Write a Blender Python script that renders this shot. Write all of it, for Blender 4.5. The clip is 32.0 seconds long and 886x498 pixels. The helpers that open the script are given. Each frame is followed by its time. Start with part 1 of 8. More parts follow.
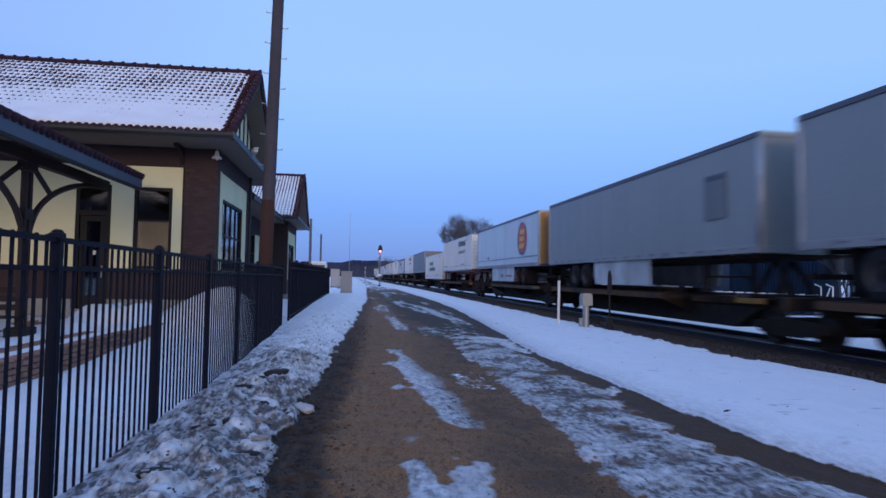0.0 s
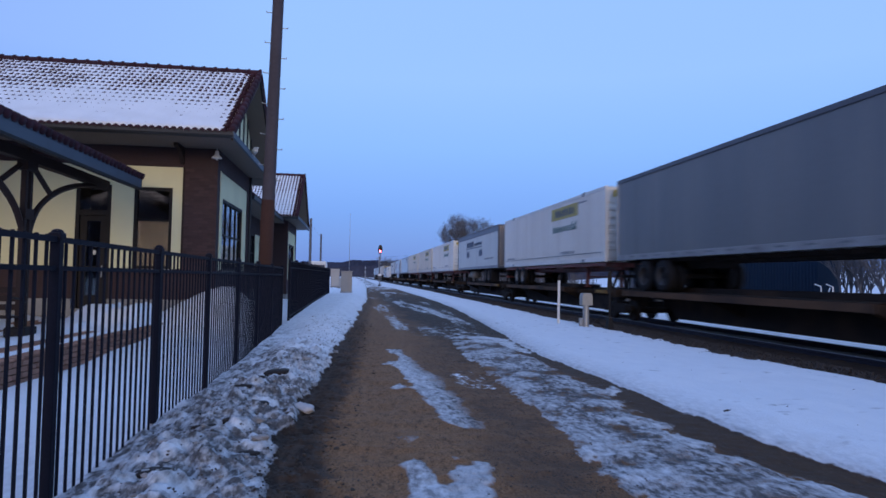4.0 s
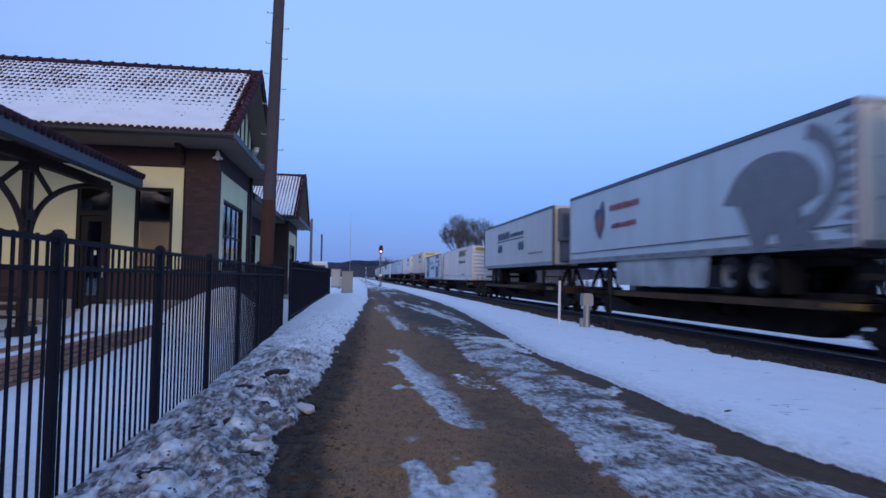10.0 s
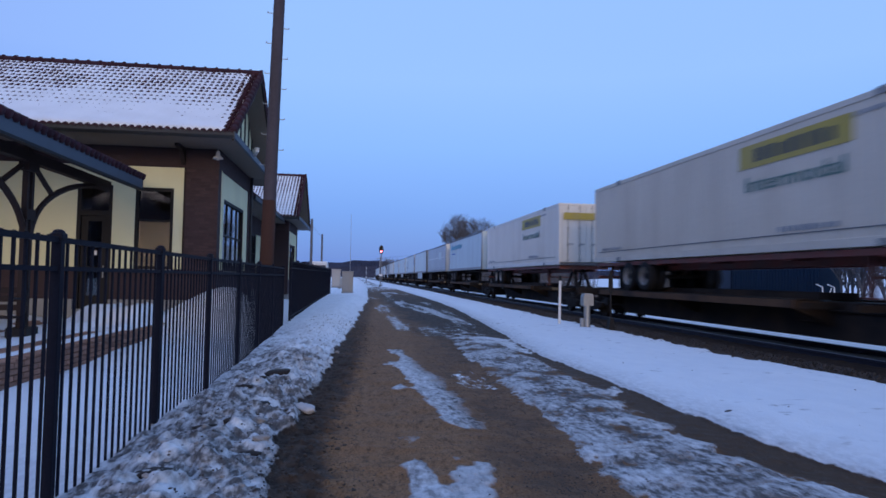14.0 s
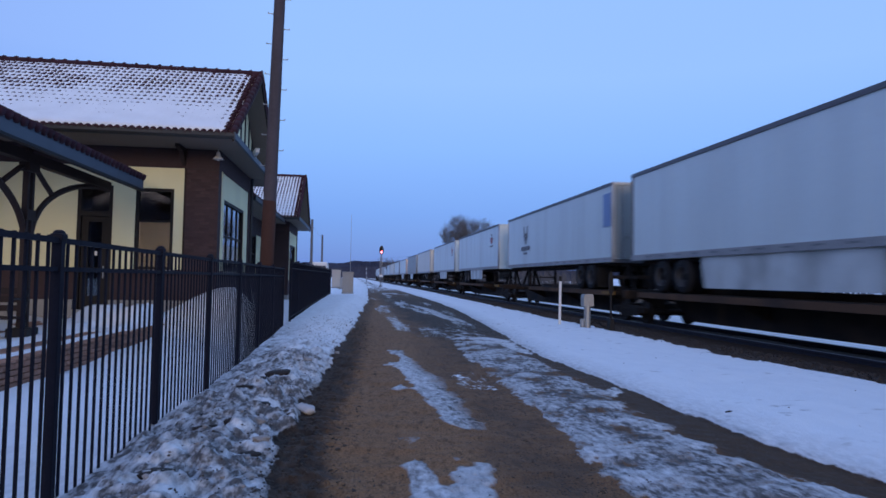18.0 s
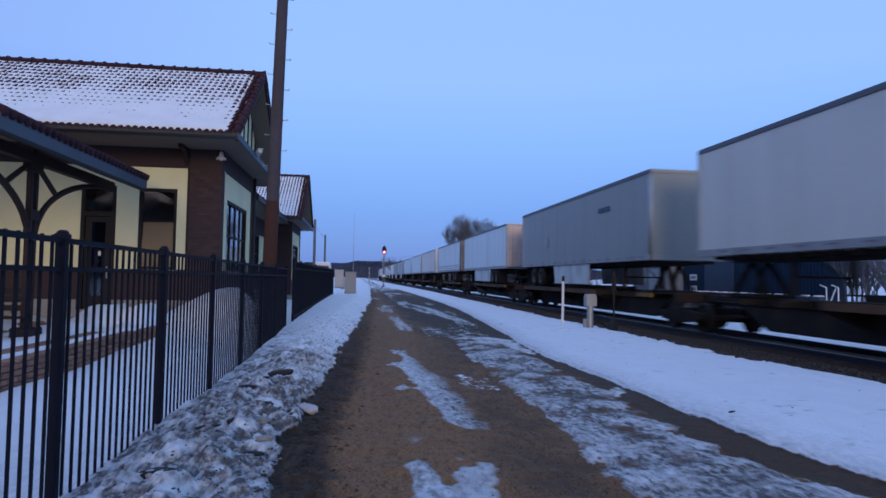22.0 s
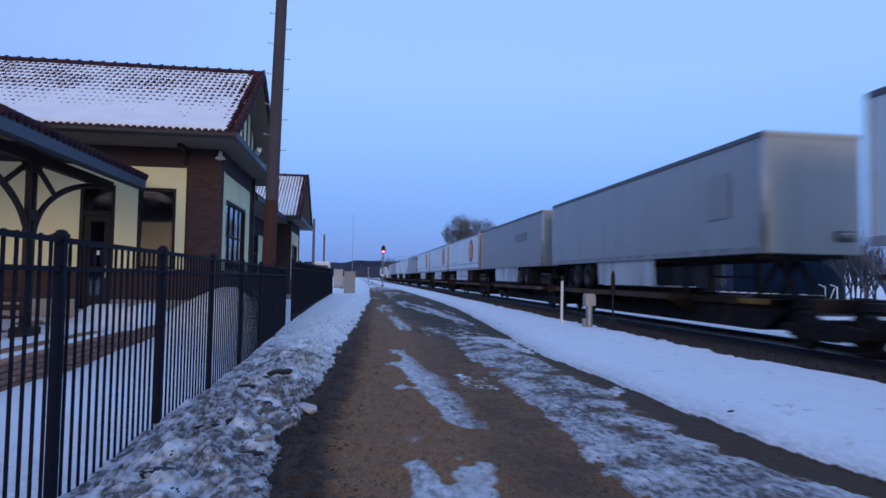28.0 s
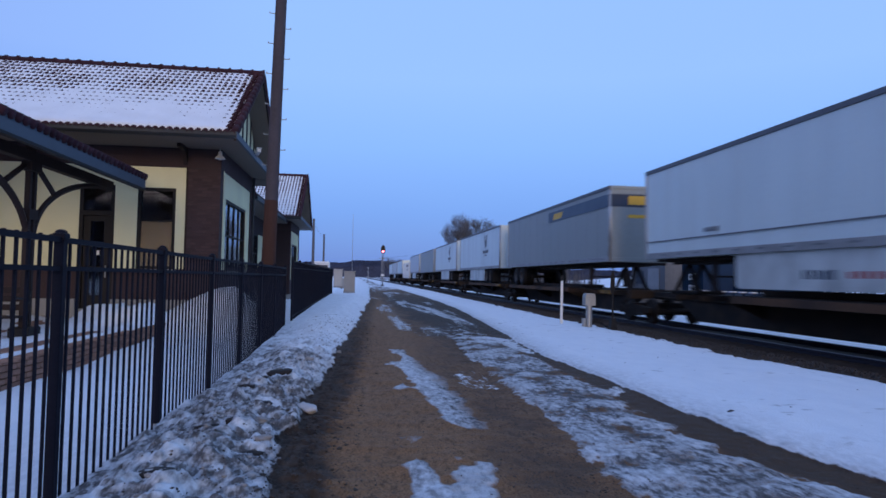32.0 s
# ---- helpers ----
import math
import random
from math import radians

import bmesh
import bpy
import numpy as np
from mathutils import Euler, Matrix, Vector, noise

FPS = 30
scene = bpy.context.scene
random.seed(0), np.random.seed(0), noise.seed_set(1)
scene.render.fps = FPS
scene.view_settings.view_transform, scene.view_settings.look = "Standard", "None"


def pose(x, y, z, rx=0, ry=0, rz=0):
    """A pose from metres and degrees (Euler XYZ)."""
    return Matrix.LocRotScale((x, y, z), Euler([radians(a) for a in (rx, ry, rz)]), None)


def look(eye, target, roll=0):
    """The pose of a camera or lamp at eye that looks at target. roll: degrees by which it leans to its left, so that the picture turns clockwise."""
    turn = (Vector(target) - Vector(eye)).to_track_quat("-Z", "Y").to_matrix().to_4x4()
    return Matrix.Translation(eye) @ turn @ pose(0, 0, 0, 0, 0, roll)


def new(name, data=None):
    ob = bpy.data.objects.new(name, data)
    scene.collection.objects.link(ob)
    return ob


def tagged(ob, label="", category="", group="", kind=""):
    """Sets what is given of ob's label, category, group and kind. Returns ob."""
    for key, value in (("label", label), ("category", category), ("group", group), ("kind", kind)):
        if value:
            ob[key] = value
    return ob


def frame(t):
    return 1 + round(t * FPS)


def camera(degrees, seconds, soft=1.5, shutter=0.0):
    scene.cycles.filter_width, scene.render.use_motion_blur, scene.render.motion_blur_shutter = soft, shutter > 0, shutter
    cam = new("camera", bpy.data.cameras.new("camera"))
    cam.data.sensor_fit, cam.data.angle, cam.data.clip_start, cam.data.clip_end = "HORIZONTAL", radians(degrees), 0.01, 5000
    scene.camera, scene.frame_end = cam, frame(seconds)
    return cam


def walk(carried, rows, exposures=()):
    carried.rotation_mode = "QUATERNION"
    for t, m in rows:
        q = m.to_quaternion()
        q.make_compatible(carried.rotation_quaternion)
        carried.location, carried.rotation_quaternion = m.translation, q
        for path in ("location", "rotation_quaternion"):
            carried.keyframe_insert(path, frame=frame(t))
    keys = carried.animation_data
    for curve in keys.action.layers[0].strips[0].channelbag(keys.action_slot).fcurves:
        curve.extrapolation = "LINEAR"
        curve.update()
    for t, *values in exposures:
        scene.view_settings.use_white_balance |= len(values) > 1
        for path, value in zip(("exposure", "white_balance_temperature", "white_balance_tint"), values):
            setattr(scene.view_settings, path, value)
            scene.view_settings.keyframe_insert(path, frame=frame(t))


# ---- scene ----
# camera: fixed on a tripod beside the road, nudged a fraction of a degree now and then
EYE = (0.0, 0.0, 1.27)
YAW, PITCH, ROLL = 8.006, 2.624, 0.929
cam = camera(70.41, 32.0, soft=1.6, shutter=0.5)


def aim(dx, dy):
    yaw, tilt = radians(YAW - dx * 0.0487), radians(PITCH + dy * 0.0516)
    way = Vector((math.sin(yaw) * math.cos(tilt), math.cos(yaw) * math.cos(tilt), math.sin(tilt)))
    return look(EYE, Vector(EYE) + way * 50, ROLL)


DRIFT = [(0, 0, 0), (2.5, 0, -0.5), (6, 0.1, 0), (7, 0.6, 0), (8, 1.3, 0.2), (10, 1.3, 0.2), (11, 1.5, 0.8), (12, 2.6, 1),
         (13, 2.5, 0.3), (14, 1.9, 0.2), (15.5, 1.6, 0.3), (17, 1.6, 0.4), (18, 2.3, 1.2), (18.5, 3.2, 1.5), (19, 4.0, 1.2),
         (19.5, 5.2, 1.2), (20, 6.3, 1.2), (20.5, 7.2, 1.4), (21, 7.5, 1.2), (22, 7.4, 1.0), (23, 6.8, 0.4), (24, 6.3, 0.2),
         (25.5, 6.0, 0.2), (27.5, 5.9, 0.3), (28.5, 5.6, 0.3), (29.5, 5.5, -0.3), (30, 5.4, -0.5), (31, 5.0, -0.5), (32, 5.3, 0)]
GAIN = [(0, 0.09), (1, 0.09), (2, 0.04), (3, 0.03), (6, 0.07), (10, 0.07), (11, 0.01), (14, 0.01), (17, 0.0), (25, 0.0), (28, 0.07), (30, 0.07), (31, 0.02), (32, 0.01)]
walk(cam, [(t, aim(dx, dy)) for t, dx, dy in DRIFT], GAIN)

# dusk under a thin, even overcast: blue light from the whole sky, next to no sun
SUN_EL, SUN_AZ = 6.6, 184.0   # the last glow stands low behind the camera
world = bpy.data.worlds.new("world")
scene.world = world
world.use_nodes = True
wn, wl = world.node_tree.nodes, world.node_tree.links
wn.clear()
w_out, w_bg = wn.new("ShaderNodeOutputWorld"), wn.new("ShaderNodeBackground")
w_sky = wn.new("ShaderNodeTexSky")
w_sky.sky_type, w_sky.sun_disc = "NISHITA", False
w_sky.sun_elevation, w_sky.sun_rotation = radians(SUN_EL), radians(SUN_AZ)
w_coord, w_sep, w_ramp = wn.new("ShaderNodeTexCoord"), wn.new("ShaderNodeSeparateXYZ"), wn.new("ShaderNodeValToRGB")
w_cloud, w_map = wn.new("ShaderNodeTexNoise"), wn.new("ShaderNodeMapping")
w_map.inputs["Scale"].default_value = (1.0, 1.0, 3.0)
w_cloud.inputs["Scale"].default_value, w_cloud.inputs["Detail"].default_value = 1.6, 3.0
w_mixc, w_mix = wn.new("ShaderNodeMix"), wn.new("ShaderNodeMix")
w_mixc.data_type = w_mix.data_type = "RGBA"
wl.new(w_coord.outputs["Generated"], w_sep.inputs[0])
wl.new(w_sep.outputs["Z"], w_ramp.inputs["Fac"])
wl.new(w_coord.outputs["Generated"], w_map.inputs["Vector"])
wl.new(w_map.outputs[0], w_cloud.inputs["Vector"])
els = w_ramp.color_ramp.elements
els[0].position, els[0].color = 0.0, (0.075, 0.190, 0.61, 1)
els[1].position, els[1].color = 1.0, (0.215, 0.350, 0.72, 1)
for pos, col in ((0.10, (0.128, 0.315, 0.86, 1)), (0.20, (0.222, 0.455, 1.02, 1)), (0.30, (0.300, 0.530, 1.05, 1)), (0.44, (0.308, 0.530, 1.04, 1)), (0.62, (0.302, 0.495, 0.99, 1))):
    e = els.new(pos)
    e.color = col
w_thin = wn.new("ShaderNodeMath")
w_thin.operation = "MULTIPLY"
w_thin.inputs[1].default_value = 0.22
wl.new(w_cloud.outputs["Fac"], w_thin.inputs[0])
wl.new(w_thin.outputs[0], w_mixc.inputs["Factor"])
wl.new(w_ramp.outputs["Color"], w_mixc.inputs[6])
w_mixc.inputs[7].default_value = (0.29, 0.47, 0.92, 1)
w_mix.inputs["Factor"].default_value = 0.015
wl.new(w_mixc.outputs[2], w_mix.inputs[6])
wl.new(w_sky.outputs[0], w_mix.inputs[7])
# the western sky is duller
w_west, w_dull = wn.new("ShaderNodeMapRange"), wn.new("ShaderNodeMix")
w_dull.data_type, w_dull.blend_type = "RGBA", "MULTIPLY"
w_west.inputs["From Min"].default_value, w_west.inputs["From Max"].default_value = -0.12, -0.62
wl.new(w_sep.outputs["X"], w_west.inputs["Value"])
wl.new(w_west.outputs[0], w_dull.inputs["Factor"])
wl.new(w_mix.outputs[2], w_dull.inputs[6])
w_dull.inputs[7].default_value = (0.87, 0.80, 0.88, 1)
# low sunset glow behind the camera
w_back, w_low, w_amt, w_glow = wn.new("ShaderNodeMapRange"), wn.new("ShaderNodeMapRange"), wn.new("ShaderNodeMath"), wn.new("ShaderNodeMix")
w_back.interpolation_type = w_low.interpolation_type = "SMOOTHSTEP"
w_back.inputs["From Min"].default_value, w_back.inputs["From Max"].default_value = -0.25, -0.90
w_low.inputs["From Min"].default_value, w_low.inputs["From Max"].default_value = 0.60, 0.10
wl.new(w_sep.outputs["Y"], w_back.inputs["Value"])
wl.new(w_sep.outputs["Z"], w_low.inputs["Value"])
w_amt.operation = "MULTIPLY"
wl.new(w_back.outputs[0], w_amt.inputs[0])
wl.new(w_low.outputs[0], w_amt.inputs[1])
w_glow.data_type = "RGBA"
wl.new(w_amt.outputs[0], w_glow.inputs["Factor"])
wl.new(w_dull.outputs[2], w_glow.inputs[6])
w_glow.inputs[7].default_value = (0.54, 0.47, 0.50, 1)
wl.new(w_glow.outputs[2], w_bg.inputs["Color"])
w_bg.inputs["Strength"].default_value = 1.0
wl.new(w_bg.outputs[0], w_out.inputs["Surface"])
sun = new("sun", bpy.data.lights.new("sun", "SUN"))
sun.data.energy, sun.data.angle, sun.data.color = 1.12, radians(20), (1.0, 0.76, 0.54)
sun.matrix_world = look((-3.5, -50, 6.0), (0, 0, 0))
scene.view_settings.exposure = 0.0


# ---------------------------------------------------------------- materials
def mat(name, col, rough=0.7, metal=0.0, var=0.25, scale=3.0, fine=40.0, bump=0.15, dirt=None, dirt_amt=0.0, dirt_scale=1.2, streak=1.0, per=0.0, emit=0.0, spec=0.5):
    """Principled surface with variation at two scales, a stain colour and relief. streak: stretch of the stains along z; per: change from piece to piece."""
    m = bpy.data.materials.new(name)
    m.use_nodes = True
    n, l = m.node_tree.nodes, m.node_tree.links
    b = n["Principled BSDF"]
    co = n.new("ShaderNodeTexCoord")
    info = n.new("ShaderNodeObjectInfo")
    add = n.new("ShaderNodeVectorMath")
    add.operation = "MULTIPLY_ADD"
    l.new(info.outputs["Random"], add.inputs[0])
    add.inputs[1].default_value = (7.3, 3.1, 5.7)
    l.new(co.outputs["Object"], add.inputs[2])
    big, small = n.new("ShaderNodeTexNoise"), n.new("ShaderNodeTexNoise")
    big.inputs["Scale"].default_value, big.inputs["Detail"].default_value = scale, 5
    small.inputs["Scale"].default_value, small.inputs["Detail"].default_value = fine, 3
    for t in (big, small):
        l.new(add.outputs[0], t.inputs["Vector"])
    hsv = n.new("ShaderNodeHueSaturation")
    hsv.inputs["Color"].default_value = (*col, 1)
    s = n.new("ShaderNodeMath")
    s.operation = "ADD"
    l.new(big.outputs["Fac"], s.inputs[0])
    l.new(small.outputs["Fac"], s.inputs[1])
    mr = n.new("ShaderNodeMapRange")
    mr.inputs["From Min"].default_value, mr.inputs["From Max"].default_value = 0.6, 1.4
    mr.inputs["To Min"].default_value, mr.inputs["To Max"].default_value = 1 - var, 1 + var
    l.new(s.outputs[0], mr.inputs["Value"])
    val = mr.outputs[0]
    if per:
        pm = n.new("ShaderNodeMapRange")
        pm.inputs["To Min"].default_value, pm.inputs["To Max"].default_value = 1 - per, 1 + per
        l.new(info.outputs["Random"], pm.inputs["Value"])
        mu = n.new("ShaderNodeMath")
        mu.operation = "MULTIPLY"
        l.new(val, mu.inputs[0])
        l.new(pm.outputs[0], mu.inputs[1])
        val = mu.outputs[0]
    l.new(val, hsv.inputs["Value"])
    out = hsv.outputs["Color"]
    if dirt:
        mp = n.new("ShaderNodeMapping")
        mp.inputs["Scale"].default_value = (1, 1, 1 / streak)
        l.new(add.outputs[0], mp.inputs["Vector"])
        dn = n.new("ShaderNodeTexNoise")
        dn.inputs["Scale"].default_value, dn.inputs["Detail"].default_value = dirt_scale, 8
        l.new(mp.outputs[0], dn.inputs["Vector"])
        dr = n.new("ShaderNodeMapRange")
        dr.inputs["From Min"].default_value, dr.inputs["From Max"].default_value = 0.42, 0.75
        dr.inputs["To Max"].default_value = dirt_amt
        l.new(dn.outputs["Fac"], dr.inputs["Value"])
        mx = n.new("ShaderNodeMix")
        mx.data_type = "RGBA"
        l.new(dr.outputs[0], mx.inputs["Factor"])
        l.new(out, mx.inputs[6])
        mx.inputs[7].default_value = (*dirt, 1)
        out = mx.outputs[2]
    l.new(out, b.inputs["Base Color"])
    b.inputs["Roughness"].default_value, b.inputs["Metallic"].default_value = rough, metal
    b.inputs["Specular IOR Level"].default_value = spec
    rr = n.new("ShaderNodeMapRange")
    rr.inputs["To Min"].default_value, rr.inputs["To Max"].default_value = max(0.02, rough - 0.12), min(1, rough + 0.12)
    l.new(big.outputs["Fac"], rr.inputs["Value"])
    l.new(rr.outputs[0], b.inputs["Roughness"])
    if bump:
        bp = n.new("ShaderNodeBump")
        bp.inputs["Strength"].default_value, bp.inputs["Distance"].default_value = bump, 0.01
        l.new(small.outputs["Fac"], bp.inputs["Height"])
        l.new(bp.outputs[0], b.inputs["Normal"])
    if emit:
        b.inputs["Emission Color"].default_value, b.inputs["Emission Strength"].default_value = (*col, 1), emit
    return m


GRIME = (0.06, 0.05, 0.045)
M = dict(
    van_white=mat("van_white", (0.61, 0.69, 0.695), 0.45, 0, 0.05, 0.6, 12, 0.05, (0.27, 0.26, 0.24), 0.24, 0.9, 9),
    van_cream=mat("van_cream", (0.62, 0.60, 0.54), 0.5, 0, 0.06, 0.6, 12, 0.05, (0.26, 0.22, 0.17), 0.16, 0.9, 9),
    van_grey=mat("van_grey", (0.262, 0.284, 0.276), 0.5, 0, 0.10, 0.5, 12, 0.05, (0.30, 0.30, 0.30), 0.5, 0.7, 5),
    van_dark=mat("van_dark", (0.15, 0.155, 0.16), 0.5, 0, 0.10, 0.5, 12, 0.05, (0.24, 0.23, 0.22), 0.5, 0.7, 5),
    van_silver=mat("van_silver", (0.48, 0.50, 0.51), 0.38, 0.3, 0.08, 0.6, 12, 0.05, (0.24, 0.22, 0.19), 0.25, 0.9, 6),
    van_worn=mat("van_worn", (0.33, 0.36, 0.355), 0.45, 0.15, 0.09, 0.6, 12, 0.05, (0.22, 0.20, 0.18), 0.3, 0.9, 6),
    van_pale=mat("van_pale", (0.56, 0.645, 0.655), 0.42, 0.1, 0.06, 0.6, 12, 0.05, (0.28, 0.26, 0.24), 0.25, 0.9, 6),
    box_white=mat("box_white", (0.74, 0.71, 0.65), 0.5, 0, 0.06, 0.7, 12, 0.05, (0.33, 0.26, 0.19), 0.22, 1.0, 7),
    box_tan=mat("box_tan", (0.63, 0.57, 0.48), 0.55, 0, 0.08, 0.7, 12, 0.05, (0.28, 0.21, 0.14), 0.25, 1.0, 6),
    steel_bright=mat("steel_bright", (0.52, 0.44, 0.435), 0.36, 0.55, 0.1, 2, 20, 0.05, (0.35, 0.22, 0.2), 0.4, 2, 3),
    rail_alu=mat("rail_alu", (0.42, 0.43, 0.44), 0.45, 0.5, 0.12, 2, 25, 0.1, GRIME, 0.4, 2, 1),
    rail_dark=mat("rail_dark", (0.10, 0.10, 0.11), 0.5, 0.2, 0.15, 2, 25, 0.1),
    orange=mat("orange", (0.47, 0.215, 0.045), 0.45, 0, 0.08, 1, 20, 0.05, (0.2, 0.09, 0.03), 0.5, 2, 3),
    door_brown=mat("door_brown", (0.24, 0.20, 0.18), 0.5, 0.1, 0.12, 1, 20, 0.08, GRIME, 0.5, 1.5, 3),
    yellow=mat("yellow", (0.44, 0.33, 0.055), 0.5, 0, 0.08, 2, 30, 0.03, (0.35, 0.27, 0.12), 0.5, 2, 2),
    plate=mat("plate", (0.28, 0.15, 0.03), 0.6, 0, 0.3, 4, 30, 0.1, (0.05, 0.03, 0.02), 0.9, 3, 1, spec=0.2),
    amber=mat("amber", (0.72, 0.40, 0.04), 0.5, 0, 0.08, 2, 30, 0.03),
    ink=mat("ink", (0.035, 0.04, 0.05), 0.5, 0, 0.2, 3, 30, 0.03),
    ink_grey=mat("ink_grey", (0.14, 0.145, 0.16), 0.5, 0, 0.2, 3, 30, 0.03),
    ink_mid=mat("ink_mid", (0.20, 0.205, 0.22), 0.5, 0, 0.2, 3, 30, 0.03),
    ink_pale=mat("ink_pale", (0.30, 0.31, 0.33), 0.5, 0, 0.2, 3, 30, 0.03),
    navy=mat("navy", (0.02, 0.035, 0.07), 0.4, 0, 0.2, 2, 30, 0.03, (0.035, 0.055, 0.085), 0.5, 2, 2),
    blue=mat("blue", (0.06, 0.16, 0.42), 0.45, 0, 0.12, 2, 30, 0.03),
    panel_blue=mat("panel_blue", (0.16, 0.25, 0.46), 0.5, 0, 0.12, 2, 30, 0.03, (0.25, 0.27, 0.30), 0.5, 1.5, 4),
    cyan=mat("cyan", (0.10, 0.36, 0.50), 0.5, 0, 0.12, 2, 30, 0.03),
    green=mat("green", (0.06, 0.24, 0.11), 0.5, 0, 0.12, 2, 30, 0.03),
    teal=mat("teal", (0.05, 0.16, 0.14), 0.5, 0, 0.15, 2, 30, 0.03),
    red_bright=mat("red_bright", (0.62, 0.045, 0.03), 0.45, 0, 0.10, 2, 30, 0.03),
    red=mat("red", (0.36, 0.04, 0.04), 0.45, 0, 0.12, 2, 30, 0.03),
    white=mat("white", (0.72, 0.72, 0.70), 0.5, 0, 0.06, 2, 30, 0.03),
    skirt=mat("skirt", (0.58, 0.62, 0.61), 0.5, 0, 0.07, 1, 20, 0.05, GRIME, 0.55, 1.4, 2),
    chassis=mat("chassis", (0.17, 0.035, 0.025), 0.6, 0, 0.25, 2, 20, 0.15, GRIME, 0.7, 1.5, 1),
    underframe=mat("underframe", (0.024, 0.021, 0.020), 0.8, 0.0, 0.3, 2, 20, 0.2, (0.10, 0.06, 0.04), 0.5, 1.5, 1, spec=0.2),
    deck=mat("deck", (0.125, 0.068, 0.038), 0.8, 0.0, 0.35, 1.5, 20, 0.25, (0.035, 0.028, 0.026), 0.95, 0.7, 1, spec=0.2),
    deck_dark=mat("deck_dark", (0.028, 0.022, 0.019), 0.8, 0.0, 0.3, 1.5, 20, 0.25, (0.12, 0.07, 0.04), 0.6, 0.7, 1, spec=0.2),
    cast=mat("cast", (0.022, 0.018, 0.016), 0.8, 0.1, 0.3, 3, 25, 0.3, spec=0.2),
    wheel_steel=mat("wheel_steel", (0.030, 0.024, 0.021), 0.65, 0.3, 0.25, 3, 25, 0.2, spec=0.25),
    tyre=mat("tyre", (0.017, 0.017, 0.019), 0.85, 0, 0.25, 4, 40, 0.3, spec=0.2),
    rim=mat("rim", (0.36, 0.36, 0.36), 0.45, 0.2, 0.15, 3, 25, 0.1, GRIME, 0.6, 3, 1),
    rim_dull=mat("rim_dull", (0.085, 0.085, 0.09), 0.55, 0.2, 0.2, 3, 25, 0.1, GRIME, 0.6, 3, 1),
    rim_red=mat("rim_red", (0.15, 0.028, 0.024), 0.55, 0.1, 0.2, 3, 25, 0.1, GRIME, 0.6, 3, 1),
    rail_low=mat("rail_low", (0.33, 0.325, 0.325), 0.5, 0.3, 0.15, 2, 25, 0.1, GRIME, 0.5, 2, 1),
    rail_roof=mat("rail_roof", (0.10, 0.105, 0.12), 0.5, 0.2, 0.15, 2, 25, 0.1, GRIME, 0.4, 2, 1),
    rail=mat("rail", (0.035, 0.035, 0.05), 0.5, 0.6, 0.25, 3, 25, 0.2),
    rail_top=mat("rail_top", (0.16, 0.16, 0.18), 0.4, 0.8, 0.1, 3, 40, 0.1),
    tie=mat("tie", (0.055, 0.045, 0.038), 0.9, 0, 0.3, 3, 30, 0.4, per=0.3),
    fence=mat("fence", (0.011, 0.012, 0.021), 0.6, 0.0, 0.2, 4, 60, 0.1, spec=0.10),
    brick=mat("brick", (0.058, 0.034, 0.037), 0.85, 0, 0.25, 3, 60, 0.4, (0.05, 0.028, 0.03), 0.5, 2, 1, per=0.25),
    mortar=mat("mortar", (0.048, 0.034, 0.036), 0.95, 0, 0.2, 3, 60, 0.4),
    paver=mat("paver", (0.30, 0.155, 0.10), 0.85, 0, 0.25, 3, 60, 0.4, (0.10, 0.05, 0.04), 0.4, 2, 1, per=0.3),
    stucco=mat("stucco", (0.81, 0.79, 0.50), 0.9, 0, 0.06, 1.2, 90, 0.35, (0.66, 0.62, 0.38), 0.4, 1.0, 4),
    stone=mat("stone", (0.30, 0.30, 0.29), 0.9, 0, 0.15, 2, 50, 0.3, (0.15, 0.14, 0.13), 0.5, 1.5, 1, per=0.12),
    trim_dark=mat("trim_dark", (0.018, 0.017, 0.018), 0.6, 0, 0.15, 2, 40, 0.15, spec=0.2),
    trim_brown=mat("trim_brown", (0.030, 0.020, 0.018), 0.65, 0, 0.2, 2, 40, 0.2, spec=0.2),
    fascia=mat("fascia", (0.060, 0.086, 0.118), 0.6, 0.0, 0.12, 2, 40, 0.1, (0.05, 0.06, 0.07), 0.4, 2, 1),
    gutter=mat("gutter", (0.022, 0.026, 0.032), 0.6, 0.0, 0.15, 2, 40, 0.1),
    soffit=mat("soffit", (0.175, 0.140, 0.115), 0.8, 0, 0.15, 2, 40, 0.15),
    tile=mat("tile", (0.050, 0.021, 0.030), 0.85, 0, 0.2, 6, 60, 0.3, (0.04, 0.02, 0.02), 0.4, 4, 1, per=0.25, spec=0.2),
    board=mat("board", (0.22, 0.185, 0.145), 0.7, 0, 0.1, 3, 40, 0.15),
    pole=mat("pole", (0.080, 0.070, 0.082), 0.9, 0, 0.2, 3, 30, 0.4, (0.045, 0.034, 0.03), 0.7, 3, 12, spec=0.2),
    pole_foot=mat("pole_foot", (0.072, 0.034, 0.025), 0.9, 0, 0.2, 3, 30, 0.4, (0.045, 0.024, 0.018), 0.6, 3, 8, spec=0.2),
    galv=mat("galv", (0.36, 0.37, 0.37), 0.5, 0.6, 0.12, 3, 30, 0.1),
    cabinet=mat("cabinet", (0.31, 0.29, 0.26), 0.55, 0.1, 0.08, 2, 30, 0.08, (0.2, 0.18, 0.15), 0.3, 2, 3),
    cabinet_pale=mat("cabinet_pale", (0.43, 0.40, 0.36), 0.55, 0.05, 0.08, 2, 30, 0.08, (0.3, 0.26, 0.2), 0.4, 2, 3),
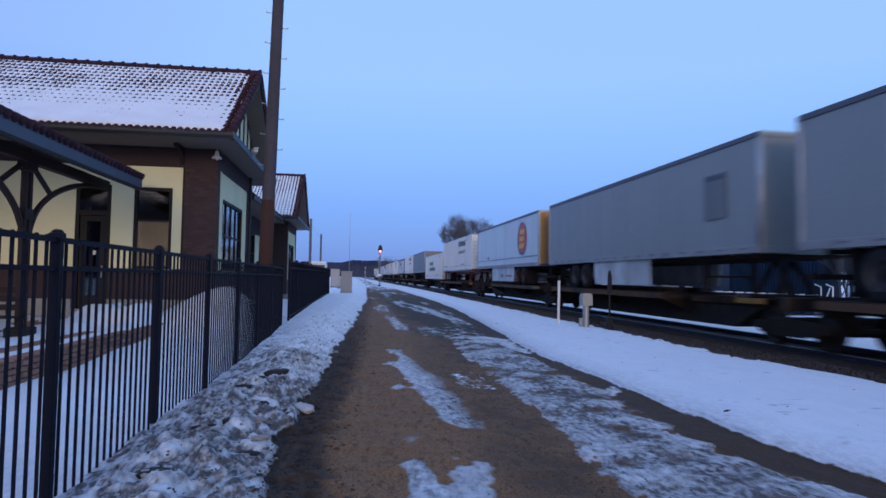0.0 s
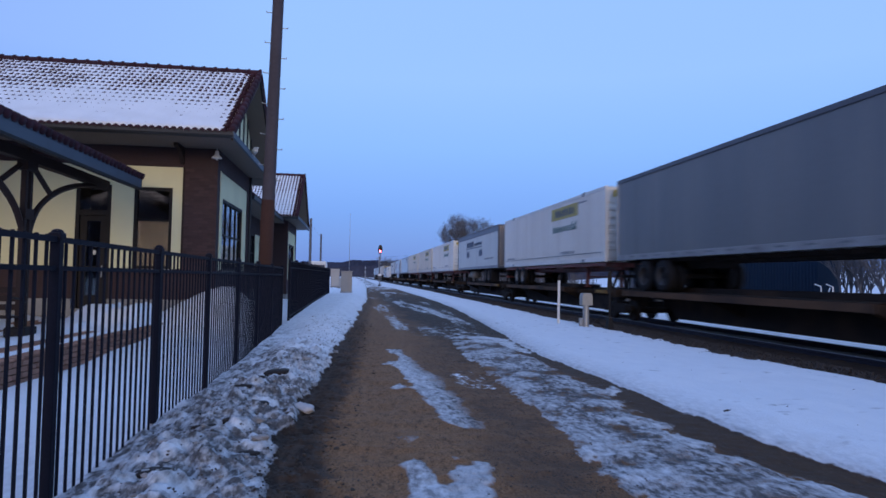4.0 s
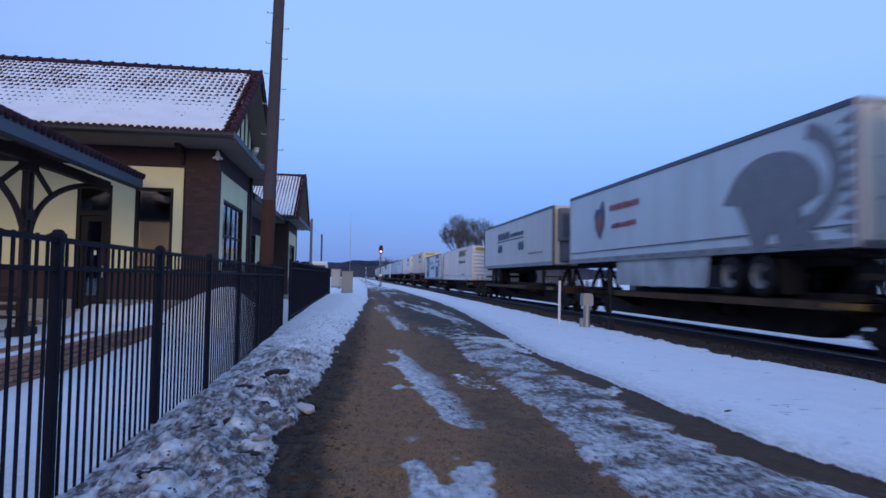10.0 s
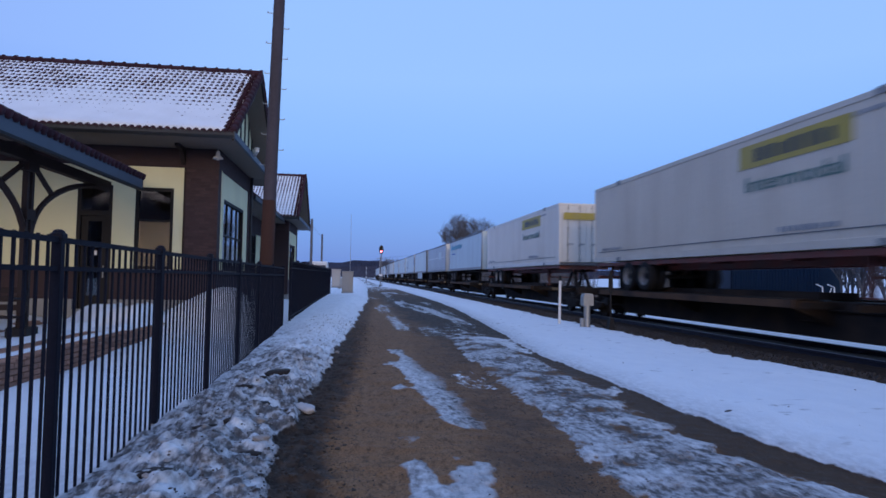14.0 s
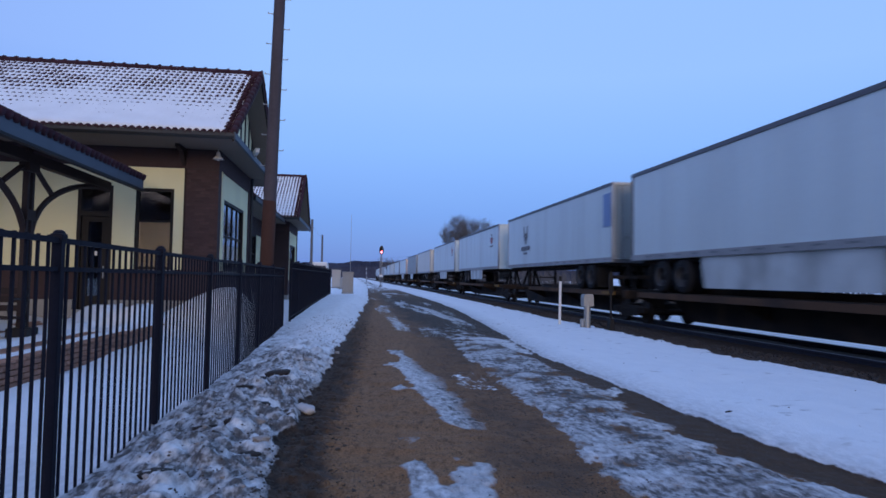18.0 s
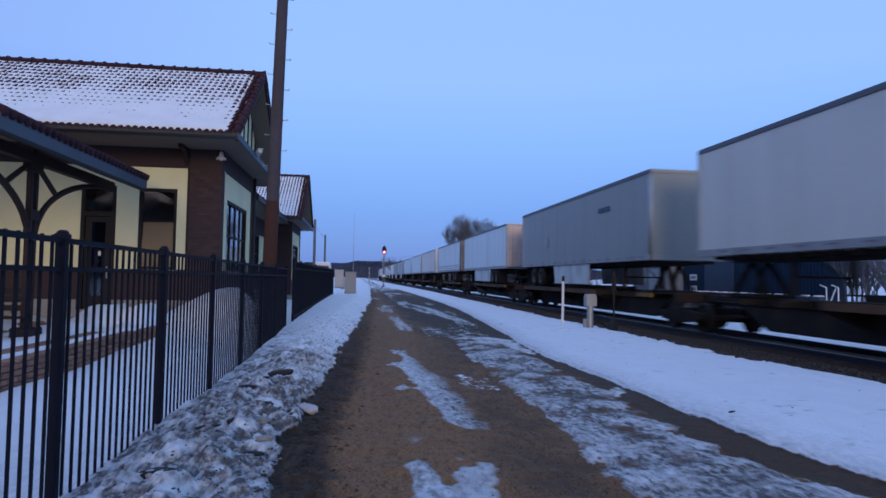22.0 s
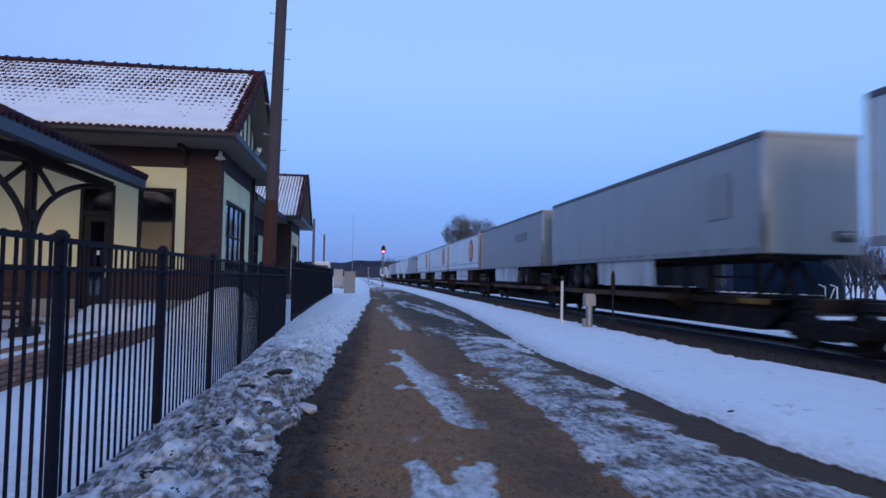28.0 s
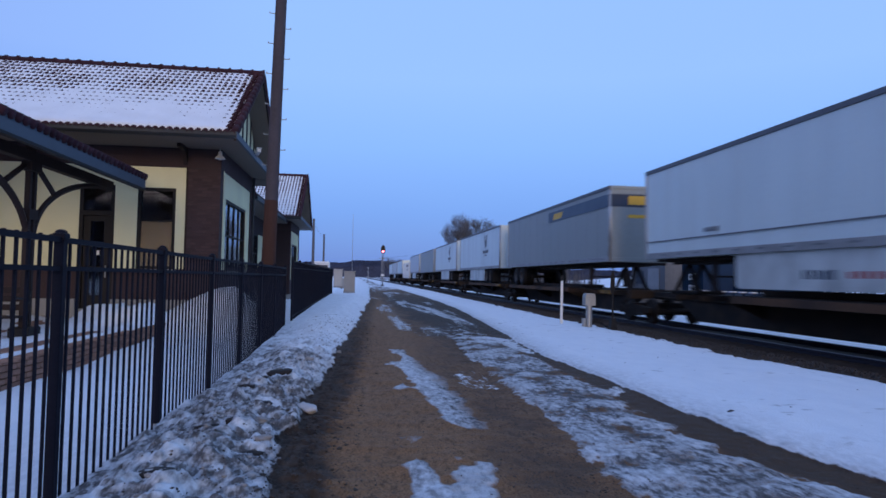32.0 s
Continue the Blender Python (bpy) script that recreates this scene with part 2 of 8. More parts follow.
    paint_white=mat("paint_white", (0.72, 0.72, 0.70), 0.5, 0, 0.07, 2, 30, 0.08, (0.4, 0.38, 0.34), 0.3, 2, 3),
    paint_black=mat("paint_black", (0.014, 0.014, 0.016), 0.5, 0.1, 0.2, 3, 30, 0.1, spec=0.25),
    mud=mat("mud", (0.030, 0.024, 0.022), 0.7, 0, 0.4, 9, 60, 0.6, spec=0.3),
    snow=mat("snow", (0.86, 0.875, 0.90), 0.75, 0, 0.05, 1.5, 60, 0.35, (0.62, 0.62, 0.63), 0.3, 2, 1),
    slush=mat("slush", (0.56, 0.54, 0.54), 0.8, 0, 0.12, 6, 60, 0.4, (0.25, 0.23, 0.22), 0.6, 4, 1),
    clod=mat("clod", (0.36, 0.34, 0.33), 0.8, 0, 0.2, 5, 60, 0.4, (0.14, 0.12, 0.10), 0.8, 3, 1),
    crumb=mat("crumb", (0.056, 0.043, 0.035), 0.95, 0, 0.4, 6, 60, 0.3),
    pebble=mat("pebble", (0.075, 0.060, 0.050), 0.95, 0, 0.6, 9, 60, 0.3),
    bark=mat("bark", (0.108, 0.110, 0.124), 0.95, 0, 0.2, 3, 30, 0.3),
    wood_far=mat("wood_far", (0.050, 0.054, 0.078), 1.0, 0, 0.45, 0.05, 0.4, 0, spec=0.0),
    steel_blue=mat("steel_blue", (0.009, 0.028, 0.058), 0.65, 0.0, 0.15, 1, 20, 0.1, spec=0.2),
    blind=mat("blind", (0.25, 0.27, 0.30), 0.6, 0, 0.1, 2, 30, 0.1),
    lamp_red=mat("lamp_red", (1.0, 0.10, 0.14), 0.4, 0, 0, 1, 1, 0, emit=14.0),
)


def glass_mat(name, tint, rough=0.04):
    m = bpy.data.materials.new(name)
    m.use_nodes = True
    b = m.node_tree.nodes["Principled BSDF"]
    b.inputs["Base Color"].default_value, b.inputs["Roughness"].default_value = (*tint, 1), rough
    b.inputs["Transmission Weight"].default_value, b.inputs["IOR"].default_value = 1.0, 1.7
    return m


M["glass"] = glass_mat("glass", (0.82, 0.86, 0.88))


# ---------------------------------------------------------------- mesh helpers
def box(bm, x0, x1, y0, y1, z0, z1, bev=0.0):
    v = [bm.verts.new((x, y, z)) for x in (x0, x1) for y in (y0, y1) for z in (z0, z1)]
    fs = [bm.faces.new([v[i] for i in q]) for q in ((0, 1, 3, 2), (4, 6, 7, 5), (0, 4, 5, 1), (2, 3, 7, 6), (0, 2, 6, 4), (1, 5, 7, 3))]
    if bev:
        es = list({e for f in fs for e in f.edges})
        bmesh.ops.bevel(bm, geom=es, offset=bev, segments=2, affect="EDGES", profile=0.5)
    return v


def prism(bm, pts, axis, a, b):
    """Extrude a closed outline of (u, v) pairs along an axis from a to b. The outline lies in the two other axes, in their order."""
    def p(u, v, w):
        return {"x": (w, u, v), "y": (u, w, v), "z": (u, v, w)}[axis]
    lo, hi = [bm.verts.new(p(u, v, a)) for u, v in pts], [bm.verts.new(p(u, v, b)) for u, v in pts]
    k = len(pts)
    bm.faces.new(lo), bm.faces.new(hi[::-1])
    for i in range(k):
        bm.faces.new((lo[i], hi[i], hi[(i + 1) % k], lo[(i + 1) % k]))


def rod(bm, p, q, r, seg=8, r2=None):
    p, q = Vector(p), Vector(q)
    d = (q - p).normalized()
    u = d.orthogonal().normalized()
    w = d.cross(u)
    r2 = r if r2 is None else r2
    ring = [[bm.verts.new(c + (u * math.cos(a) + w * math.sin(a)) * rr) for a in [2 * math.pi * i / seg for i in range(seg)]] for c, rr in ((p, r), (q, r2))]
    for i in range(seg):
        bm.faces.new((ring[0][i], ring[0][(i + 1) % seg], ring[1][(i + 1) % seg], ring[1][i]))
    bm.faces.new(ring[0][::-1]), bm.faces.new(ring[1])


def lathe(bm, profile, axis, seg=24, at=(0, 0, 0), caps=True):
    """Turn a profile of (radius, height) pairs round an axis through the point at."""
    rings = []
    for r, hgt in profile:
        ring = []
        for i in range(seg):
            a = 2 * math.pi * i / seg
            c, s = r * math.cos(a), r * math.sin(a)
            o = {"x": (hgt, c, s), "y": (c, hgt, s), "z": (c, s, hgt)}[axis]
            ring.append(bm.verts.new((at[0] + o[0], at[1] + o[1], at[2] + o[2])))
        rings.append(ring)
    for a, b in zip(rings, rings[1:]):
        for i in range(seg):
            bm.faces.new((a[i], a[(i + 1) % seg], b[(i + 1) % seg], b[i]))
    if caps and profile[0][0] > 1e-6:
        bm.faces.new(rings[0][::-1])
    if caps and profile[-1][0] > 1e-6:
        bm.faces.new(rings[-1])


def tube(bm, pts, r, seg=6):
    """One bent round bar through the points."""
    pts = [Vector(p) for p in pts]
    rings = []
    for i, p in enumerate(pts):
        d = (pts[min(i + 1, len(pts) - 1)] - pts[max(i - 1, 0)]).normalized()
        u = d.cross(Vector((0.13, 0.27, 0.95)) if abs(d.z) < 0.9 else Vector((1, 0.1, 0))).normalized()
        w = d.cross(u)
        rings.append([bm.verts.new(p + (u * math.cos(a) + w * math.sin(a)) * r) for a in [2 * math.pi * k / seg for k in range(seg)]])
    for a, b in zip(rings, rings[1:]):
        for k in range(seg):
            bm.faces.new((a[k], a[(k + 1) % seg], b[(k + 1) % seg], b[k]))
    bm.faces.new(rings[0][::-1]), bm.faces.new(rings[-1])


def mesh_of(name, bm, smooth=False):
    bmesh.ops.recalc_face_normals(bm, faces=bm.faces[:])
    me = bpy.data.meshes.new(name)
    bm.to_mesh(me)
    bm.free()
    if smooth:
        for f in me.polygons:
            f.use_smooth = True
    return me


def part(name, bm, material, parent, label="", smooth=False):
    me = mesh_of(name, bm, smooth)
    me.materials.append(material)
    ob = new(name, me)
    ob.parent = parent
    if label:
        ob["label"] = label
    return ob


CACHE = {}


def shared(key, name, build, material, parent, m=None, label="", smooth=False):
    """A part on a mesh that alike parts share; its material belongs to the object."""
    if key not in CACHE:
        bm = bmesh.new()
        build(bm)
        CACHE[key] = mesh_of(name, bm, smooth)
        CACHE[key].materials.append(material)
    ob = new(name, CACHE[key])
    ob.parent = parent
    if m is not None:
        ob.matrix_basis = m
    ob.material_slots[0].link = "OBJECT"
    ob.material_slots[0].material = material
    if label:
        ob["label"] = label
    return ob


def thing(name, label, category, group="", kind="", m=None):
    ob = tagged(new(name), label, category, group, kind)
    if m is not None:
        ob.matrix_basis = m
    return ob


def bm_of(fn, *args, **kw):
    bm = bmesh.new()
    fn(bm, *args, **kw)
    return bm


# ---------------------------------------------------------------- ground
def vnoise(x, y, seed=0):
    """Smooth value noise on numpy arrays, 0 to 1."""
    xi, yi = np.floor(x), np.floor(y)
    fx, fy = x - xi, y - yi
    fx, fy = fx * fx * (3 - 2 * fx), fy * fy * (3 - 2 * fy)

    def hsh(i, j):
        v = np.sin(i * 127.1 + j * 311.7 + seed * 74.7) * 43758.5453
        return v - np.floor(v)
    return (hsh(xi, yi) * (1 - fx) + hsh(xi + 1, yi) * fx) * (1 - fy) + (hsh(xi, yi + 1) * (1 - fx) + hsh(xi + 1, yi + 1) * fx) * fy


def fbm(x, y, octaves=4, seed=0):
    tot, amp, s = 0, 0.5, 0
    for o in range(octaves):
        tot, s = tot + amp * vnoise(x * 2 ** o, y * 2 ** o, seed + o), s + amp
        amp *= 0.5
    return tot / s


def cells(x, y, size, seed):
    """Broken chunks: width of the joint round each (0 at the joint) and a random number for each chunk."""
    u, v = x / size, y / size
    iu, iv = np.floor(u), np.floor(v)
    f1, f2, who = np.full(np.shape(u), 9.0), np.full(np.shape(u), 9.0), np.zeros(np.shape(u))
    for di in (-1, 0, 1):
        for dj in (-1, 0, 1):
            ci, cj = iu + di, iv + dj
            h = np.sin(ci * 127.1 + cj * 311.7 + seed * 74.7) * 43758.5453
            g = np.sin(ci * 269.5 + cj * 183.3 + seed * 31.3) * 24634.6345
            h, g = h - np.floor(h), g - np.floor(g)
            d = np.hypot(u - ci - 0.1 - 0.8 * h, v - cj - 0.1 - 0.8 * g)
            near = d < f1
            f2 = np.where(near, f1, np.minimum(f2, d))
            who = np.where(near, (h * 7.31 + g * 3.17) % 1.0, who)
            f1 = np.where(near, d, f1)
    return f2 - f1, who


def step(a, b, v):
    t = np.clip((v - a) / (b - a), 0, 1)
    return t * t * (3 - 2 * t)


def band(x, lo, hi, soft):
    return step(lo - soft, lo + soft, x) * (1 - step(hi - soft, hi + soft, x))


TRACK_X = 10.715          # centre line of the track
RAIL_Z = -0.17            # top of the rails
CURVE_AT, CURVE_R = 290.0, 700.0   # the track runs straight, then bends to the east


def bank_edge(y):
    return np.interp(y, [0, 3.7, 4.7, 5.8, 6.5, 9, 13, 20.3, 31.5, 60, 100], [-0.5, -0.50, -0.57, -0.53, -0.46, -0.33, -0.16, 0.12, 0.62, 1.2, 1.8])


def apron_edge(y):
    return np.interp(y, [0, 3.64, 4.16, 4.74, 5.9, 7.8, 10, 13.3, 17.5, 25.7, 35, 46, 66, 80, 120], [3.9, 3.42, 3.34, 3.22, 3.19, 3.16, 3.10, 3.30, 3.60, 4.1, 4.3, 4.3, 4.2, 3.2, 3.4])


def ballast_edge(y):
    return np.interp(y, [0, 7.2, 9.8, 15, 30, 60], [6.9, 6.75, 6.4, 6.35, 6.5, 7.0])


def ground_fields(x, y):
    """Height, snow cover 0..1, dirt on the snow, wetness and gravel for places of the plan."""
    n1, n2, n3 = fbm(x * 0.9, y * 0.9, 4, 1), fbm(x * 3.1, y * 3.1, 4, 5), fbm(x * 9.0, y * 9.0, 3, 9)
    wob = (n1 - 0.5) * 0.9 + (n2 - 0.5) * 0.5
    near = 1 - step(25, 60, y)
    # ploughed bank along the fence
    be = bank_edge(y) + wob * 0.30 + (n3 - 0.5) * 0.12
    bank = 1 - step(-0.05, 0.05, x - be)
    ridge = np.exp(-((x - be + 0.55) / 0.42) ** 2)
    r1, r2 = np.abs(fbm(x * 3.6, y * 3.6, 2, 21) - 0.5) * 2, np.abs(fbm(x * 9.5, y * 9.5, 2, 25) - 0.5) * 2
    lumps = np.clip(2.5 * r1, 0, 1) * 0.50 + np.clip(2.5 * r2, 0, 1) * 0.32 + n3 * 0.18
    fence_side = np.interp(y, [0, 9, 13, 16, 24, 36, 42], [-0.08, -0.05, 0.02, 0.13, 0.2, 0.22, 0.0])
    z_bank = 0.05 + 0.10 * ridge * np.interp(y, [0, 6, 12, 18, 30, 42], [1, 1, 1.2, 1.8, 2.0, 0.6]) + fence_side * (1 - step(-1.2, -0.3, x - be))
    r0 = np.abs(fbm(x * 1.9, y * 1.9, 2, 61) - 0.5) * 2
    lumps = lumps * 0.62 + np.clip(2.4 * r0, 0, 1) * 0.38
    z_bank = z_bank + (lumps - 0.45) * 0.15 * np.interp(x - be, [-1.4, -0.9, -0.35, -0.12, 0.1], [0.35, 0.8, 1.0, 0.6, 0.2]) * np.interp(y, [0, 9, 14, 22], [1, 1, 0.55, 0.3])
    # crust broken by the plough: slabs, then crumbs, flatter towards the fence and further off
    j1, c1 = cells(x + (n2 - 0.5) * 0.10, y * 0.8 + (n1 - 0.5) * 0.2, 0.17, 3)
    j2, c2 = cells(x + (n3 - 0.5) * 0.05, y * 0.8, 0.065, 8)
    rough = np.interp(x - be, [-1.4, -0.9, -0.35, 0.0], [0.45, 0.8, 1.0, 0.9]) * np.interp(y + (x - be) * 3.0, [0, 7, 9.5, 14], [1, 1, 0.55, 0.30])
    z_bank = z_bank + rough * ((c1 - 0.5) * 0.075 * step(0.03, 0.30, j1) + (c2 - 0.5) * 0.045 * step(0.03, 0.35, j2))
    # yard behind the fence
    yard = 1 - step(-1.75, -1.55, x)
    z_yard = np.interp(y, [0, 6, 9.5, 10.8, 12.6, 15, 20], [-0.06, -0.03, -0.03, 0.03, 0.03, 0.10, 0.15]) + (n1 - 0.5) * 0.06
    # raised snow between the entrance and the fence
    z_yard = z_yard + 0.92 * np.exp(-(((x + 2.70) / np.where(x < -2.70, 1.4, 0.6)) ** 2 + ((y - 14.4) / 1.15) ** 2))
    # road: rutted, with ice left between the wheel tracks
    road = band(x, bank_edge(y), apron_edge(y), 0.15)
    fringe = np.exp(-((x - be - 0.22) / 0.24) ** 2)
    crown = fringe * ((lumps - 0.25) * 0.055 + (c2 - 0.5) * 0.035) + 0.015 * np.sin((x - 0.3) * 3.6) + (n2 - 0.5) * 0.035 + (n3 - 0.5) * 0.022
    # broken ice in the middle: one long patch with a flag at its far end, a crumb beside it, thin grey on its east side
    smear = fbm(x * 9.0, y * 4.5, 3, 77) - 0.5
    wav = wob * 0.18 + (n3 - 0.5) * 0.10 + smear * 0.16
    il = np.interp(y, [5.15, 5.35, 5.6, 6.5, 7.5, 8.9, 9.7, 9.9, 10.2, 10.4, 10.9], [0.98, 0.80, 0.75, 0.72, 0.67, 0.64, 0.67, 0.74, 0.74, 0.60, 0.53])
    ir = np.interp(y, [5.15, 5.8, 6.8, 7.9, 9.2, 9.8, 10.2, 10.5, 10.9], [1.16, 1.19, 1.16, 1.10, 0.97, 0.96, 0.83, 0.89, 0.90])
    w_ice = np.minimum(np.minimum(x - il, ir - x), np.minimum(y - 5.15, 10.95 - y) * 0.5)
    w_ice = np.maximum(w_ice, 0.075 - np.hypot(x - 0.515, (y - 7.3) * 0.35))
    w_ice = np.maximum(w_ice, 0.05 - np.hypot((x - 0.60) * 0.5, (y - 9.2) * 0.6))
    solid = np.interp((ir - x) / np.maximum(ir - il, 0.05), [0, 0.45, 0.75], [0.46, 0.68, 0.92])
    ice = step(-0.05, 0.07, w_ice + wav) * solid
    # the near remains part in two tongues, the first ends in a thin grey film
    ta = np.minimum(x - np.interp(y, [2.6, 4.2, 4.6, 4.95], [0.22, 0.33, 0.37, 0.38]), np.interp(y, [2.6, 3.95, 4.2, 4.6, 4.95], [0.72, 0.57, 0.54, 0.47, 0.53]) - x)
    tb = np.minimum(np.minimum(x - np.interp(y, [2.6, 3.6, 3.95, 4.25], [0.30, 0.52, 0.61, 0.69]), np.interp(y, [2.6, 3.6, 4.3], [0.95, 0.86, 0.89]) - x), (4.32 - y) * 0.5)
    ta = np.minimum(ta, (4.98 - y) * 0.5)
    ice = np.maximum(ice, np.maximum(step(-0.05, 0.07, ta + wav * 0.8) * np.interp(y, [4.5, 4.68], [0.78, 0.50]), step(-0.05, 0.08, tb + wav * 0.8) * 0.70))
    # wide strip of trodden snow towards the track, a groove and a fainter patch on its west side
    lo = np.interp(y, [2.6, 3.6, 4.24, 4.93, 5.76, 7.1, 8.9, 13.3, 16, 25], [1.55, 1.61, 1.65, 1.70, 1.72, 1.78, 1.82, 1.85, 2.1, 2.4])
    hi = np.interp(y, [2.6, 3.43, 3.76, 4.2, 4.94, 5.8, 6.6, 6.9, 7.1, 8.3, 10.6, 13, 18, 30], [3.2, 3.02, 2.9, 2.72, 2.69, 2.74, 2.80, 2.95, 2.84, 2.85, 2.86, 2.9, 2.95, 3.0])
    strip = step(-0.07, 0.12, np.minimum(x - lo, hi - x) + wob * 0.20 + (n3 - 0.5) * 0.12 + smear * 0.28) * np.interp(y, [0, 10, 13, 18], [1, 1, 0.62, 0.18])
    patch = step(-0.04, 0.10, np.minimum(np.minimum(x - 1.28, 1.70 - x), (0.85 - np.abs(y - 8.0)) * 0.4) + wob * 0.25)
    rsnow = np.clip(ice + strip * np.clip(np.interp(n2, [0.25, 0.42, 0.52], [0.58, 0.80, 0.95]) - 0.26 * step(0.06, 0.20, smear) - 0.2 * step(0.56, 0.68, n3), 0, 1) + patch * (0.44 - 0.5 * step(0.02, 0.15, smear)), 0, 1)
    film = band(x, 0.8, np.interp(y, [12, 20, 40], [3.0, 3.5, 4.0]), 0.3) * step(11, 17, y) * step(0.36, 0.78, fbm(x * 1.7, y * 0.16, 4, 41)) * 0.66
    rsnow = np.maximum(rsnow, film)
    # grey slush joins the strip to the verge
    bridge = (band(y + wob * 0.8, 10.4, 13.4, 0.35) + 0.75 * band(y - (x - 2.9) * 1.2 + wob * 0.6, 6.75, 7.05, 0.12)) * band(x, 2.3, 3.3, 0.2) * np.interp(n2, [0.3, 0.5, 0.6], [0.45, 0.80, 1.0])
    rsnow = np.maximum(rsnow, bridge)
    far_r = step(45, 80, y) * band(x, -1, 8, 1.0) * 0.75
    rsnow = np.maximum(rsnow, far_r * step(0.35, 0.6, n1 + 0.1))
    # smooth apron beside the track
    ae = apron_edge(y) + wob * 0.10
    apron = step(-0.02, 0.025, x - ae) * (1 - step(-0.10, 0.10, x - ballast_edge(y) - wob * 0.8 - (n3 - 0.5) * 0.85))
    lip = x - apron_edge(y) - (n1 - 0.5) * 0.08
    z_apron = 0.080 + 0.05 * (n1 - 0.5) + 0.012 * (n2 - 0.5) + 0.02 * np.exp(-((lip - 0.30) / 0.25) ** 2)
    z_apron = z_apron * (0.45 * step(-0.04, 0.05, lip) + 0.55 * step(-0.04, 0.60, lip)) * (1 - 0.6 * step(-0.9, 0.2, x - ballast_edge(y)))
    # ballast bed of the line, snow left between the rails
    off = x - TRACK_X
    bed = step(-0.2, 0.2, x - ballast_edge(y)) * (1 - step(30, 31, x))
    z_bed = np.interp(off, [-4.2, -3.0, -1.6, 1.6, 3.0, 5.2], [-0.02, -0.22, -0.30, -0.30, -0.29, -0.22]) + (n3 - 0.5) * 0.05
    # snow lies past the far rail, then dark weedy ground up to the shed and the brush
    beyond = band(off, 1.55, 4.2, 0.10) + step(4.2, 5.2, off) * np.clip(step(0.56, 0.66, n1) * 0.8 + (1 - step(25.5, 27.5, y)) + step(30, 34, x), 0, 1)
    beyond = np.clip(beyond, 0, 1)
    bed_bits = step(0.62, 0.72, n2 * 0.6 + n1 * 0.4 + np.interp(x - ballast_edge(y), [-0.2, 0.5, 1.2, 2.2], [0.17, 0.06, 0.0, -0.1])) * (np.abs(off) > 1.4)
    field = step(30, 31, x)
    z = z_bank * bank * (1 - yard) + z_yard * yard + crown * road + z_apron * apron + z_bed * bed
    z = z + 0.020 * strip * road + 0.012 * ice * road
    snow = np.clip(np.maximum.reduce([bank, yard, rsnow * road, apron, beyond, bed_bits * bed * 0.9, field * step(33, 36, x)]), 0, 1)
    snow = np.where((x > 7.0) & (off < 1.5), np.minimum(snow, bed_bits), snow)
    # how dirty the snow is: black crumbs on the bank's road side, clean behind
    soot = fbm(x * 1.3, y * 1.3, 3, 71)
    chunk = np.where(c1 > 0.84, -0.45, np.where(c1 < 0.10, 0.55, 0.0)) + np.where(c2 < 0.12, 0.5, 0.0) + (c2 - 0.5) * 0.40
    foul = np.interp(x - be, [-1.4, -1.0, -0.5, -0.2, 0.05], [0.62, 0.76, 0.80, 0.88, 1.05]) + (soot - 0.5) * 1.0 + chunk + (n3 - 0.5) * 0.9
    fade = np.interp(y + (x - be) * 3.0, [0, 6.5, 9.0, 12, 25], [1, 0.95, 0.38, 0.12, 0.10])
    dirt = bank * (1 - yard) * np.clip(np.maximum(foul, 0.16) * fade, 0, 1)
    dirt = np.maximum(dirt, yard * 0.26 * (1 - step(3.5, 7.0, y)))
    dirt = np.maximum(dirt, road * strip * np.interp(n2, [0.3, 0.5, 0.65], [1.0, 0.82, 0.60]))
    dirt = np.maximum(dirt, road * (ice > 0.02) * np.interp(n1, [0.3, 0.65], [0.68, 0.45]) + road * (1 - solid) * (ice > 0.02) * 0.5)
    dirt = np.maximum(dirt, road * np.maximum(film * 0.6, bridge * 0.42))
    dirt = np.maximum(dirt, apron * np.maximum(np.interp(x - ae, [0, 0.10, 0.5], [0.50, 0.22, 0.03]), 0.45 * step(0.70, 0.80, n3) * step(0.52, 0.62, n1)))
    # grey gravel under the bank and on the right of the road, brown sand along the walked line
    grey = np.maximum((1 - step(0.05, 0.42, x - be)) * np.interp(y, [0, 9, 14], [1, 1, 0.5]), step(np.interp(y, [0, 10, 16], [1.25, 1.25, 0.85]), 2.1, x + wob * 0.9) * np.interp(y, [0, 9, 15], [0.62, 0.62, 1.0])) * near + (1 - near) * 0.6
    wet = band(x, hi, apron_edge(y) + 0.1, 0.1) * (y < 14)
    z = z * (1 - step(80, 200, np.abs(x) + np.abs(y) * 0.3))
    # the snowy field rises behind the shed
    z = z + 2.6 * step(34, 54, x) * (1 - step(80, 200, y)) * step(-120, -60, y)
    mud = (1 - step(0.26, 0.52, x - be + wob * 0.35 + (n3 - 0.5) * 0.35)) * (x > be - 0.3) * np.interp(y, [0, 9, 14, 20], [1, 1, 0.7, 0.35]) * (1 - yard)
    # trodden dark gravel between the ice and the strip of snow
    worn = band(x + wob * 0.5, 1.02, 1.62, 0.22) * np.interp(y, [0, 5.5, 7.5, 11, 14], [0.60, 0.60, 0.50, 0.40, 0.0]) * np.interp(n2, [0.3, 0.6], [1.15, 0.6])
    # the ballast bed takes the same dark tones, fullest towards the rails
    mud = np.clip(np.maximum.reduce([mud, worn, bed * np.interp(x - ballast_edge(y), [0.2, 1.4], [0.55, 1.0]) * (off < 4)]), 0, 1)
    crisp = np.clip(np.maximum.reduce([apron * (1 - 0.9 * step(-0.7, -0.15, x - ballast_edge(y))), yard, 0.6 * (ice > 0.02) * road]), 0, 1)
    return z, snow, dirt, np.clip(grey, 0, 1), np.clip(wet, 0, 1), mud, crisp


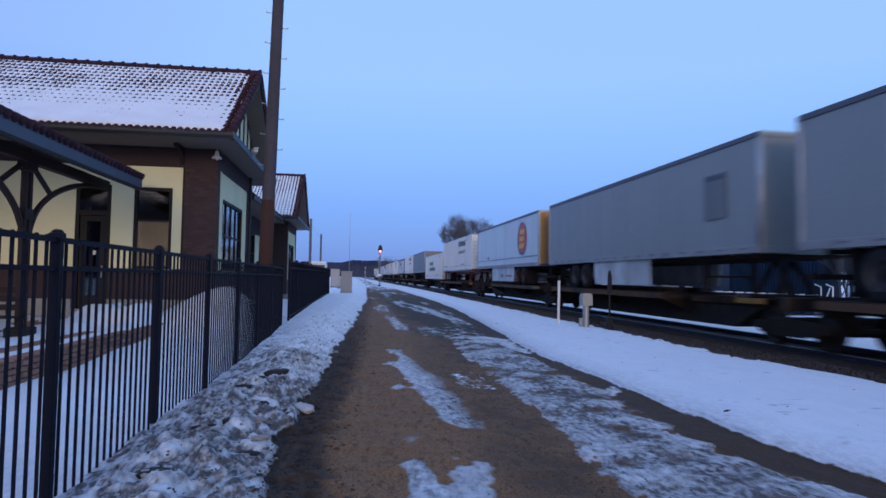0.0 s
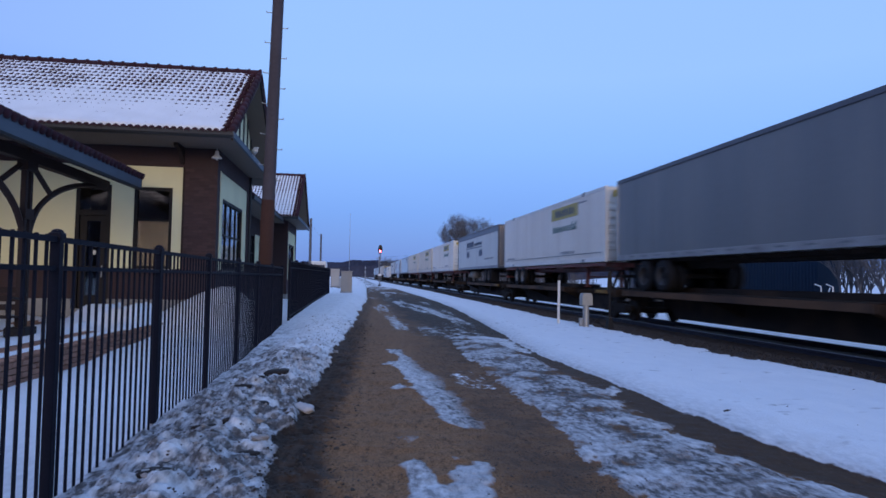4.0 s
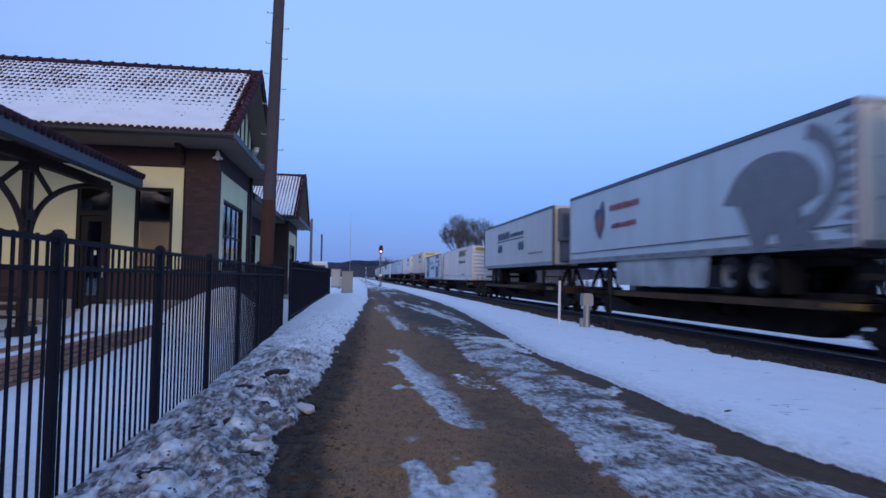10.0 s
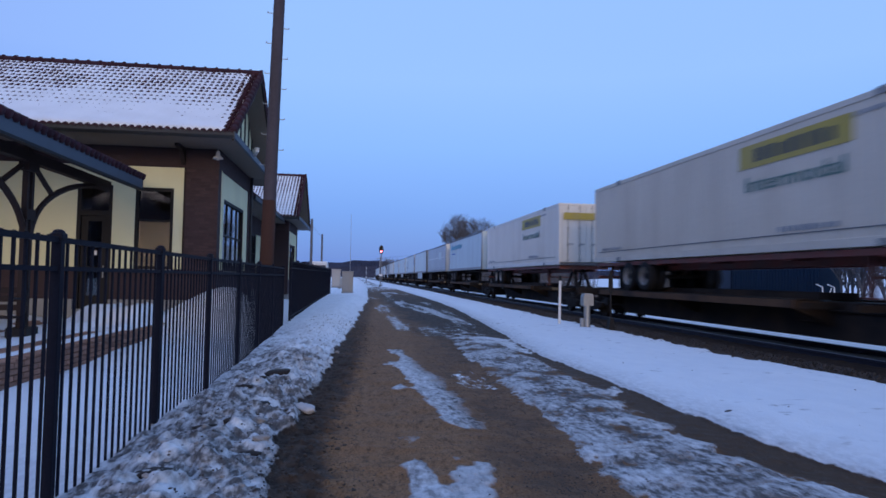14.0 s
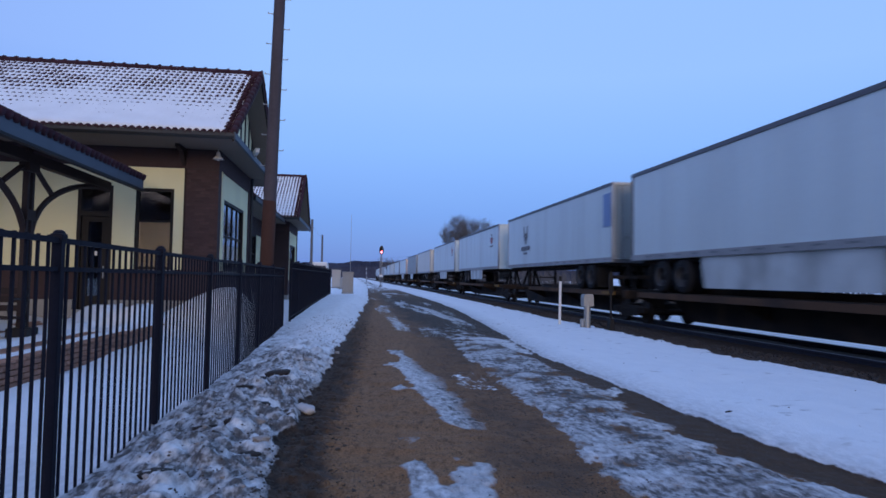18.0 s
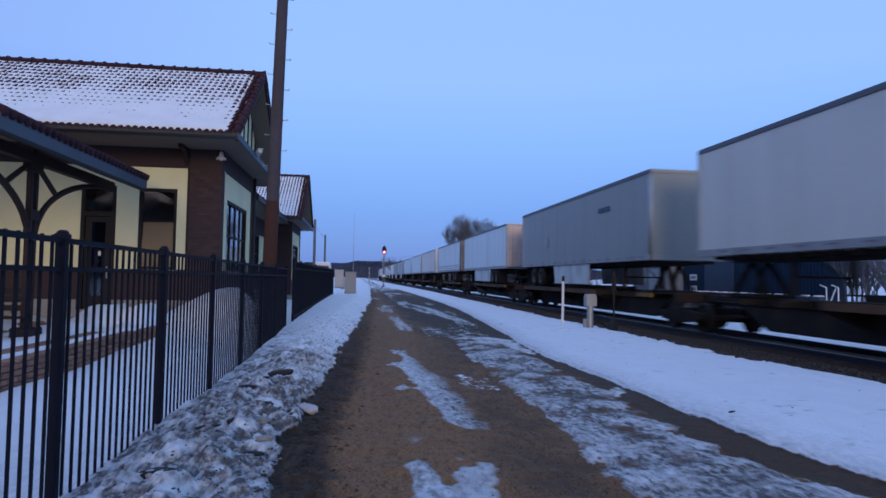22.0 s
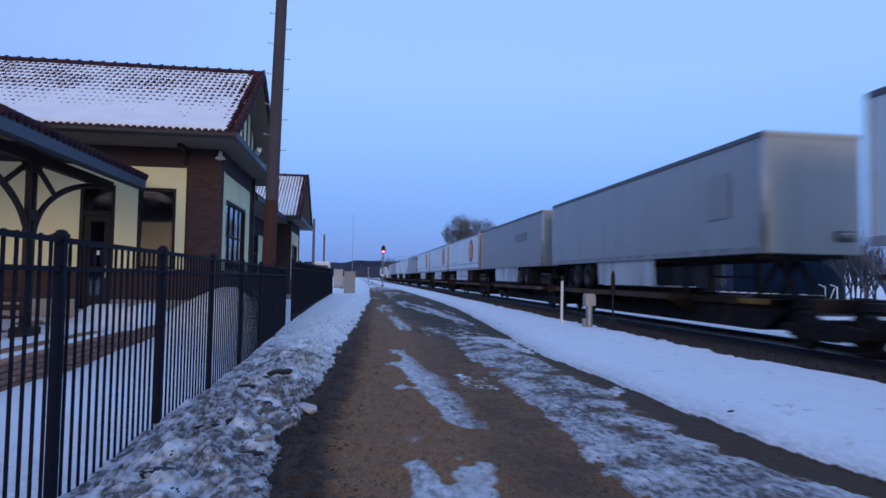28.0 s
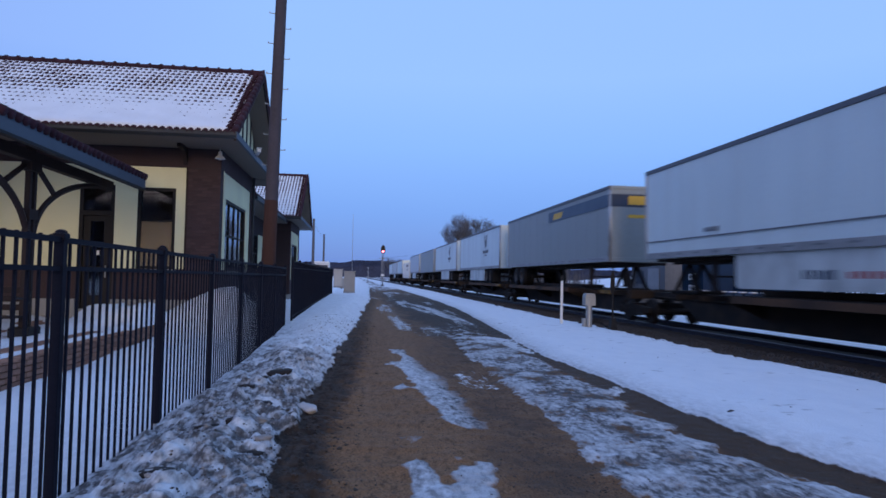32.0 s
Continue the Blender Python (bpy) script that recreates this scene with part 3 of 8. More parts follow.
def ground_z(x, y):
    return float(ground_fields(np.array([float(x)]), np.array([float(y)]))[0][0])


def axis_steps(*runs):
    out = [runs[0][0]]
    for a, b, d in runs:
        n = max(1, int(round((b - a) / d)))
        out += list(np.linspace(a, b, n + 1)[1:])
    return np.array(out)


def grid_mesh(name, X, Y, Z, attrs=()):
    nx, ny = X.shape
    co = np.stack([X, Y, Z], -1).reshape(-1, 3)
    i = np.arange(nx * ny).reshape(nx, ny)
    q = np.stack([i[:-1, :-1], i[1:, :-1], i[1:, 1:], i[:-1, 1:]], -1).reshape(-1, 4)
    me = bpy.data.meshes.new(name)
    me.from_pydata(co.tolist(), [], q.tolist())
    for key, v in attrs:
        me.attributes.new(key, "FLOAT", "POINT").data.foreach_set("value", np.ascontiguousarray(v.reshape(-1), dtype=np.float32))
    me.polygons.foreach_set("use_smooth", np.ones(len(me.polygons), dtype=bool))
    return me


def ground_material():
    m = bpy.data.materials.new("ground")
    m.use_nodes = True
    n, l = m.node_tree.nodes, m.node_tree.links
    b = n["Principled BSDF"]
    co, drawn = n.new("ShaderNodeTexCoord"), n.new("ShaderNodeMapping")
    # wheels and plough draw the marks out along the road
    drawn.inputs["Scale"].default_value = (1.0, 0.5, 1.0)
    l.new(co.outputs["Object"], drawn.inputs["Vector"])

    def tex(scale, detail=6, rough=0.6, kind="ShaderNodeTexNoise"):
        t = n.new(kind)
        t.inputs["Scale"].default_value = scale
        if kind == "ShaderNodeTexNoise":
            t.inputs["Detail"].default_value, t.inputs["Roughness"].default_value = detail, rough
        l.new(drawn.outputs[0], t.inputs["Vector"])
        return t.outputs["Fac" if kind == "ShaderNodeTexNoise" else "Distance"]

    def attr(name):
        a = n.new("ShaderNodeAttribute")
        a.attribute_name = name
        return a.outputs["Fac"]

    def rng(v, a, bb, c=0.0, d=1.0):
        r = n.new("ShaderNodeMapRange")
        r.inputs["From Min"].default_value, r.inputs["From Max"].default_value = a, bb
        r.inputs["To Min"].default_value, r.inputs["To Max"].default_value = c, d
        l.new(v, r.inputs["Value"])
        return r.outputs[0]

    def math2(op, a, bb):
        k = n.new("ShaderNodeMath")
        k.operation = op
        for i, v in enumerate((a, bb)):
            if isinstance(v, (int, float)):
                k.inputs[i].default_value = v
            else:
                l.new(v, k.inputs[i])
        return k.outputs[0]

    def mix(fac, a, bb):
        k = n.new("ShaderNodeMix")
        k.data_type = "RGBA"
        if isinstance(fac, float):
            k.inputs["Factor"].default_value = fac
        else:
            l.new(fac, k.inputs["Factor"])
        for i, v in ((6, a), (7, bb)):
            if isinstance(v, tuple):
                k.inputs[i].default_value = (*v, 1)
            else:
                l.new(v, k.inputs[i])
        return k.outputs[2]

    grain, mid, fine = tex(18), tex(4.5), tex(70, 3)
    peb = tex(45, kind="ShaderNodeTexVoronoi")
    sand = mix(rng(mid, 0.3, 0.7), (0.215, 0.109, 0.050), (0.305, 0.162, 0.080))
    sand = mix(rng(grain, 0.52, 0.70, 0, 0.8), sand, (0.075, 0.045, 0.028))
    sand = mix(rng(fine, 0.54, 0.66, 0, 0.75), sand, (0.070, 0.044, 0.028))
    sand = mix(rng(fine, 0.46, 0.34, 0, 0.45), sand, (0.38, 0.23, 0.125))
    gravel = mix(rng(mid, 0.3, 0.7), (0.078, 0.048, 0.031), (0.150, 0.098, 0.064))
    gravel = mix(rng(peb, 0.05, 0.5), gravel, (0.034, 0.027, 0.022))
    gravel = mix(rng(fine, 0.57, 0.68, 0, 0.7), gravel, (0.23, 0.19, 0.16))
    soil = mix(math2("ADD", attr("grey"), rng(mid, 0.35, 0.65, -0.25, 0.25)), sand, gravel)
    soil = mix(attr("wet"), soil, mix(rng(grain, 0.3, 0.7), (0.046, 0.027, 0.017), (0.092, 0.057, 0.036)))
    soil = mix(math2("MULTIPLY", attr("wet"), rng(fine, 0.57, 0.68, 0, 0.45)), soil, (0.19, 0.145, 0.11))
    soil = mix(math2("MULTIPLY", attr("mud"), rng(mid, 0.3, 0.6, 0.6, 1.1)), soil, mix(rng(grain, 0.35, 0.65), (0.022, 0.016, 0.013), (0.080, 0.058, 0.045)))
    clean = mix(rng(mid, 0.3, 0.7), (0.84, 0.86, 0.89), (0.90, 0.915, 0.935))
    foul = mix(rng(grain, 0.35, 0.66), (0.255, 0.245, 0.245), (0.086, 0.080, 0.078))
    dirt = math2("MULTIPLY", attr("dirt"), rng(grain, 0.30, 0.62, 0.45, 1.30))
    white = mix(dirt, clean, foul)
    loose = math2("SUBTRACT", 1.0, math2("MULTIPLY", attr("crisp"), 0.80))
    edge = math2("ADD", attr("snow"), math2("MULTIPLY", loose, math2("ADD", rng(grain, 0.25, 0.75, -0.20, 0.20), math2("ADD", rng(mid, 0.25, 0.75, -0.28, 0.28), rng(fine, 0.25, 0.75, -0.09, 0.09)))))
    cover = rng(edge, 0.38, 0.66)
    l.new(mix(cover, soil, white), b.inputs["Base Color"])
    rough = math2("ADD", rng(grain, 0.3, 0.7, 0.62, 0.85), math2("MULTIPLY", attr("wet"), -0.08))
    l.new(rough, b.inputs["Roughness"])
    b.inputs["Specular IOR Level"].default_value = 0.11
    hgt = math2("ADD", math2("MULTIPLY", fine, 0.5), math2("ADD", grain, math2("MULTIPLY", cover, 0.6)))
    bp = n.new("ShaderNodeBump")
    bp.inputs["Strength"].default_value, bp.inputs["Distance"].default_value = 0.55, 0.025
    l.new(hgt, bp.inputs["Height"])
    l.new(bp.outputs[0], b.inputs["Normal"])
    return m


gx = axis_steps((-4000, -600, 600), (-600, -60, 60), (-60, -10, 4), (-10, -2.4, 0.25), (-2.4, -1.5, 0.06), (-1.5, 0.2, 0.02), (0.2, 1.3, 0.03), (1.3, 4.2, 0.045), (4.2, 5.6, 0.10), (5.6, 7.4, 0.045), (7.4, 8.0, 0.10), (8.0, 17, 0.16), (17, 60, 4), (60, 600, 60), (600, 4000, 600))
gy = axis_steps((-900, -60, 60), (-60, -8, 4), (-8, 2.8, 0.12), (2.8, 7.0, 0.02), (7.0, 10.0, 0.035), (10, 16, 0.08), (16, 40, 0.25), (40, 110, 1.2), (110, 600, 25), (600, 5000, 400))
GX, GY = np.meshgrid(gx, gy, indexing="ij")
gz, g_snow, g_dirt, g_grey, g_wet, g_mud, g_crisp = ground_fields(GX, GY)
g_me = grid_mesh("ground", GX, GY, gz, (("snow", g_snow), ("dirt", g_dirt), ("grey", g_grey), ("wet", g_wet), ("mud", g_mud), ("crisp", g_crisp)))
g_me.materials.append(ground_material())
ground = tagged(new("ground", g_me), "rutted brown dirt road with trodden ice, snow banks and snowy verge", "ground", kind="structure")


# ---------------------------------------------------------------- the railway line
def line(s, off=0.0, z=0.0):
    """Pose on the track, s metres along it from abreast of the camera."""
    if s <= CURVE_AT:
        return pose(TRACK_X + off, s, RAIL_Z + z)
    a = (s - CURVE_AT) / CURVE_R
    return pose(TRACK_X + CURVE_R * (1 - math.cos(a)), CURVE_AT + CURVE_R * math.sin(a), RAIL_Z + z, 0, 0, -math.degrees(a)) @ pose(off, 0, 0)


def sweep(name, outline, stations, off):
    bm = bmesh.new()
    rings = []
    for s in stations:
        m = line(s, off)
        rings.append([bm.verts.new(m @ Vector((u, 0, v))) for u, v in outline])
    k = len(outline)
    for a, b in zip(rings, rings[1:]):
        for i in range(k):
            bm.faces.new((a[i], b[i], b[(i + 1) % k], a[(i + 1) % k]))
    return bm


STATIONS = [-700, -100, 0, 40, 100, CURVE_AT] + [CURVE_AT + 25 * i for i in range(1, 26)]
track = thing("railway_track", "steel railway track on dark ballast with snow between the rails", "railway track", kind="structure")
for side in (-1, 1):
    web = [(-0.07, -0.17), (0.07, -0.17), (0.07, -0.155), (0.012, -0.13), (0.012, -0.045), (0.036, -0.035), (0.036, -0.008), (-0.036, -0.008), (-0.036, -0.035), (-0.012, -0.045), (-0.012, -0.13), (-0.07, -0.155)]
    rail_ob = part("rail", sweep("rail", web, STATIONS, side * 0.753), M["rail"], track, "rusty dark rail")
    part("rail_head", sweep("rail_head", [(-0.034, -0.0079), (0.034, -0.0079), (0.030, 0.0), (-0.030, 0.0)], STATIONS, side * 0.753), M["rail_top"], rail_ob, "polished running surface")
for i in range(130):
    s = -10 + i * 0.52
    shared("tie", "tie", lambda bm: box(bm, -1.3, 1.3, -0.11, 0.11, -0.32, -0.168, 0.012), M["tie"], track, line(s, random.uniform(-0.03, 0.03)))


# ---------------------------------------------------------------- the train
SPEED = 19.9              # metres a second, towards the camera
TL, TW = 16.15, 2.59      # a trailer's or a box's length and width
DECK = 1.10               # car deck above the rail
LOW_B, LOW_T = 1.28, 4.14
TALL_B, TALL_T = 2.15, 5.05
MOVERS = []               # (thing, metres along the track at the start)


def bogie(car, y):
    """Two axles, four wheels, side frames and a bolster, under the car."""
    def frame_side(bm):
        for sx in (-1, 1):
            prism(bm, [(-1.25, 0.55), (-0.45, 0.62), (0.45, 0.62), (1.25, 0.55), (1.25, 0.38), (0.85, 0.38), (0.42, 0.25), (-0.42, 0.25), (-0.85, 0.38), (-1.25, 0.38)], "x", sx * 1.02 - 0.07, sx * 1.02 + 0.07)
            box(bm, sx * 1.02 - 0.12, sx * 1.02 + 0.12, -0.98, -0.74, 0.30, 0.56, 0.02)
            box(bm, sx * 1.02 - 0.12, sx * 1.02 + 0.12, 0.74, 0.98, 0.30, 0.56, 0.02)
        box(bm, -1.1, 1.1, -0.22, 0.22, 0.42, 0.68, 0.03)
        box(bm, -0.9, 0.9, -0.36, 0.36, 0.26, 0.50, 0.03)
        for sx in (-1, 1):
            for k in (-0.24, -0.08, 0.08, 0.24):
                rod(bm, (sx * 1.03, k, 0.26), (sx * 1.03, k, 0.50), 0.065, 8)
    b = shared("bogie", "bogie", frame_side, M["cast"], car, pose(0, y, 0), "cast steel bogie frame")

    def axle_set(bm):
        rod(bm, (-1.1, 0, 0), (1.1, 0, 0), 0.075, 10)
        for sx in (-1, 1):
            lathe(bm, [(0.10, sx * 0.665), (0.40, sx * 0.672), (0.445, sx * 0.685), (0.445, sx * 0.71), (0.42, sx * 0.72), (0.415, sx * 0.82), (0.36, sx * 0.825), (0.30, sx * 0.79), (0.14, sx * 0.80), (0.10, sx * 0.84)], "x", 28)
    for k in (-0.86, 0.86):
        shared("wheelset", "wheelset", axle_set, M["wheel_steel"], b, pose(0, k, 0.42), "steel railway wheelset")


def flat_car(s, front, back, mat_deck, two_near, two_far, load):
    """A long low spine car from front (below 0) to back (past the load), with hitch stand and bogie."""
    car = thing("spine_car", "rust-brown steel intermodal spine car on the rails", "rail car", "cars of the freight train")
    y0, y1 = front + 0.12, back - 0.12
    bm = bmesh.new()
    prism(bm, [(y0, 0.86), (y1, 0.86), (y1, 0.62), (y1 - 1.9, 0.60), (y1 - 3.0, 0.03), (y0 + 3.0, 0.03), (y0 + 1.9, 0.60), (y0, 0.62)], "x", -0.34, 0.34)
    part("centre_sill", bm, M["underframe"], car, "deep dark centre sill")
    # rusty side sills run only along the platform that carries the load's wheels
    runs = {"f": [(TL - 11.4, TL - 0.5)], "n": [(0.5, 11.4)], "low": [(0.3, 2.4), (TL - 2.4, TL - 0.3)]}[load]
    for sx in (-1, 1):
        for u0, u1 in runs:
            bm = bmesh.new()
            prism(bm, [(sx * 1.29, 0.88), (sx * 1.19, 0.88), (sx * 1.19, 0.75), (sx * 1.10, 0.75), (sx * 1.10, 0.71), (sx * 1.29, 0.71)], "y", u0, u1)
            part("side_sill", bm, mat_deck, car, "rusty side sill")
            part("wheel_platform", bm_of(box, min(sx * 0.42, sx * 1.28), max(sx * 0.42, sx * 1.28), u0 + 0.05, u1 - 0.05, 0.882, 0.90, 0.004), M["deck_dark"], car, "worn steel wheel platform")
            part("wheel_guide", bm_of(box, sx * 0.47 - 0.03, sx * 0.47 + 0.03, u0 + 0.1, u1 - 0.1, 0.895, 1.045, 0.008), M["deck_dark"], car, "low steel wheel guide")
            for k in (u0 + 0.02, (u0 + u1) / 2, u1 - 0.02):
                bm = bmesh.new()
                prism(bm, [(sx * 0.34, 0.30), (sx * 0.34, 0.86), (sx * 1.27, 0.86), (sx * 1.27, 0.70)], "y", k - 0.05, k + 0.05)
                part("outrigger", bm, M["deck_dark"], car, "tapered cross arm under the platform")
    bm = bmesh.new()
    k = 0.3
    while k < TL - 0.5:
        box(bm, -1.18, 1.18, k, k + 0.07, 0.70, 0.84)
        k += 1.4
    part("floor_grid", bm, M["underframe"], car)["kind"] = "stuff"
    if load == "low":
        part("top_sill", bm_of(box, -0.62, 0.62, 2.4, TL - 2.4, 0.865, 1.04, 0.01), M["underframe"], car, "dark sill under the low box")
    # folding hitch stands, air tank and brake gear by the ends
    for e in (0.9, TL - 0.9):
        bm = bmesh.new()
        for sx in (-1, 1):
            rod(bm, (sx * 0.30, e - 0.75, 0.88), (sx * 0.22, e, 1.84 if load != "low" else 0.98), 0.075, 6)
            rod(bm, (sx * 0.30, e + 0.75, 0.88), (sx * 0.22, e, 1.84 if load != "low" else 0.98), 0.06, 6)
        box(bm, -0.42, 0.42, e - 0.85, e + 0.85, 0.86, 0.96, 0.02)
        part("hitch_stand", bm, M["cast"], car, "dark steel hitch stand")
    for sx in (-1, 1):
        part("end_plate", bm_of(box, sx * 1.26 - 0.03, sx * 1.26 + 0.03, -0.1, 1.0, 0.74, 0.87, 0.01), M["plate"], car, "dull yellow painted plate")
        part("end_arm", bm_of(box, min(sx * 0.3, sx * 1.22), max(sx * 0.3, sx * 1.22), 0.3, 0.6, 0.70, 0.86, 0.01), M["deck_dark"], car)
    part("air_tank", bm_of(rod, (0.62, TL * 0.42, 0.55), (0.62, TL * 0.42 + 1.3, 0.55), 0.17, 12), M["underframe"], car)
    part("brake_cylinder", bm_of(rod, (-0.55, TL * 0.30, 0.52), (-0.55, TL * 0.30 + 0.6, 0.52), 0.14, 12), M["underframe"], car)
    for sx in (-1, 1):
        part("brake_pipe", bm_of(tube, [(sx * 0.40, y0 + 0.3, 0.70), (sx * 0.40, TL * 0.3, 0.66), (sx * 0.40, TL * 0.7, 0.66), (sx * 0.40, y1 - 0.3, 0.70)], 0.03), M["underframe"], car)
    for e in (y0, y1):
        part("end_sill", bm_of(box, -1.2, 1.2, e - 0.09, e + 0.09, 0.62, 0.92, 0.015), M["deck_dark"], car)
    bm = bmesh.new()
    rod(bm, (0, front - 0.25, 0.80), (0, y0 + 0.4, 0.80), 0.12, 8)
    box(bm, -0.2, 0.2, front - 0.05, front + 0.3, 0.62, 0.95, 0.03)
    part("coupler", bm, M["cast"], car)
    for sx in (-1, 1):
        part("grab_iron", bm_of(tube, [(sx * 1.22, y0 - 0.02, 0.5), (sx * 1.22, y0 - 0.02, 1.5), (sx * 1.18, y0 - 0.02, 1.55), (sx * 0.9, y0 - 0.02, 1.55), (sx * 0.86, y0 - 0.02, 1.5), (sx * 0.86, y0 - 0.02, 0.9)], 0.016), M["cast"], car)
        part("sill_step", bm_of(tube, [(sx * 1.25, y0, 0.62), (sx * 1.25, y0, 0.28), (sx * 0.9, y0, 0.28), (sx * 0.9, y0, 0.62)], 0.014), M["cast"], car)
    for o in car.children:
        o.location.z = DECK - 0.90
    bogie(car, front + 1.15 if two_near else front)
    if two_far:
        bogie(car, back - 1.15)
    MOVERS.append((car, s))
    return car


def road_wheels(th, yc, z, rim_mat):
    """Two trailer axles with twin tyres, each wheel a part with its rim."""
    for yk in (yc - 0.62, yc + 0.62):
        ax = shared("trailer_axle", "axle", lambda bm: rod(bm, (-1.0, 0, 0), (1.0, 0, 0), 0.07, 8), M["underframe"], th, pose(0, yk, z + 0.51))
        for sx in (-1, 1):
            def tyre(bm):
                for o in (0.0, -0.33):
                    lathe(bm, [(0.30, o - 0.14), (0.44, o - 0.145), (0.495, o - 0.11), (0.51, o), (0.495, o + 0.11), (0.44, o + 0.145), (0.30, o + 0.14)], "x", 28, (0, 0, 0), False)
            w = shared("trailer_tyre", "tyre", tyre, M["tyre"], th, pose(sx * 1.13, yk, z + 0.51, 0, 0, 0 if sx > 0 else 180), "twin black tyres", True)

            def rim(bm):
                # deep dished barrel of the outer wheel
                lathe(bm, [(0.325, 0.115), (0.318, 0.138), (0.298, 0.138), (0.285, 0.10), (0.270, 0.0), (0.262, -0.06), (0.20, -0.085), (0.13, -0.085)], "x", 24, (0, 0, 0), False)
            shared(("trailer_rim", rim_mat), "rim", rim, M[rim_mat], w, None, {"rim": "worn white steel rim", "rim_red": "dull red steel rim"}.get(rim_mat, "dirty dark steel rim"), True)

            def hub(bm):
                lathe(bm, [(0.16, -0.10), (0.16, -0.06), (0.115, -0.05), (0.10, 0.05), (0.06, 0.075), (0.0, 0.08)], "x", 14)
            shared("trailer_hub", "hub", hub, M["cast"], w, None, "black greasy hub", True)


def box_body(th, z0, z1, mat_side, mat_roof, mat_rail, ribs, near, far, dark_top=0.0):
    """The load box: ribbed walls, roof, rails, corner posts. Its near end stands at y = 0."""
    hw = TW / 2

    def walls(bm):
        # one shell, its seams pressed into the outline
        step_, wide, deep = (0.28, 0.16, 0.022) if ribs == "corrugated" else (1.22, 0.08, 0.008)
        x = hw - 0.024
        one = [(x, 0.03)]
        k = 0.42 if ribs == "corrugated" else 1.22
        while k < TL - 0.5:
            one += [(x, k), (x + deep, k + wide * 0.2), (x + deep, k + wide * 0.8), (x, k + wide)]
            k += step_
        one.append((x, TL - 0.03))
        prism(bm, one + [(-u, v) for u, v in reversed(one)], "z", 0.04, z1 - z0 - 0.05)
    h = round(z1 - z0, 3)
    shared(("walls", ribs, h), "body", walls, mat_side, th, pose(0, 0, z0))
    shared(("roof", h), "roof", lambda bm: box(bm, -hw + 0.05, hw - 0.05, 0.05, TL - 0.05, h - 0.06, h - 0.012, 0.01), mat_roof, th, pose(0, 0, z0), "snow-dusted flat roof")
    for sx in (-1, 1):
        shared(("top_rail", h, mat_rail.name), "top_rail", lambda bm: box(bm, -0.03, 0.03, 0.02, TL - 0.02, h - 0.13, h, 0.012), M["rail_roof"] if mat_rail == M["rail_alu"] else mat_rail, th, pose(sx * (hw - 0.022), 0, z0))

        def low(bm):
            box(bm, -0.03, 0.03, 0.02, TL - 0.02, 0.0, 0.19, 0.01)
        shared("bottom_rail", "bottom_rail", low, M["rail_low"] if ribs != "corrugated" else mat_side, th, pose(sx * (hw - 0.024), 0, z0))
        if near == "nose":
            shared(("nose_post", h), "corner_post", lambda bm: rod(bm, (0, 0, 0.0), (0, 0, h), 0.10, 16), M["rail_alu"], th, pose(sx * (hw - 0.098), 0.088, z0), "rounded aluminium corner post", True)
        for yk in (TL - 0.06,) if near == "nose" else (0.06, TL - 0.06):
            shared(("post", h), "corner_post", lambda bm: box(bm, -0.06, 0.06, -0.06, 0.06, 0.0, h, 0.02), mat_rail if ribs != "corrugated" else mat_side, th, pose(sx * (hw - 0.056), yk, z0))

    def tape(bm):
        k = 0.5
        while k < TL - 0.6:
            box(bm, -hw - 0.012, -hw - 0.004, k, k + 0.28, 0.09, 0.135)
            k += 0.95
    if ribs != "corrugated":
        shared("tape", "reflective_tape", tape, M["ink_grey"], th, pose(0, 0, z0), "worn reflective strips")["kind"] = "stuff"
    # the end that faces down the line towards the camera
    if near == "doors":
        for sx in (-1, 1):
            d = shared(("door", h), "door", lambda bm: box(bm, -0.58, 0.58, -0.02, 0.02, 0.14, h - 0.12, 0.012), far, th, pose(sx * 0.59, 0.0, z0), "rear door leaf")

            def lock(bm):
                rod(bm, (0, -0.05, 0.12), (0, -0.05, h - 0.10), 0.018, 6)
                for kz in (0.2, 0.9, 1.7, h - 0.25):
                    box(bm, -0.05, 0.05, -0.065, -0.02, kz, kz + 0.06)
                box(bm, -0.02, 0.26, -0.075, -0.045, 0.95, 1.0)
            for rx in (-0.28, 0.30):
                shared(("lock_rod", h), "lock_rod", lock, M["galv"], d, pose(rx, 0, 0), "steel lock rod with handle")
        shared("sill", "door_sill", lambda bm: box(bm, -hw + 0.05, hw - 0.05, -0.08, 0.03, -0.02, 0.12, 0.01), M["rail_dark"], th, pose(0, 0, z0))
        shared(("header", h), "door_header", lambda bm: box(bm, -hw + 0.05, hw - 0.05, -0.03, 0.03, h - 0.11, h - 0.005, 0.01), mat_rail, th, pose(0, 0, z0))
    elif near == "reefer":
        def unit(bm):
            box(bm, -1.05, 1.05, -0.34, 0.02, 1.15, h - 0.15, 0.06)
            box(bm, -0.95, 0.95, -0.20, 0.02, 0.15, 1.1, 0.03)
        u = shared(("unit", h), "cooling_unit", unit, M["ink_grey"], th, pose(0, 0, z0), "dark cooling unit on the front wall")

        def grille(bm):
            for i in range(12):
                kz = 1.35 + i * 0.10
                box(bm, -0.9, 0.9, -0.37, -0.335, kz, kz + 0.045)
        shared(("grille", h), "grille", grille, M["rail_dark"], u)
    elif near == "ribbed":
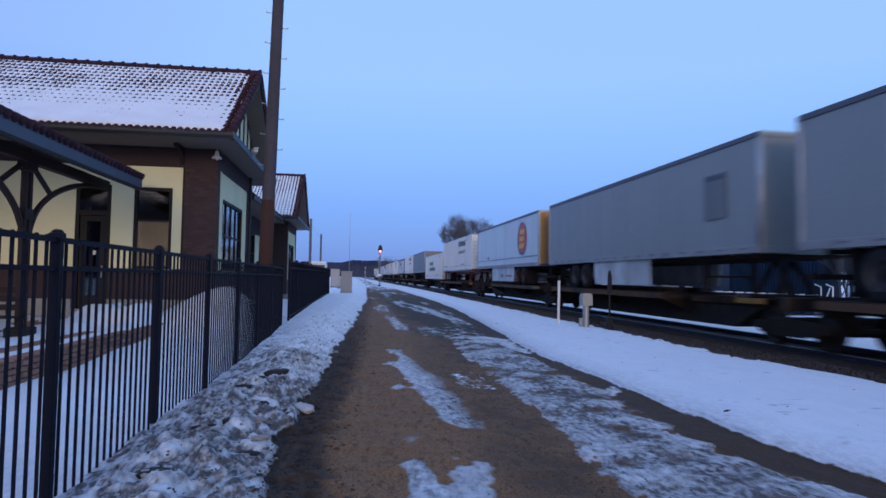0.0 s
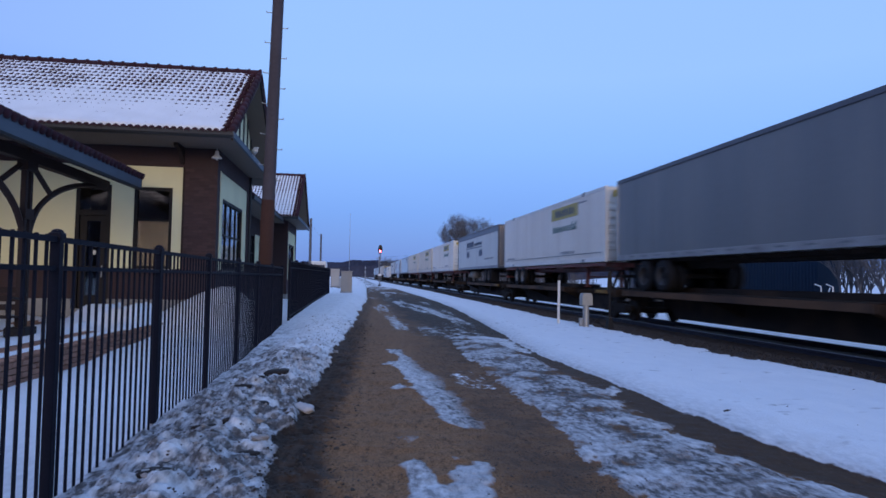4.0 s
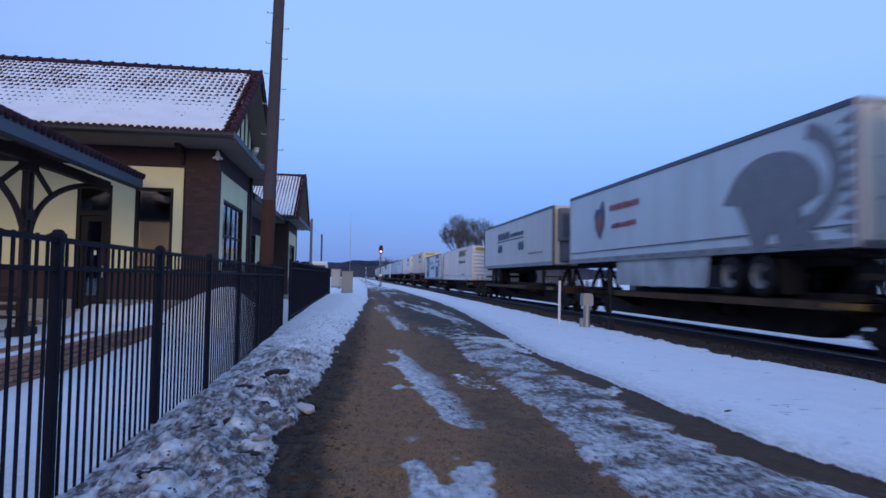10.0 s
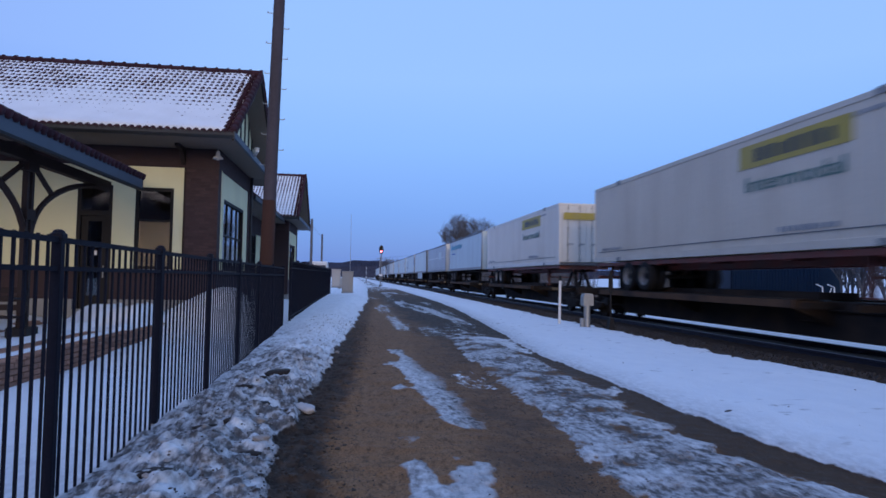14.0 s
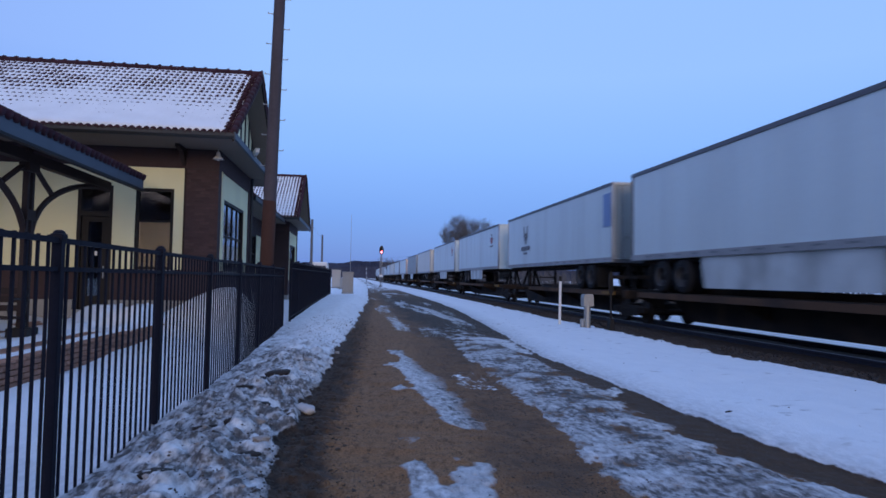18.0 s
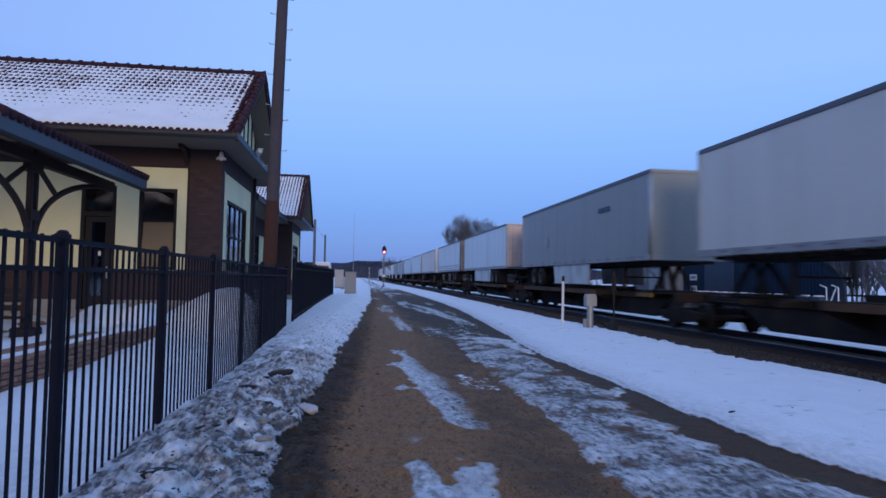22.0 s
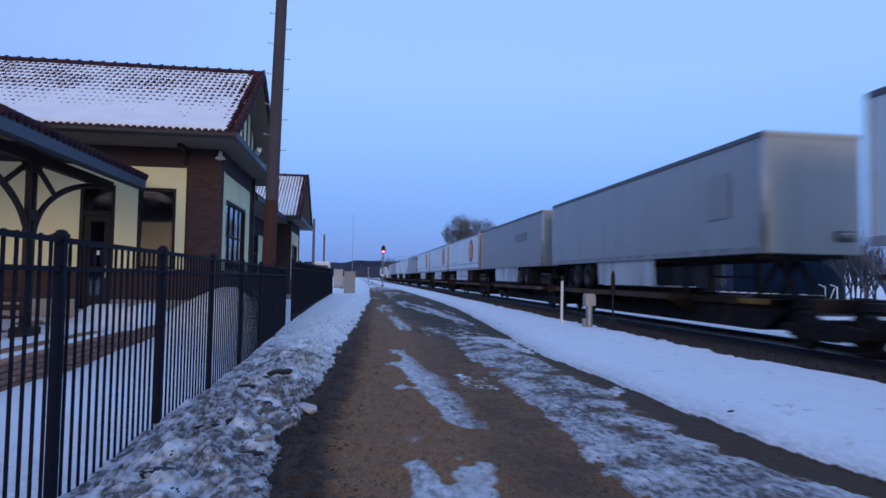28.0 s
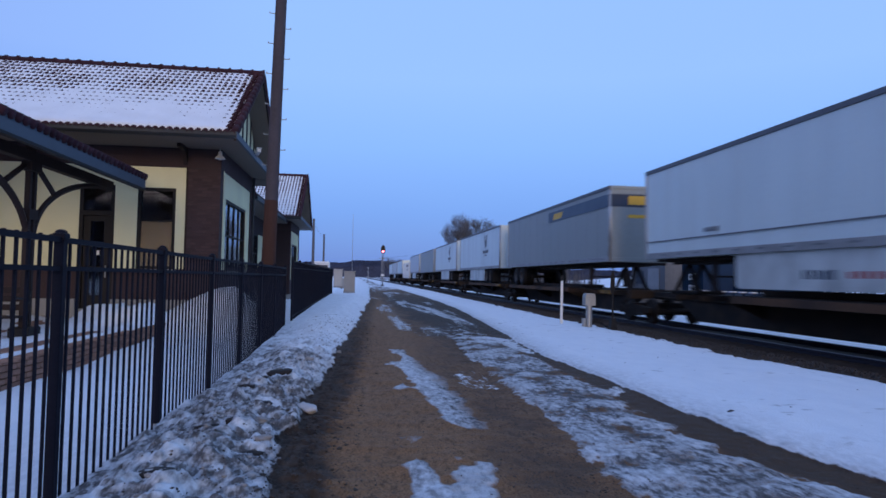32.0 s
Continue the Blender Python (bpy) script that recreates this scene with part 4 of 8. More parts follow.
        def beads(bm):
            prof = [(0.03, 0.15), (-0.01, 0.15)]
            for i in range(7):
                kz = 0.45 + i * 0.30
                prof += [(-0.012, kz), (-0.05, kz + 0.03), (-0.05, kz + 0.15), (-0.012, kz + 0.18)]
            prof += [(-0.01, h - 0.12), (0.03, h - 0.12)]
            prism(bm, prof, "x", -hw + 0.1, hw - 0.1)
        shared(("beads", h), "end_wall", beads, mat_side, th, pose(0, 0, z0), "horizontally ribbed end wall")
    else:
        def nose(bm):
            # back sheet with the top and bottom caps folded out of it
            prism(bm, [(0.03, 0), (-0.022, 0), (-0.03, 0.012), (-0.03, 0.158), (-0.022, 0.17), (-0.004, 0.172), (-0.004, h - 0.132),
                       (-0.022, h - 0.13), (-0.03, h - 0.118), (-0.03, h - 0.016), (-0.02, h - 0.004), (0.03, h - 0.004)], "x", -hw + 0.09, hw - 0.09)
        fw = shared(("nose", h), "front_wall", nose, mat_side, th, pose(0, 0, z0), "sheet metal front wall")
        for u in (-0.80, 0.0, 0.80):
            shared(("sheet", h), "metal_sheet", lambda bm: box(bm, -0.395, 0.395, -0.012, 0.0, 0.175, h - 0.135, 0.004), mat_side, fw, pose(u, 0, 0))
        shared("plug_box", "plug_box", lambda bm: box(bm, 0.55, 1.05, -0.06, -0.008, 0.30, 0.56, 0.015), M["ink"], fw, None, "dark connector box")

        def plugs(bm):
            rod(bm, (0.68, -0.10, 0.42), (0.68, -0.055, 0.42), 0.035, 10)
            rod(bm, (0.92, -0.10, 0.42), (0.92, -0.055, 0.42), 0.035, 10)
            box(bm, 0.62, 0.98, -0.085, -0.055, 0.46, 0.52, 0.008)
        shared("plugs", "air_couplings", plugs, M["galv"], fw, None, "bright air couplings")
    if dark_top:
        shared(("topband", h, dark_top), "top_band", lambda bm: [box(bm, sx * hw - 0.004, sx * hw + 0.004, 0.03, TL - 0.03, h - dark_top, h - 0.13) for sx in (-1, 1)], M["ink_grey"], th, pose(0, 0, z0), "dark grey band below the roof")


def decal(th, name, material, z0, y0, y1, za, zb, label="", skew=0.0):
    """A painted panel on the side that faces the road, 4 mm proud."""
    x = -TW / 2 - 0.007
    bm = bmesh.new()
    prism(bm, [(y0, za), (y1, za), (y1 - skew, zb), (y0 - skew, zb)], "x", x - 0.002, x + 0.010)
    o = part(name, bm, material, th, label)
    o.location.z = z0
    return o


def bars(th, name, material, z0, y_left, y_right, za, zb, n, label="", x_add=0.0):
    """Lettering that cannot be read: a row of separate bars from y_left (far) to y_right."""
    x = -TW / 2 - 0.011 - x_add
    w = (y_left - y_right) / n
    rnd = random.Random(n * 31 + int(za * 100))
    for i in range(n):
        a = y_right + i * w
        y0, y1 = a + w * 0.14, a + w * rnd.uniform(0.70, 0.88)
        z1 = zb - (zb - za) * rnd.choice((0, 0, 0.12))
        m = Matrix.Translation((x, y0, z0 + za)) @ Matrix.Diagonal((1, y1 - y0, z1 - za, 1))
        shared("letter_bar", "letter", lambda bm: box(bm, -0.002, 0.012, 0, 1, 0, 1), material, th, m)


def disc(th, name, material, z0, y, z, r, x_add=0.0, label="", ry=None):
    x = -TW / 2 - 0.008 - x_add
    bm = bmesh.new()
    ry = ry or r
    prism(bm, [(y + ry * math.cos(a), z + r * math.sin(a)) for a in [2 * math.pi * i / 40 for i in range(40)]], "x", x - 0.002, x + 0.010)
    o = part(name, bm, material, th, label)
    o.location.z = z0
    return o


def letters(th, text, material, z0, y_left, z, size, label, length=None):
    cu = bpy.data.curves.new("lettering", "FONT")
    cu.body, cu.size, cu.extrude = text, size, 0.004
    tmp = bpy.data.objects.new("lettering", cu)
    me = bpy.data.meshes.new_from_object(tmp)
    bpy.data.objects.remove(tmp)
    me.materials.append(material)
    o = new("lettering", me)
    o.parent = th
    wide = max(v.co.x for v in me.vertices)
    fit = length / wide if length else 1.0
    # reads from the road: its line runs towards the camera along the near side
    o.matrix_basis = Matrix.Translation((-TW / 2 - 0.012, y_left, z0 + z)) @ Matrix(((0, 0, -1, 0), (-1, 0, 0, 0), (0, 1, 0, 0), (0, 0, 0, 1))) @ Matrix.Diagonal((fit, 1, 1, 1))
    o["label"] = label
    return o


def under_trailer(th, wheels, z, skirt, frame_mat, box_z, rim_mat="rim_dull", back=None, arch=1.6, drop=0.86):
    """Running gear: sliding bogie at one end, landing legs at the other, crossmembers and skirts."""
    near = wheels == "n"
    back = back or (3.6 if near else 2.7)   # how far the wheels stand from that end
    yc = back if near else TL - back
    road_wheels(th, yc, z, rim_mat)

    def slider(bm):
        for sx in (-1, 1):
            box(bm, sx * 0.55 - 0.05, sx * 0.55 + 0.05, -1.6, 1.6, -0.32, 0.0)
            box(bm, sx * 0.55 - 0.08, sx * 0.55 + 0.08, -0.15, 0.15, -0.55, -0.30)
        for k in (-1.5, 0.0, 1.5):
            box(bm, -0.6, 0.6, k - 0.06, k + 0.06, -0.30, -0.12)
    shared("slider", "wheel_carriage", slider, frame_mat, th, pose(0, yc, box_z))

    def legs(bm):
        for sx in (-1, 1):
            box(bm, sx * 0.75 - 0.06, sx * 0.75 + 0.06, -0.06, 0.06, -0.95, 0.0)
            box(bm, sx * 0.75 - 0.13, sx * 0.75 + 0.13, -0.13, 0.13, -0.98, -0.94)
            rod(bm, (sx * 0.75, 0.0, -0.75), (sx * 0.3, 0.7, 0.0), 0.025, 6)
        rod(bm, (-0.75, 0, -0.55), (0.75, 0, -0.55), 0.03, 6)
    shared("legs", "landing_gear", legs, frame_mat, th, pose(0, TL - 3.2 if near else 3.2, box_z))

    def cross(bm):
        k = 0.4
        while k < TL - 0.3:
            box(bm, -1.2, 1.2, k, k + 0.06, -0.10, 0.0)
            k += 0.6
        for sx in (-1, 1):
            box(bm, sx * 0.42 - 0.04, sx * 0.42 + 0.04, 0.3, TL - 0.3, -0.16, -0.09)
    shared("cross", "floor_structure", cross, frame_mat, th, pose(0, 0, box_z))
    y_end = 0.10 if near else TL - 0.10

    def bumper(bm):
        box(bm, -1.15, 1.15, -0.06, 0.06, -0.62, -0.50, 0.01)
        for sx in (-1, 1):
            box(bm, sx * 0.6 - 0.05, sx * 0.6 + 0.05, -0.05, 0.05, -0.52, 0.0)
    shared("bumper", "rear_guard", bumper, frame_mat, th, pose(0, y_end, box_z))

    for sx in (-1, 1):
        shared("flap", "mud_flap", lambda bm: box(bm, -0.30, 0.30, -0.01, 0.01, -0.95, -0.15), M["tyre"], th, pose(sx * 0.95, yc + (-1.35 if near else 1.35), box_z))

    def hitch(bm):
        for sx in (-1, 1):
            rod(bm, (sx * 0.35, -0.6, -(box_z - DECK)), (sx * 0.2, 0.0, -0.12), 0.06, 6)
            rod(bm, (sx * 0.35, 0.7, -(box_z - DECK)), (sx * 0.2, 0.1, -0.12), 0.06, 6)
        box(bm, -0.45, 0.45, -0.35, 0.35, -0.16, -0.06, 0.02)
    shared(("hitch", round(box_z, 2)), "hitch_plate", hitch, M["underframe"], th, pose(0, TL - 0.9 if near else 0.9, box_z))
    if skirt:
        y0, y1 = (yc + arch, TL - 4.9) if near else (5.65, yc - arch)
        if near:
            edge = [(y0, 0.0), (y1, 0.0), (y1, 0.06 - drop), (y1 - 0.12, -drop), (y0 + 0.16, -drop), (y0 + 0.05, -0.45)]
        else:
            edge = [(y0, 0.0), (y1, 0.0), (y1 - 0.04, -0.40), (y1 - 0.16, -drop), (y0 + 0.12, -drop), (y0, 0.12 - drop)]
        for sx in (-1, 1):
            shared(("skirt", near, back, arch, drop), "side_skirt", lambda bm: prism(bm, edge, "x", -0.012, 0.012), skirt, th, pose(sx * (TW / 2 - 0.09), 0, box_z), "smooth side skirt panel")


def trailer(s, side, wheels="f", near="nose", skirt=None, rail="rail_alu", door=None, label="", dark_top=0.0, top=TALL_T, rims="rim_dull", back=None, arch=1.6, drop=0.86):
    th = thing("semi_trailer", label, "trailer", "trailers on the freight train")
    box_body(th, TALL_B, top, M[side], M["rail_alu"], M[rail], "smooth", near, M[door or side], dark_top)
    under_trailer(th, wheels, DECK, M[skirt] if skirt else None, M["underframe"], TALL_B, rims, back, arch, drop)
    MOVERS.append((th, s))
    return th


def add_saddles(car):
    """Four stools that carry a low box."""
    for k in (0.5, 2.3, TL - 2.3, TL - 0.7):
        shared("saddle", "saddle", lambda bm: box(bm, -1.2, 1.2, -0.12, 0.12, DECK - 0.02, LOW_B, 0.01), M["deck_dark"], car, pose(0, k, 0))


def hunt_box(s, side, tall=True, wheels="f", near="ribbed", yellow=True, label="", back=3.6):
    """A 53-foot domestic box, on a chassis when it stands tall."""
    z0, z1 = (TALL_B, TALL_T) if tall else (LOW_B, LOW_T)
    th = thing("container", label, "container", "containers on the freight train")
    box_body(th, z0, z1, M[side], M["rail_alu"], M[side], "corrugated", near, M[side])
    def castings(bm):
        for sx in (-1, 1):
            for yk in (2.3, TL - 2.3):
                box(bm, sx * (TW / 2 - 0.06) - 0.085, sx * (TW / 2 - 0.06) + 0.085, yk - 0.12, yk + 0.12, z1 - z0 - 0.13, z1 - z0 + 0.025, 0.01)
                box(bm, sx * (TW / 2 - 0.06) - 0.085, sx * (TW / 2 - 0.06) + 0.085, yk - 0.12, yk + 0.12, 0.0, 0.14, 0.01)
    shared(("castings", tall), "corner_castings", castings, M["ink_grey"], th, pose(0, 0, z0))
    if yellow:
        decal(th, "name_panel", M["yellow"], z0, 3.0, 6.6, 2.06, 2.62, "faded yellow name panel")
        bars(th, "lettering", M["ink"], z0, 6.1, 3.4, 2.18, 2.50, 9, "worn dark lettering")
    elif yellow is False:
        bars(th, "lettering", M["ink"], z0, 6.6, 3.0, 2.12, 2.58, 9, "worn dark lettering")
    if yellow is not None:
        letters(th, "Intermodal", M["teal"] if yellow else M["ink_grey"], z0, 6.4, 1.48, 0.52, "dull dark capitals", 3.2)
    decal(th, "rule", M["ink_grey"], z0, 0.4, TL - 0.4, 0.36, 0.385)
    bars(th, "lettering", M["ink_pale"], z0, 15.4, 13.6, 0.42, 0.52, 8)
    bars(th, "lettering", M["ink_pale"], z0, 5.2, 3.4, 0.44, 0.56, 9)
    bars(th, "lettering", M["ink_pale"], z0, 3.0, 2.0, 2.52, 2.60, 6)
    if near == "ribbed" and yellow:
        bm = bmesh.new()
        box(bm, -1.0, 0.3, -0.062, -0.045, z1 - z0 - 0.42, z1 - z0 - 0.16)
        o = part("name_panel", bm, M["yellow"], th, "faded yellow name panel")
        o.location.z = z0
    if near == "doors" and yellow:
        bm = bmesh.new()
        box(bm, -1.1, 1.1, -0.085, -0.078, 2.12, 2.45)
        o = part("name_panel", bm, M["yellow"], th, "faded yellow name panel")
        o.location.z = z0
    MOVERS.append((th, s))
    if tall:
        ch = thing("container_chassis", "dark red steel container chassis with two axles", "chassis", "container chassis")
        def beams(bm):
            for sx in (-1, 1):
                prism(bm, [(0.1, -0.02), (TL - 0.1, -0.02), (TL - 0.1, -0.30), (TL - 4.5, -0.34), (0.1, -0.30)], "x", sx * 0.55 - 0.06, sx * 0.55 + 0.06)
            for k in (0.1, 2.3, 5, 8, 11, TL - 2.3, TL - 0.3):
                box(bm, -1.22, 1.22, k, k + 0.16, -0.20, -0.02, 0.01)
            for sx in (-1, 1):
                box(bm, sx * 1.18 - 0.04, sx * 1.18 + 0.04, 0.1, TL - 0.1, -0.16, -0.03)
        shared("beams", "chassis_frame", beams, M["chassis"], ch, pose(0, 0, z0))
        under_trailer(ch, wheels, DECK, None, M["chassis"], z0 - 0.02, "rim", back)
        MOVERS.append((ch, s))
    else:
        add_saddles(CARS_AT[s])
    return th


def arrow_emblem(th, z0, y):
    """Round emblem of a red disc in a dark ring with slanted yellow bars."""
    disc(th, "emblem_ring", M["navy"], z0, y, 1.58, 0.95, 0, "dark ring of the emblem")
    disc(th, "emblem", M["red_bright"], z0, y - 0.10, 1.60, 0.82, 0.006, "red disc emblem")
    for w0, w1, dz in ((-0.52, 0.46, 0.40), (-0.36, 0.52, 0.0), (-0.40, 0.60, -0.40)):
        o = decal(th, "emblem_bar", M["amber"], z0, y + w0, y + w1, 1.58 + dz - 0.13, 1.58 + dz + 0.13, "amber bar", 0.10)
        o.location.x = -0.012
    bars(th, "lettering", M["navy"], z0, 8.9, 7.9, -0.62, -0.42, 5, x_add=-0.09)
    bars(th, "lettering", M["red"], z0, 7.6, 5.8, -0.60, -0.46, 9, x_add=-0.09)
    bars(th, "lettering", M["ink_grey"], z0, 12.6, 11.9, 0.66, 0.80, 3)
    for sx in (-0.55, 0.0):
        pl = part("emblem_end", bm_of(box, sx - 0.05, sx + 0.5, -0.09, -0.083, 1.05, 1.45), M["ink"], th, "dark mark on the orange doors")
        pl.location.z = z0


def antler_emblem(th, z0, y):
    """Forked emblem above two lines of lettering."""
    turn = [math.radians(180 + 180 * i / 14) for i in range(15)]
    bm = bmesh.new()
    prism(bm, [(y + 0.36 * math.cos(a), 2.05 + 0.40 * math.sin(a)) for a in turn] + [(y + 0.24 * math.cos(a), 2.07 + 0.26 * math.sin(a)) for a in reversed(turn)], "x", -TW / 2 - 0.010, -TW / 2 + 0.004)
    o = part("emblem", bm, M["ink_grey"], th, "dark forked emblem")
    o.location.z = z0
    for sg in (-1, 1):
        decal(th, "emblem_tine", M["ink_grey"], z0, y + sg * 0.30 - 0.06, y + sg * 0.30 + 0.06, 2.04, 2.52, "", -sg * 0.05)
        decal(th, "emblem_tine", M["ink_grey"], z0, y + sg * 0.12 - 0.035, y + sg * 0.12 + 0.035, 1.84, 2.16, "", sg * 0.03)
    decal(th, "emblem_stem", M["ink_grey"], z0, y - 0.09, y + 0.09, 1.52, 1.68)
    bars(th, "lettering", M["ink_grey"], z0, y + 0.95, y - 0.95, 1.16, 1.40, 9, "dark lettering")
    bars(th, "lettering", M["ink_grey"], z0, y + 0.35, y - 0.35, 0.95, 1.06, 6)


# near end and far end of every load, metres along the track at the start
LOADS = [(-3.9, 12.3), (13.65, 29.6), (31.5, 47.65), (50.2, 66.35), (67.3, 83.5), (85.1, 101.3), (102.3, 118.5), (120.3, 136.5),
         (139.4, 155.6), (156.7, 172.9), (174.05, 190.25), (191.6, 207.7), (209.65, 225.8), (227.9, 244.7), (249.3, 265.5), (267.75, 283.9),
         (286.35, 302.5), (306.95, 323.1), (325.2, 341.4), (344.3, 360.5), (362.6, 378.8), (380.55, 396.4), (399.4, 415.3), (417.95, 434.2),
         (438.2, 454.2), (457.15, 473.4), (477.3, 493.5), (496.0, 512.1), (515.5, 531.9), (533.4, 549.6), (551.6, 567.7), (570.85, 586.8),
         (588.75, 604.7), (605.9, 622.1), (623.1, 639.25), (640.35, 656.4), (659.45, 675.6), (678.0, 694.1), (696.5, 712.6), (715.0, 731.1),
         (733.4, 749.5), (751.5, 767.6), (770.0, 786.1), (788.5, 804.6), (807.0, 823.1)]
WHEELS_NEAR = {2, 7, 12, 21, 24, 26, 27, 32, 33, 34, 35, 37, 38}   # loads whose road wheels are at the end nearer the camera
LOW = {4, 14, 15, 41}                                               # loads that sit low between the platforms
CARS_AT = {}
for i, (a, b) in enumerate(LOADS):
    mid_prev = (a - LOADS[i - 1][1]) if i else 2.0
    mid_next = (LOADS[i + 1][0] - b) if i + 1 < len(LOADS) else 2.0
    s0 = (a + b) / 2 - TL / 2
    CARS_AT[i] = flat_car(s0, -mid_prev / 2, TL + mid_next / 2, M["deck"], mid_prev > 3.4, mid_next > 3.4 or i + 1 == len(LOADS), "low" if i in LOW else ("n" if i in WHEELS_NEAR else "f"))
    CARS_AT[s0] = CARS_AT[i]


def at(i):
    a, b = LOADS[i]
    return (a + b) / 2 - TL / 2


Z = TALL_B
GREY, WHITE_V = "weathered grey dry van trailer riding the train", "white dry van trailer riding on the train"
JB = "white ribbed container with yellow name panel on chassis"
t = trailer(at(0), "van_grey", "f", "nose", "van_grey", label=GREY)
decal(t, "patch", M["ink_grey"], Z, 2.6, 4.4, 1.2, 2.1, "darker repainted patch")
t = trailer(at(1), "van_grey", "f", "nose", "skirt", label=GREY, back=4.2, arch=1.45)
decal(t, "patch", M["van_dark"], Z, 1.35, 2.35, 0.95, 2.15, "darker repainted patch")
bars(t, "lettering", M["navy"], Z, 2.3, 1.4, 1.98, 2.12, 6)
t = trailer(at(2), "van_white", "n", "doors", "skirt", door="orange", rims="rim_red", label="white trailer with orange rear doors and round red emblem")
arrow_emblem(t, Z, 3.25)
decal(t, "rule", M["ink_grey"], Z, 0.2, TL - 0.2, 0.52, 0.56)
hunt_box(at(3), "box_white", True, "f", "ribbed", False, "white ribbed container with dark lettering on red chassis")
th = hunt_box(at(4), "box_white", False, "f", "reefer", None, "white refrigerated container with green and blue lettering")
bars(th, "lettering", M["green"], LOW_B, 11.6, 8.6, 1.62, 2.12, 5, "green lettering")
disc(th, "emblem", M["green"], LOW_B, 8.2, 1.85, 0.34, 0, "green round emblem")
bars(th, "lettering", M["navy"], LOW_B, 11.6, 6.0, 0.98, 1.40, 11, "dark blue lettering")
th = trailer(at(5), "van_dark", "f", "nose", None, label=GREY)
hunt_box(at(6), "box_white", label=JB)


def dotted(s, near="nose", label="white trailer with dark blue lettering and paired dots", dark=0.0, wheels="f"):
    t = trailer(s, "van_cream", wheels, near, None, rail="rail_dark", back=None if wheels == "n" else 3.9, door="door_brown", label=label, dark_top=dark)
    if wheels == "n":
        part("fuel_tank", bm_of(rod, (-0.72, 9.6, TALL_B - 0.42), (-0.72, 11.9, TALL_B - 0.42), 0.30, 14), M["board"], t, "tan cylindrical fuel tank", True)
    bars(t, "lettering", M["navy"], Z, 11.8, 8.6, 1.80, 2.24, 8, "dark blue lettering")
    bars(t, "lettering", M["navy"], Z, 8.4, 5.4, 1.84, 2.06, 11)
    decal(t, "rule", M["navy"], Z, 5.4, 11.9, 1.66, 1.72)
    for y in (11.42, 10.82, 6.2, 5.6):
        disc(t, "dot", M["navy"], Z, y, 1.22, 0.27, 0, "dark blue dot")
    bars(t, "lettering", M["ink_pale"], Z, 4.4, 1.6, 0.66, 0.76, 14)
    return t


dotted(at(7), "doors", dark=0.42, wheels="n")
hunt_box(at(8), "box_white", label=JB)
hunt_box(at(9), "box_tan", label="tan-stained ribbed container with yellow name panel on chassis")
hunt_box(at(10), "box_tan", back=2.85, label="tan-stained ribbed container with yellow name panel on chassis")
t = trailer(at(11), "van_pale", "f", "nose", None, back=3.2, label="pale blue-white trailer with two lines of lettering")
bars(t, "lettering", M["ink_grey"], Z, 3.6, 0.7, 2.32, 2.54, 9, "dark grey lettering")
bars(t, "lettering", M["ink_pale"], Z, 3.5, 0.9, 1.98, 2.12, 11)
t = trailer(at(12), "van_white", "n", "doors", "skirt", rims="rim", door="van_cream", label="white trailer with large grey emblem and red lettering")
# rounded head with a cheek piece, a curved crest round it and a row of points by the doors
head = [(4.42, 1.26)] + [(2.55 + 1.62 * math.cos(a), 1.30 + 0.95 * math.sin(a)) for a in [math.radians(30 + 160 * i / 16) for i in range(17)]]
head += [(1.30, 1.00), (1.55, 0.90), (1.50, 0.45), (1.10, 0.30), (1.00, 0.0), (2.30, 0.0), (2.35, 0.38), (2.60, 0.42), (2.75, 0.0), (3.16, 0.0), (3.50, 0.70), (3.80, 1.18)]
bm = bmesh.new()
prism(bm, head, "x", -TW / 2 - 0.010, -TW / 2 + 0.004)
o = part("emblem", bm, M["ink_mid"], t, "large grey rounded emblem")
o.location.z = Z + 0.03
sweep_a = [math.radians(72 - 150 * i / 18) for i in range(19)]
bm = bmesh.new()
prism(bm, [(1.70 - 1.35 * math.cos(a), 1.52 + 1.20 * math.sin(a)) for a in sweep_a] + [(1.70 - 1.02 * math.cos(a), 1.52 + 0.86 * math.sin(a)) for a in reversed(sweep_a)], "x", -TW / 2 - 0.010, -TW / 2 + 0.004)
o = part("emblem_crest", bm, M["ink_mid"], t, "grey curved crest")
o.location.z = Z + 0.03
for i in range(9):
    bm = bmesh.new()
    prism(bm, [(0.08, 0.22 + i * 0.27), (0.46, 0.30 + i * 0.27), (0.08, 0.45 + i * 0.27)], "x", -TW / 2 - 0.010, -TW / 2 + 0.004)
    o = part("emblem_point", bm, M["ink_mid"], t)
    o.location.z = Z + 0.03
bm = bmesh.new()
prism(bm, [(13.25, 1.85), (13.0, 2.12), (12.72, 2.02), (12.45, 2.38), (12.25, 1.95), (12.30, 1.45), (12.70, 0.85), (13.15, 1.35)], "x", -TW / 2 - 0.009, -TW / 2 + 0.004)
o = part("shield", bm, M["navy"], t, "dark blue and red shield emblem")
o.location.z = Z
disc(t, "shield_field", M["red"], Z, 12.74, 1.50, 0.36, 0.006, "dull red field of the shield", 0.26)
bars(t, "lettering", M["red"], Z, 11.8, 9.3, 1.88, 2.10, 9, "red lettering")
bars(t, "lettering", M["red"], Z, 11.6, 9.5, 1.22, 1.40, 8)
decal(t, "rule", M["ink_grey"], Z, 0.2, TL - 0.2, 0.42, 0.46)
dotted(at(13), "reefer")
hunt_box(at(14), "box_white", False, label="white ribbed container with yellow name panel on low car")
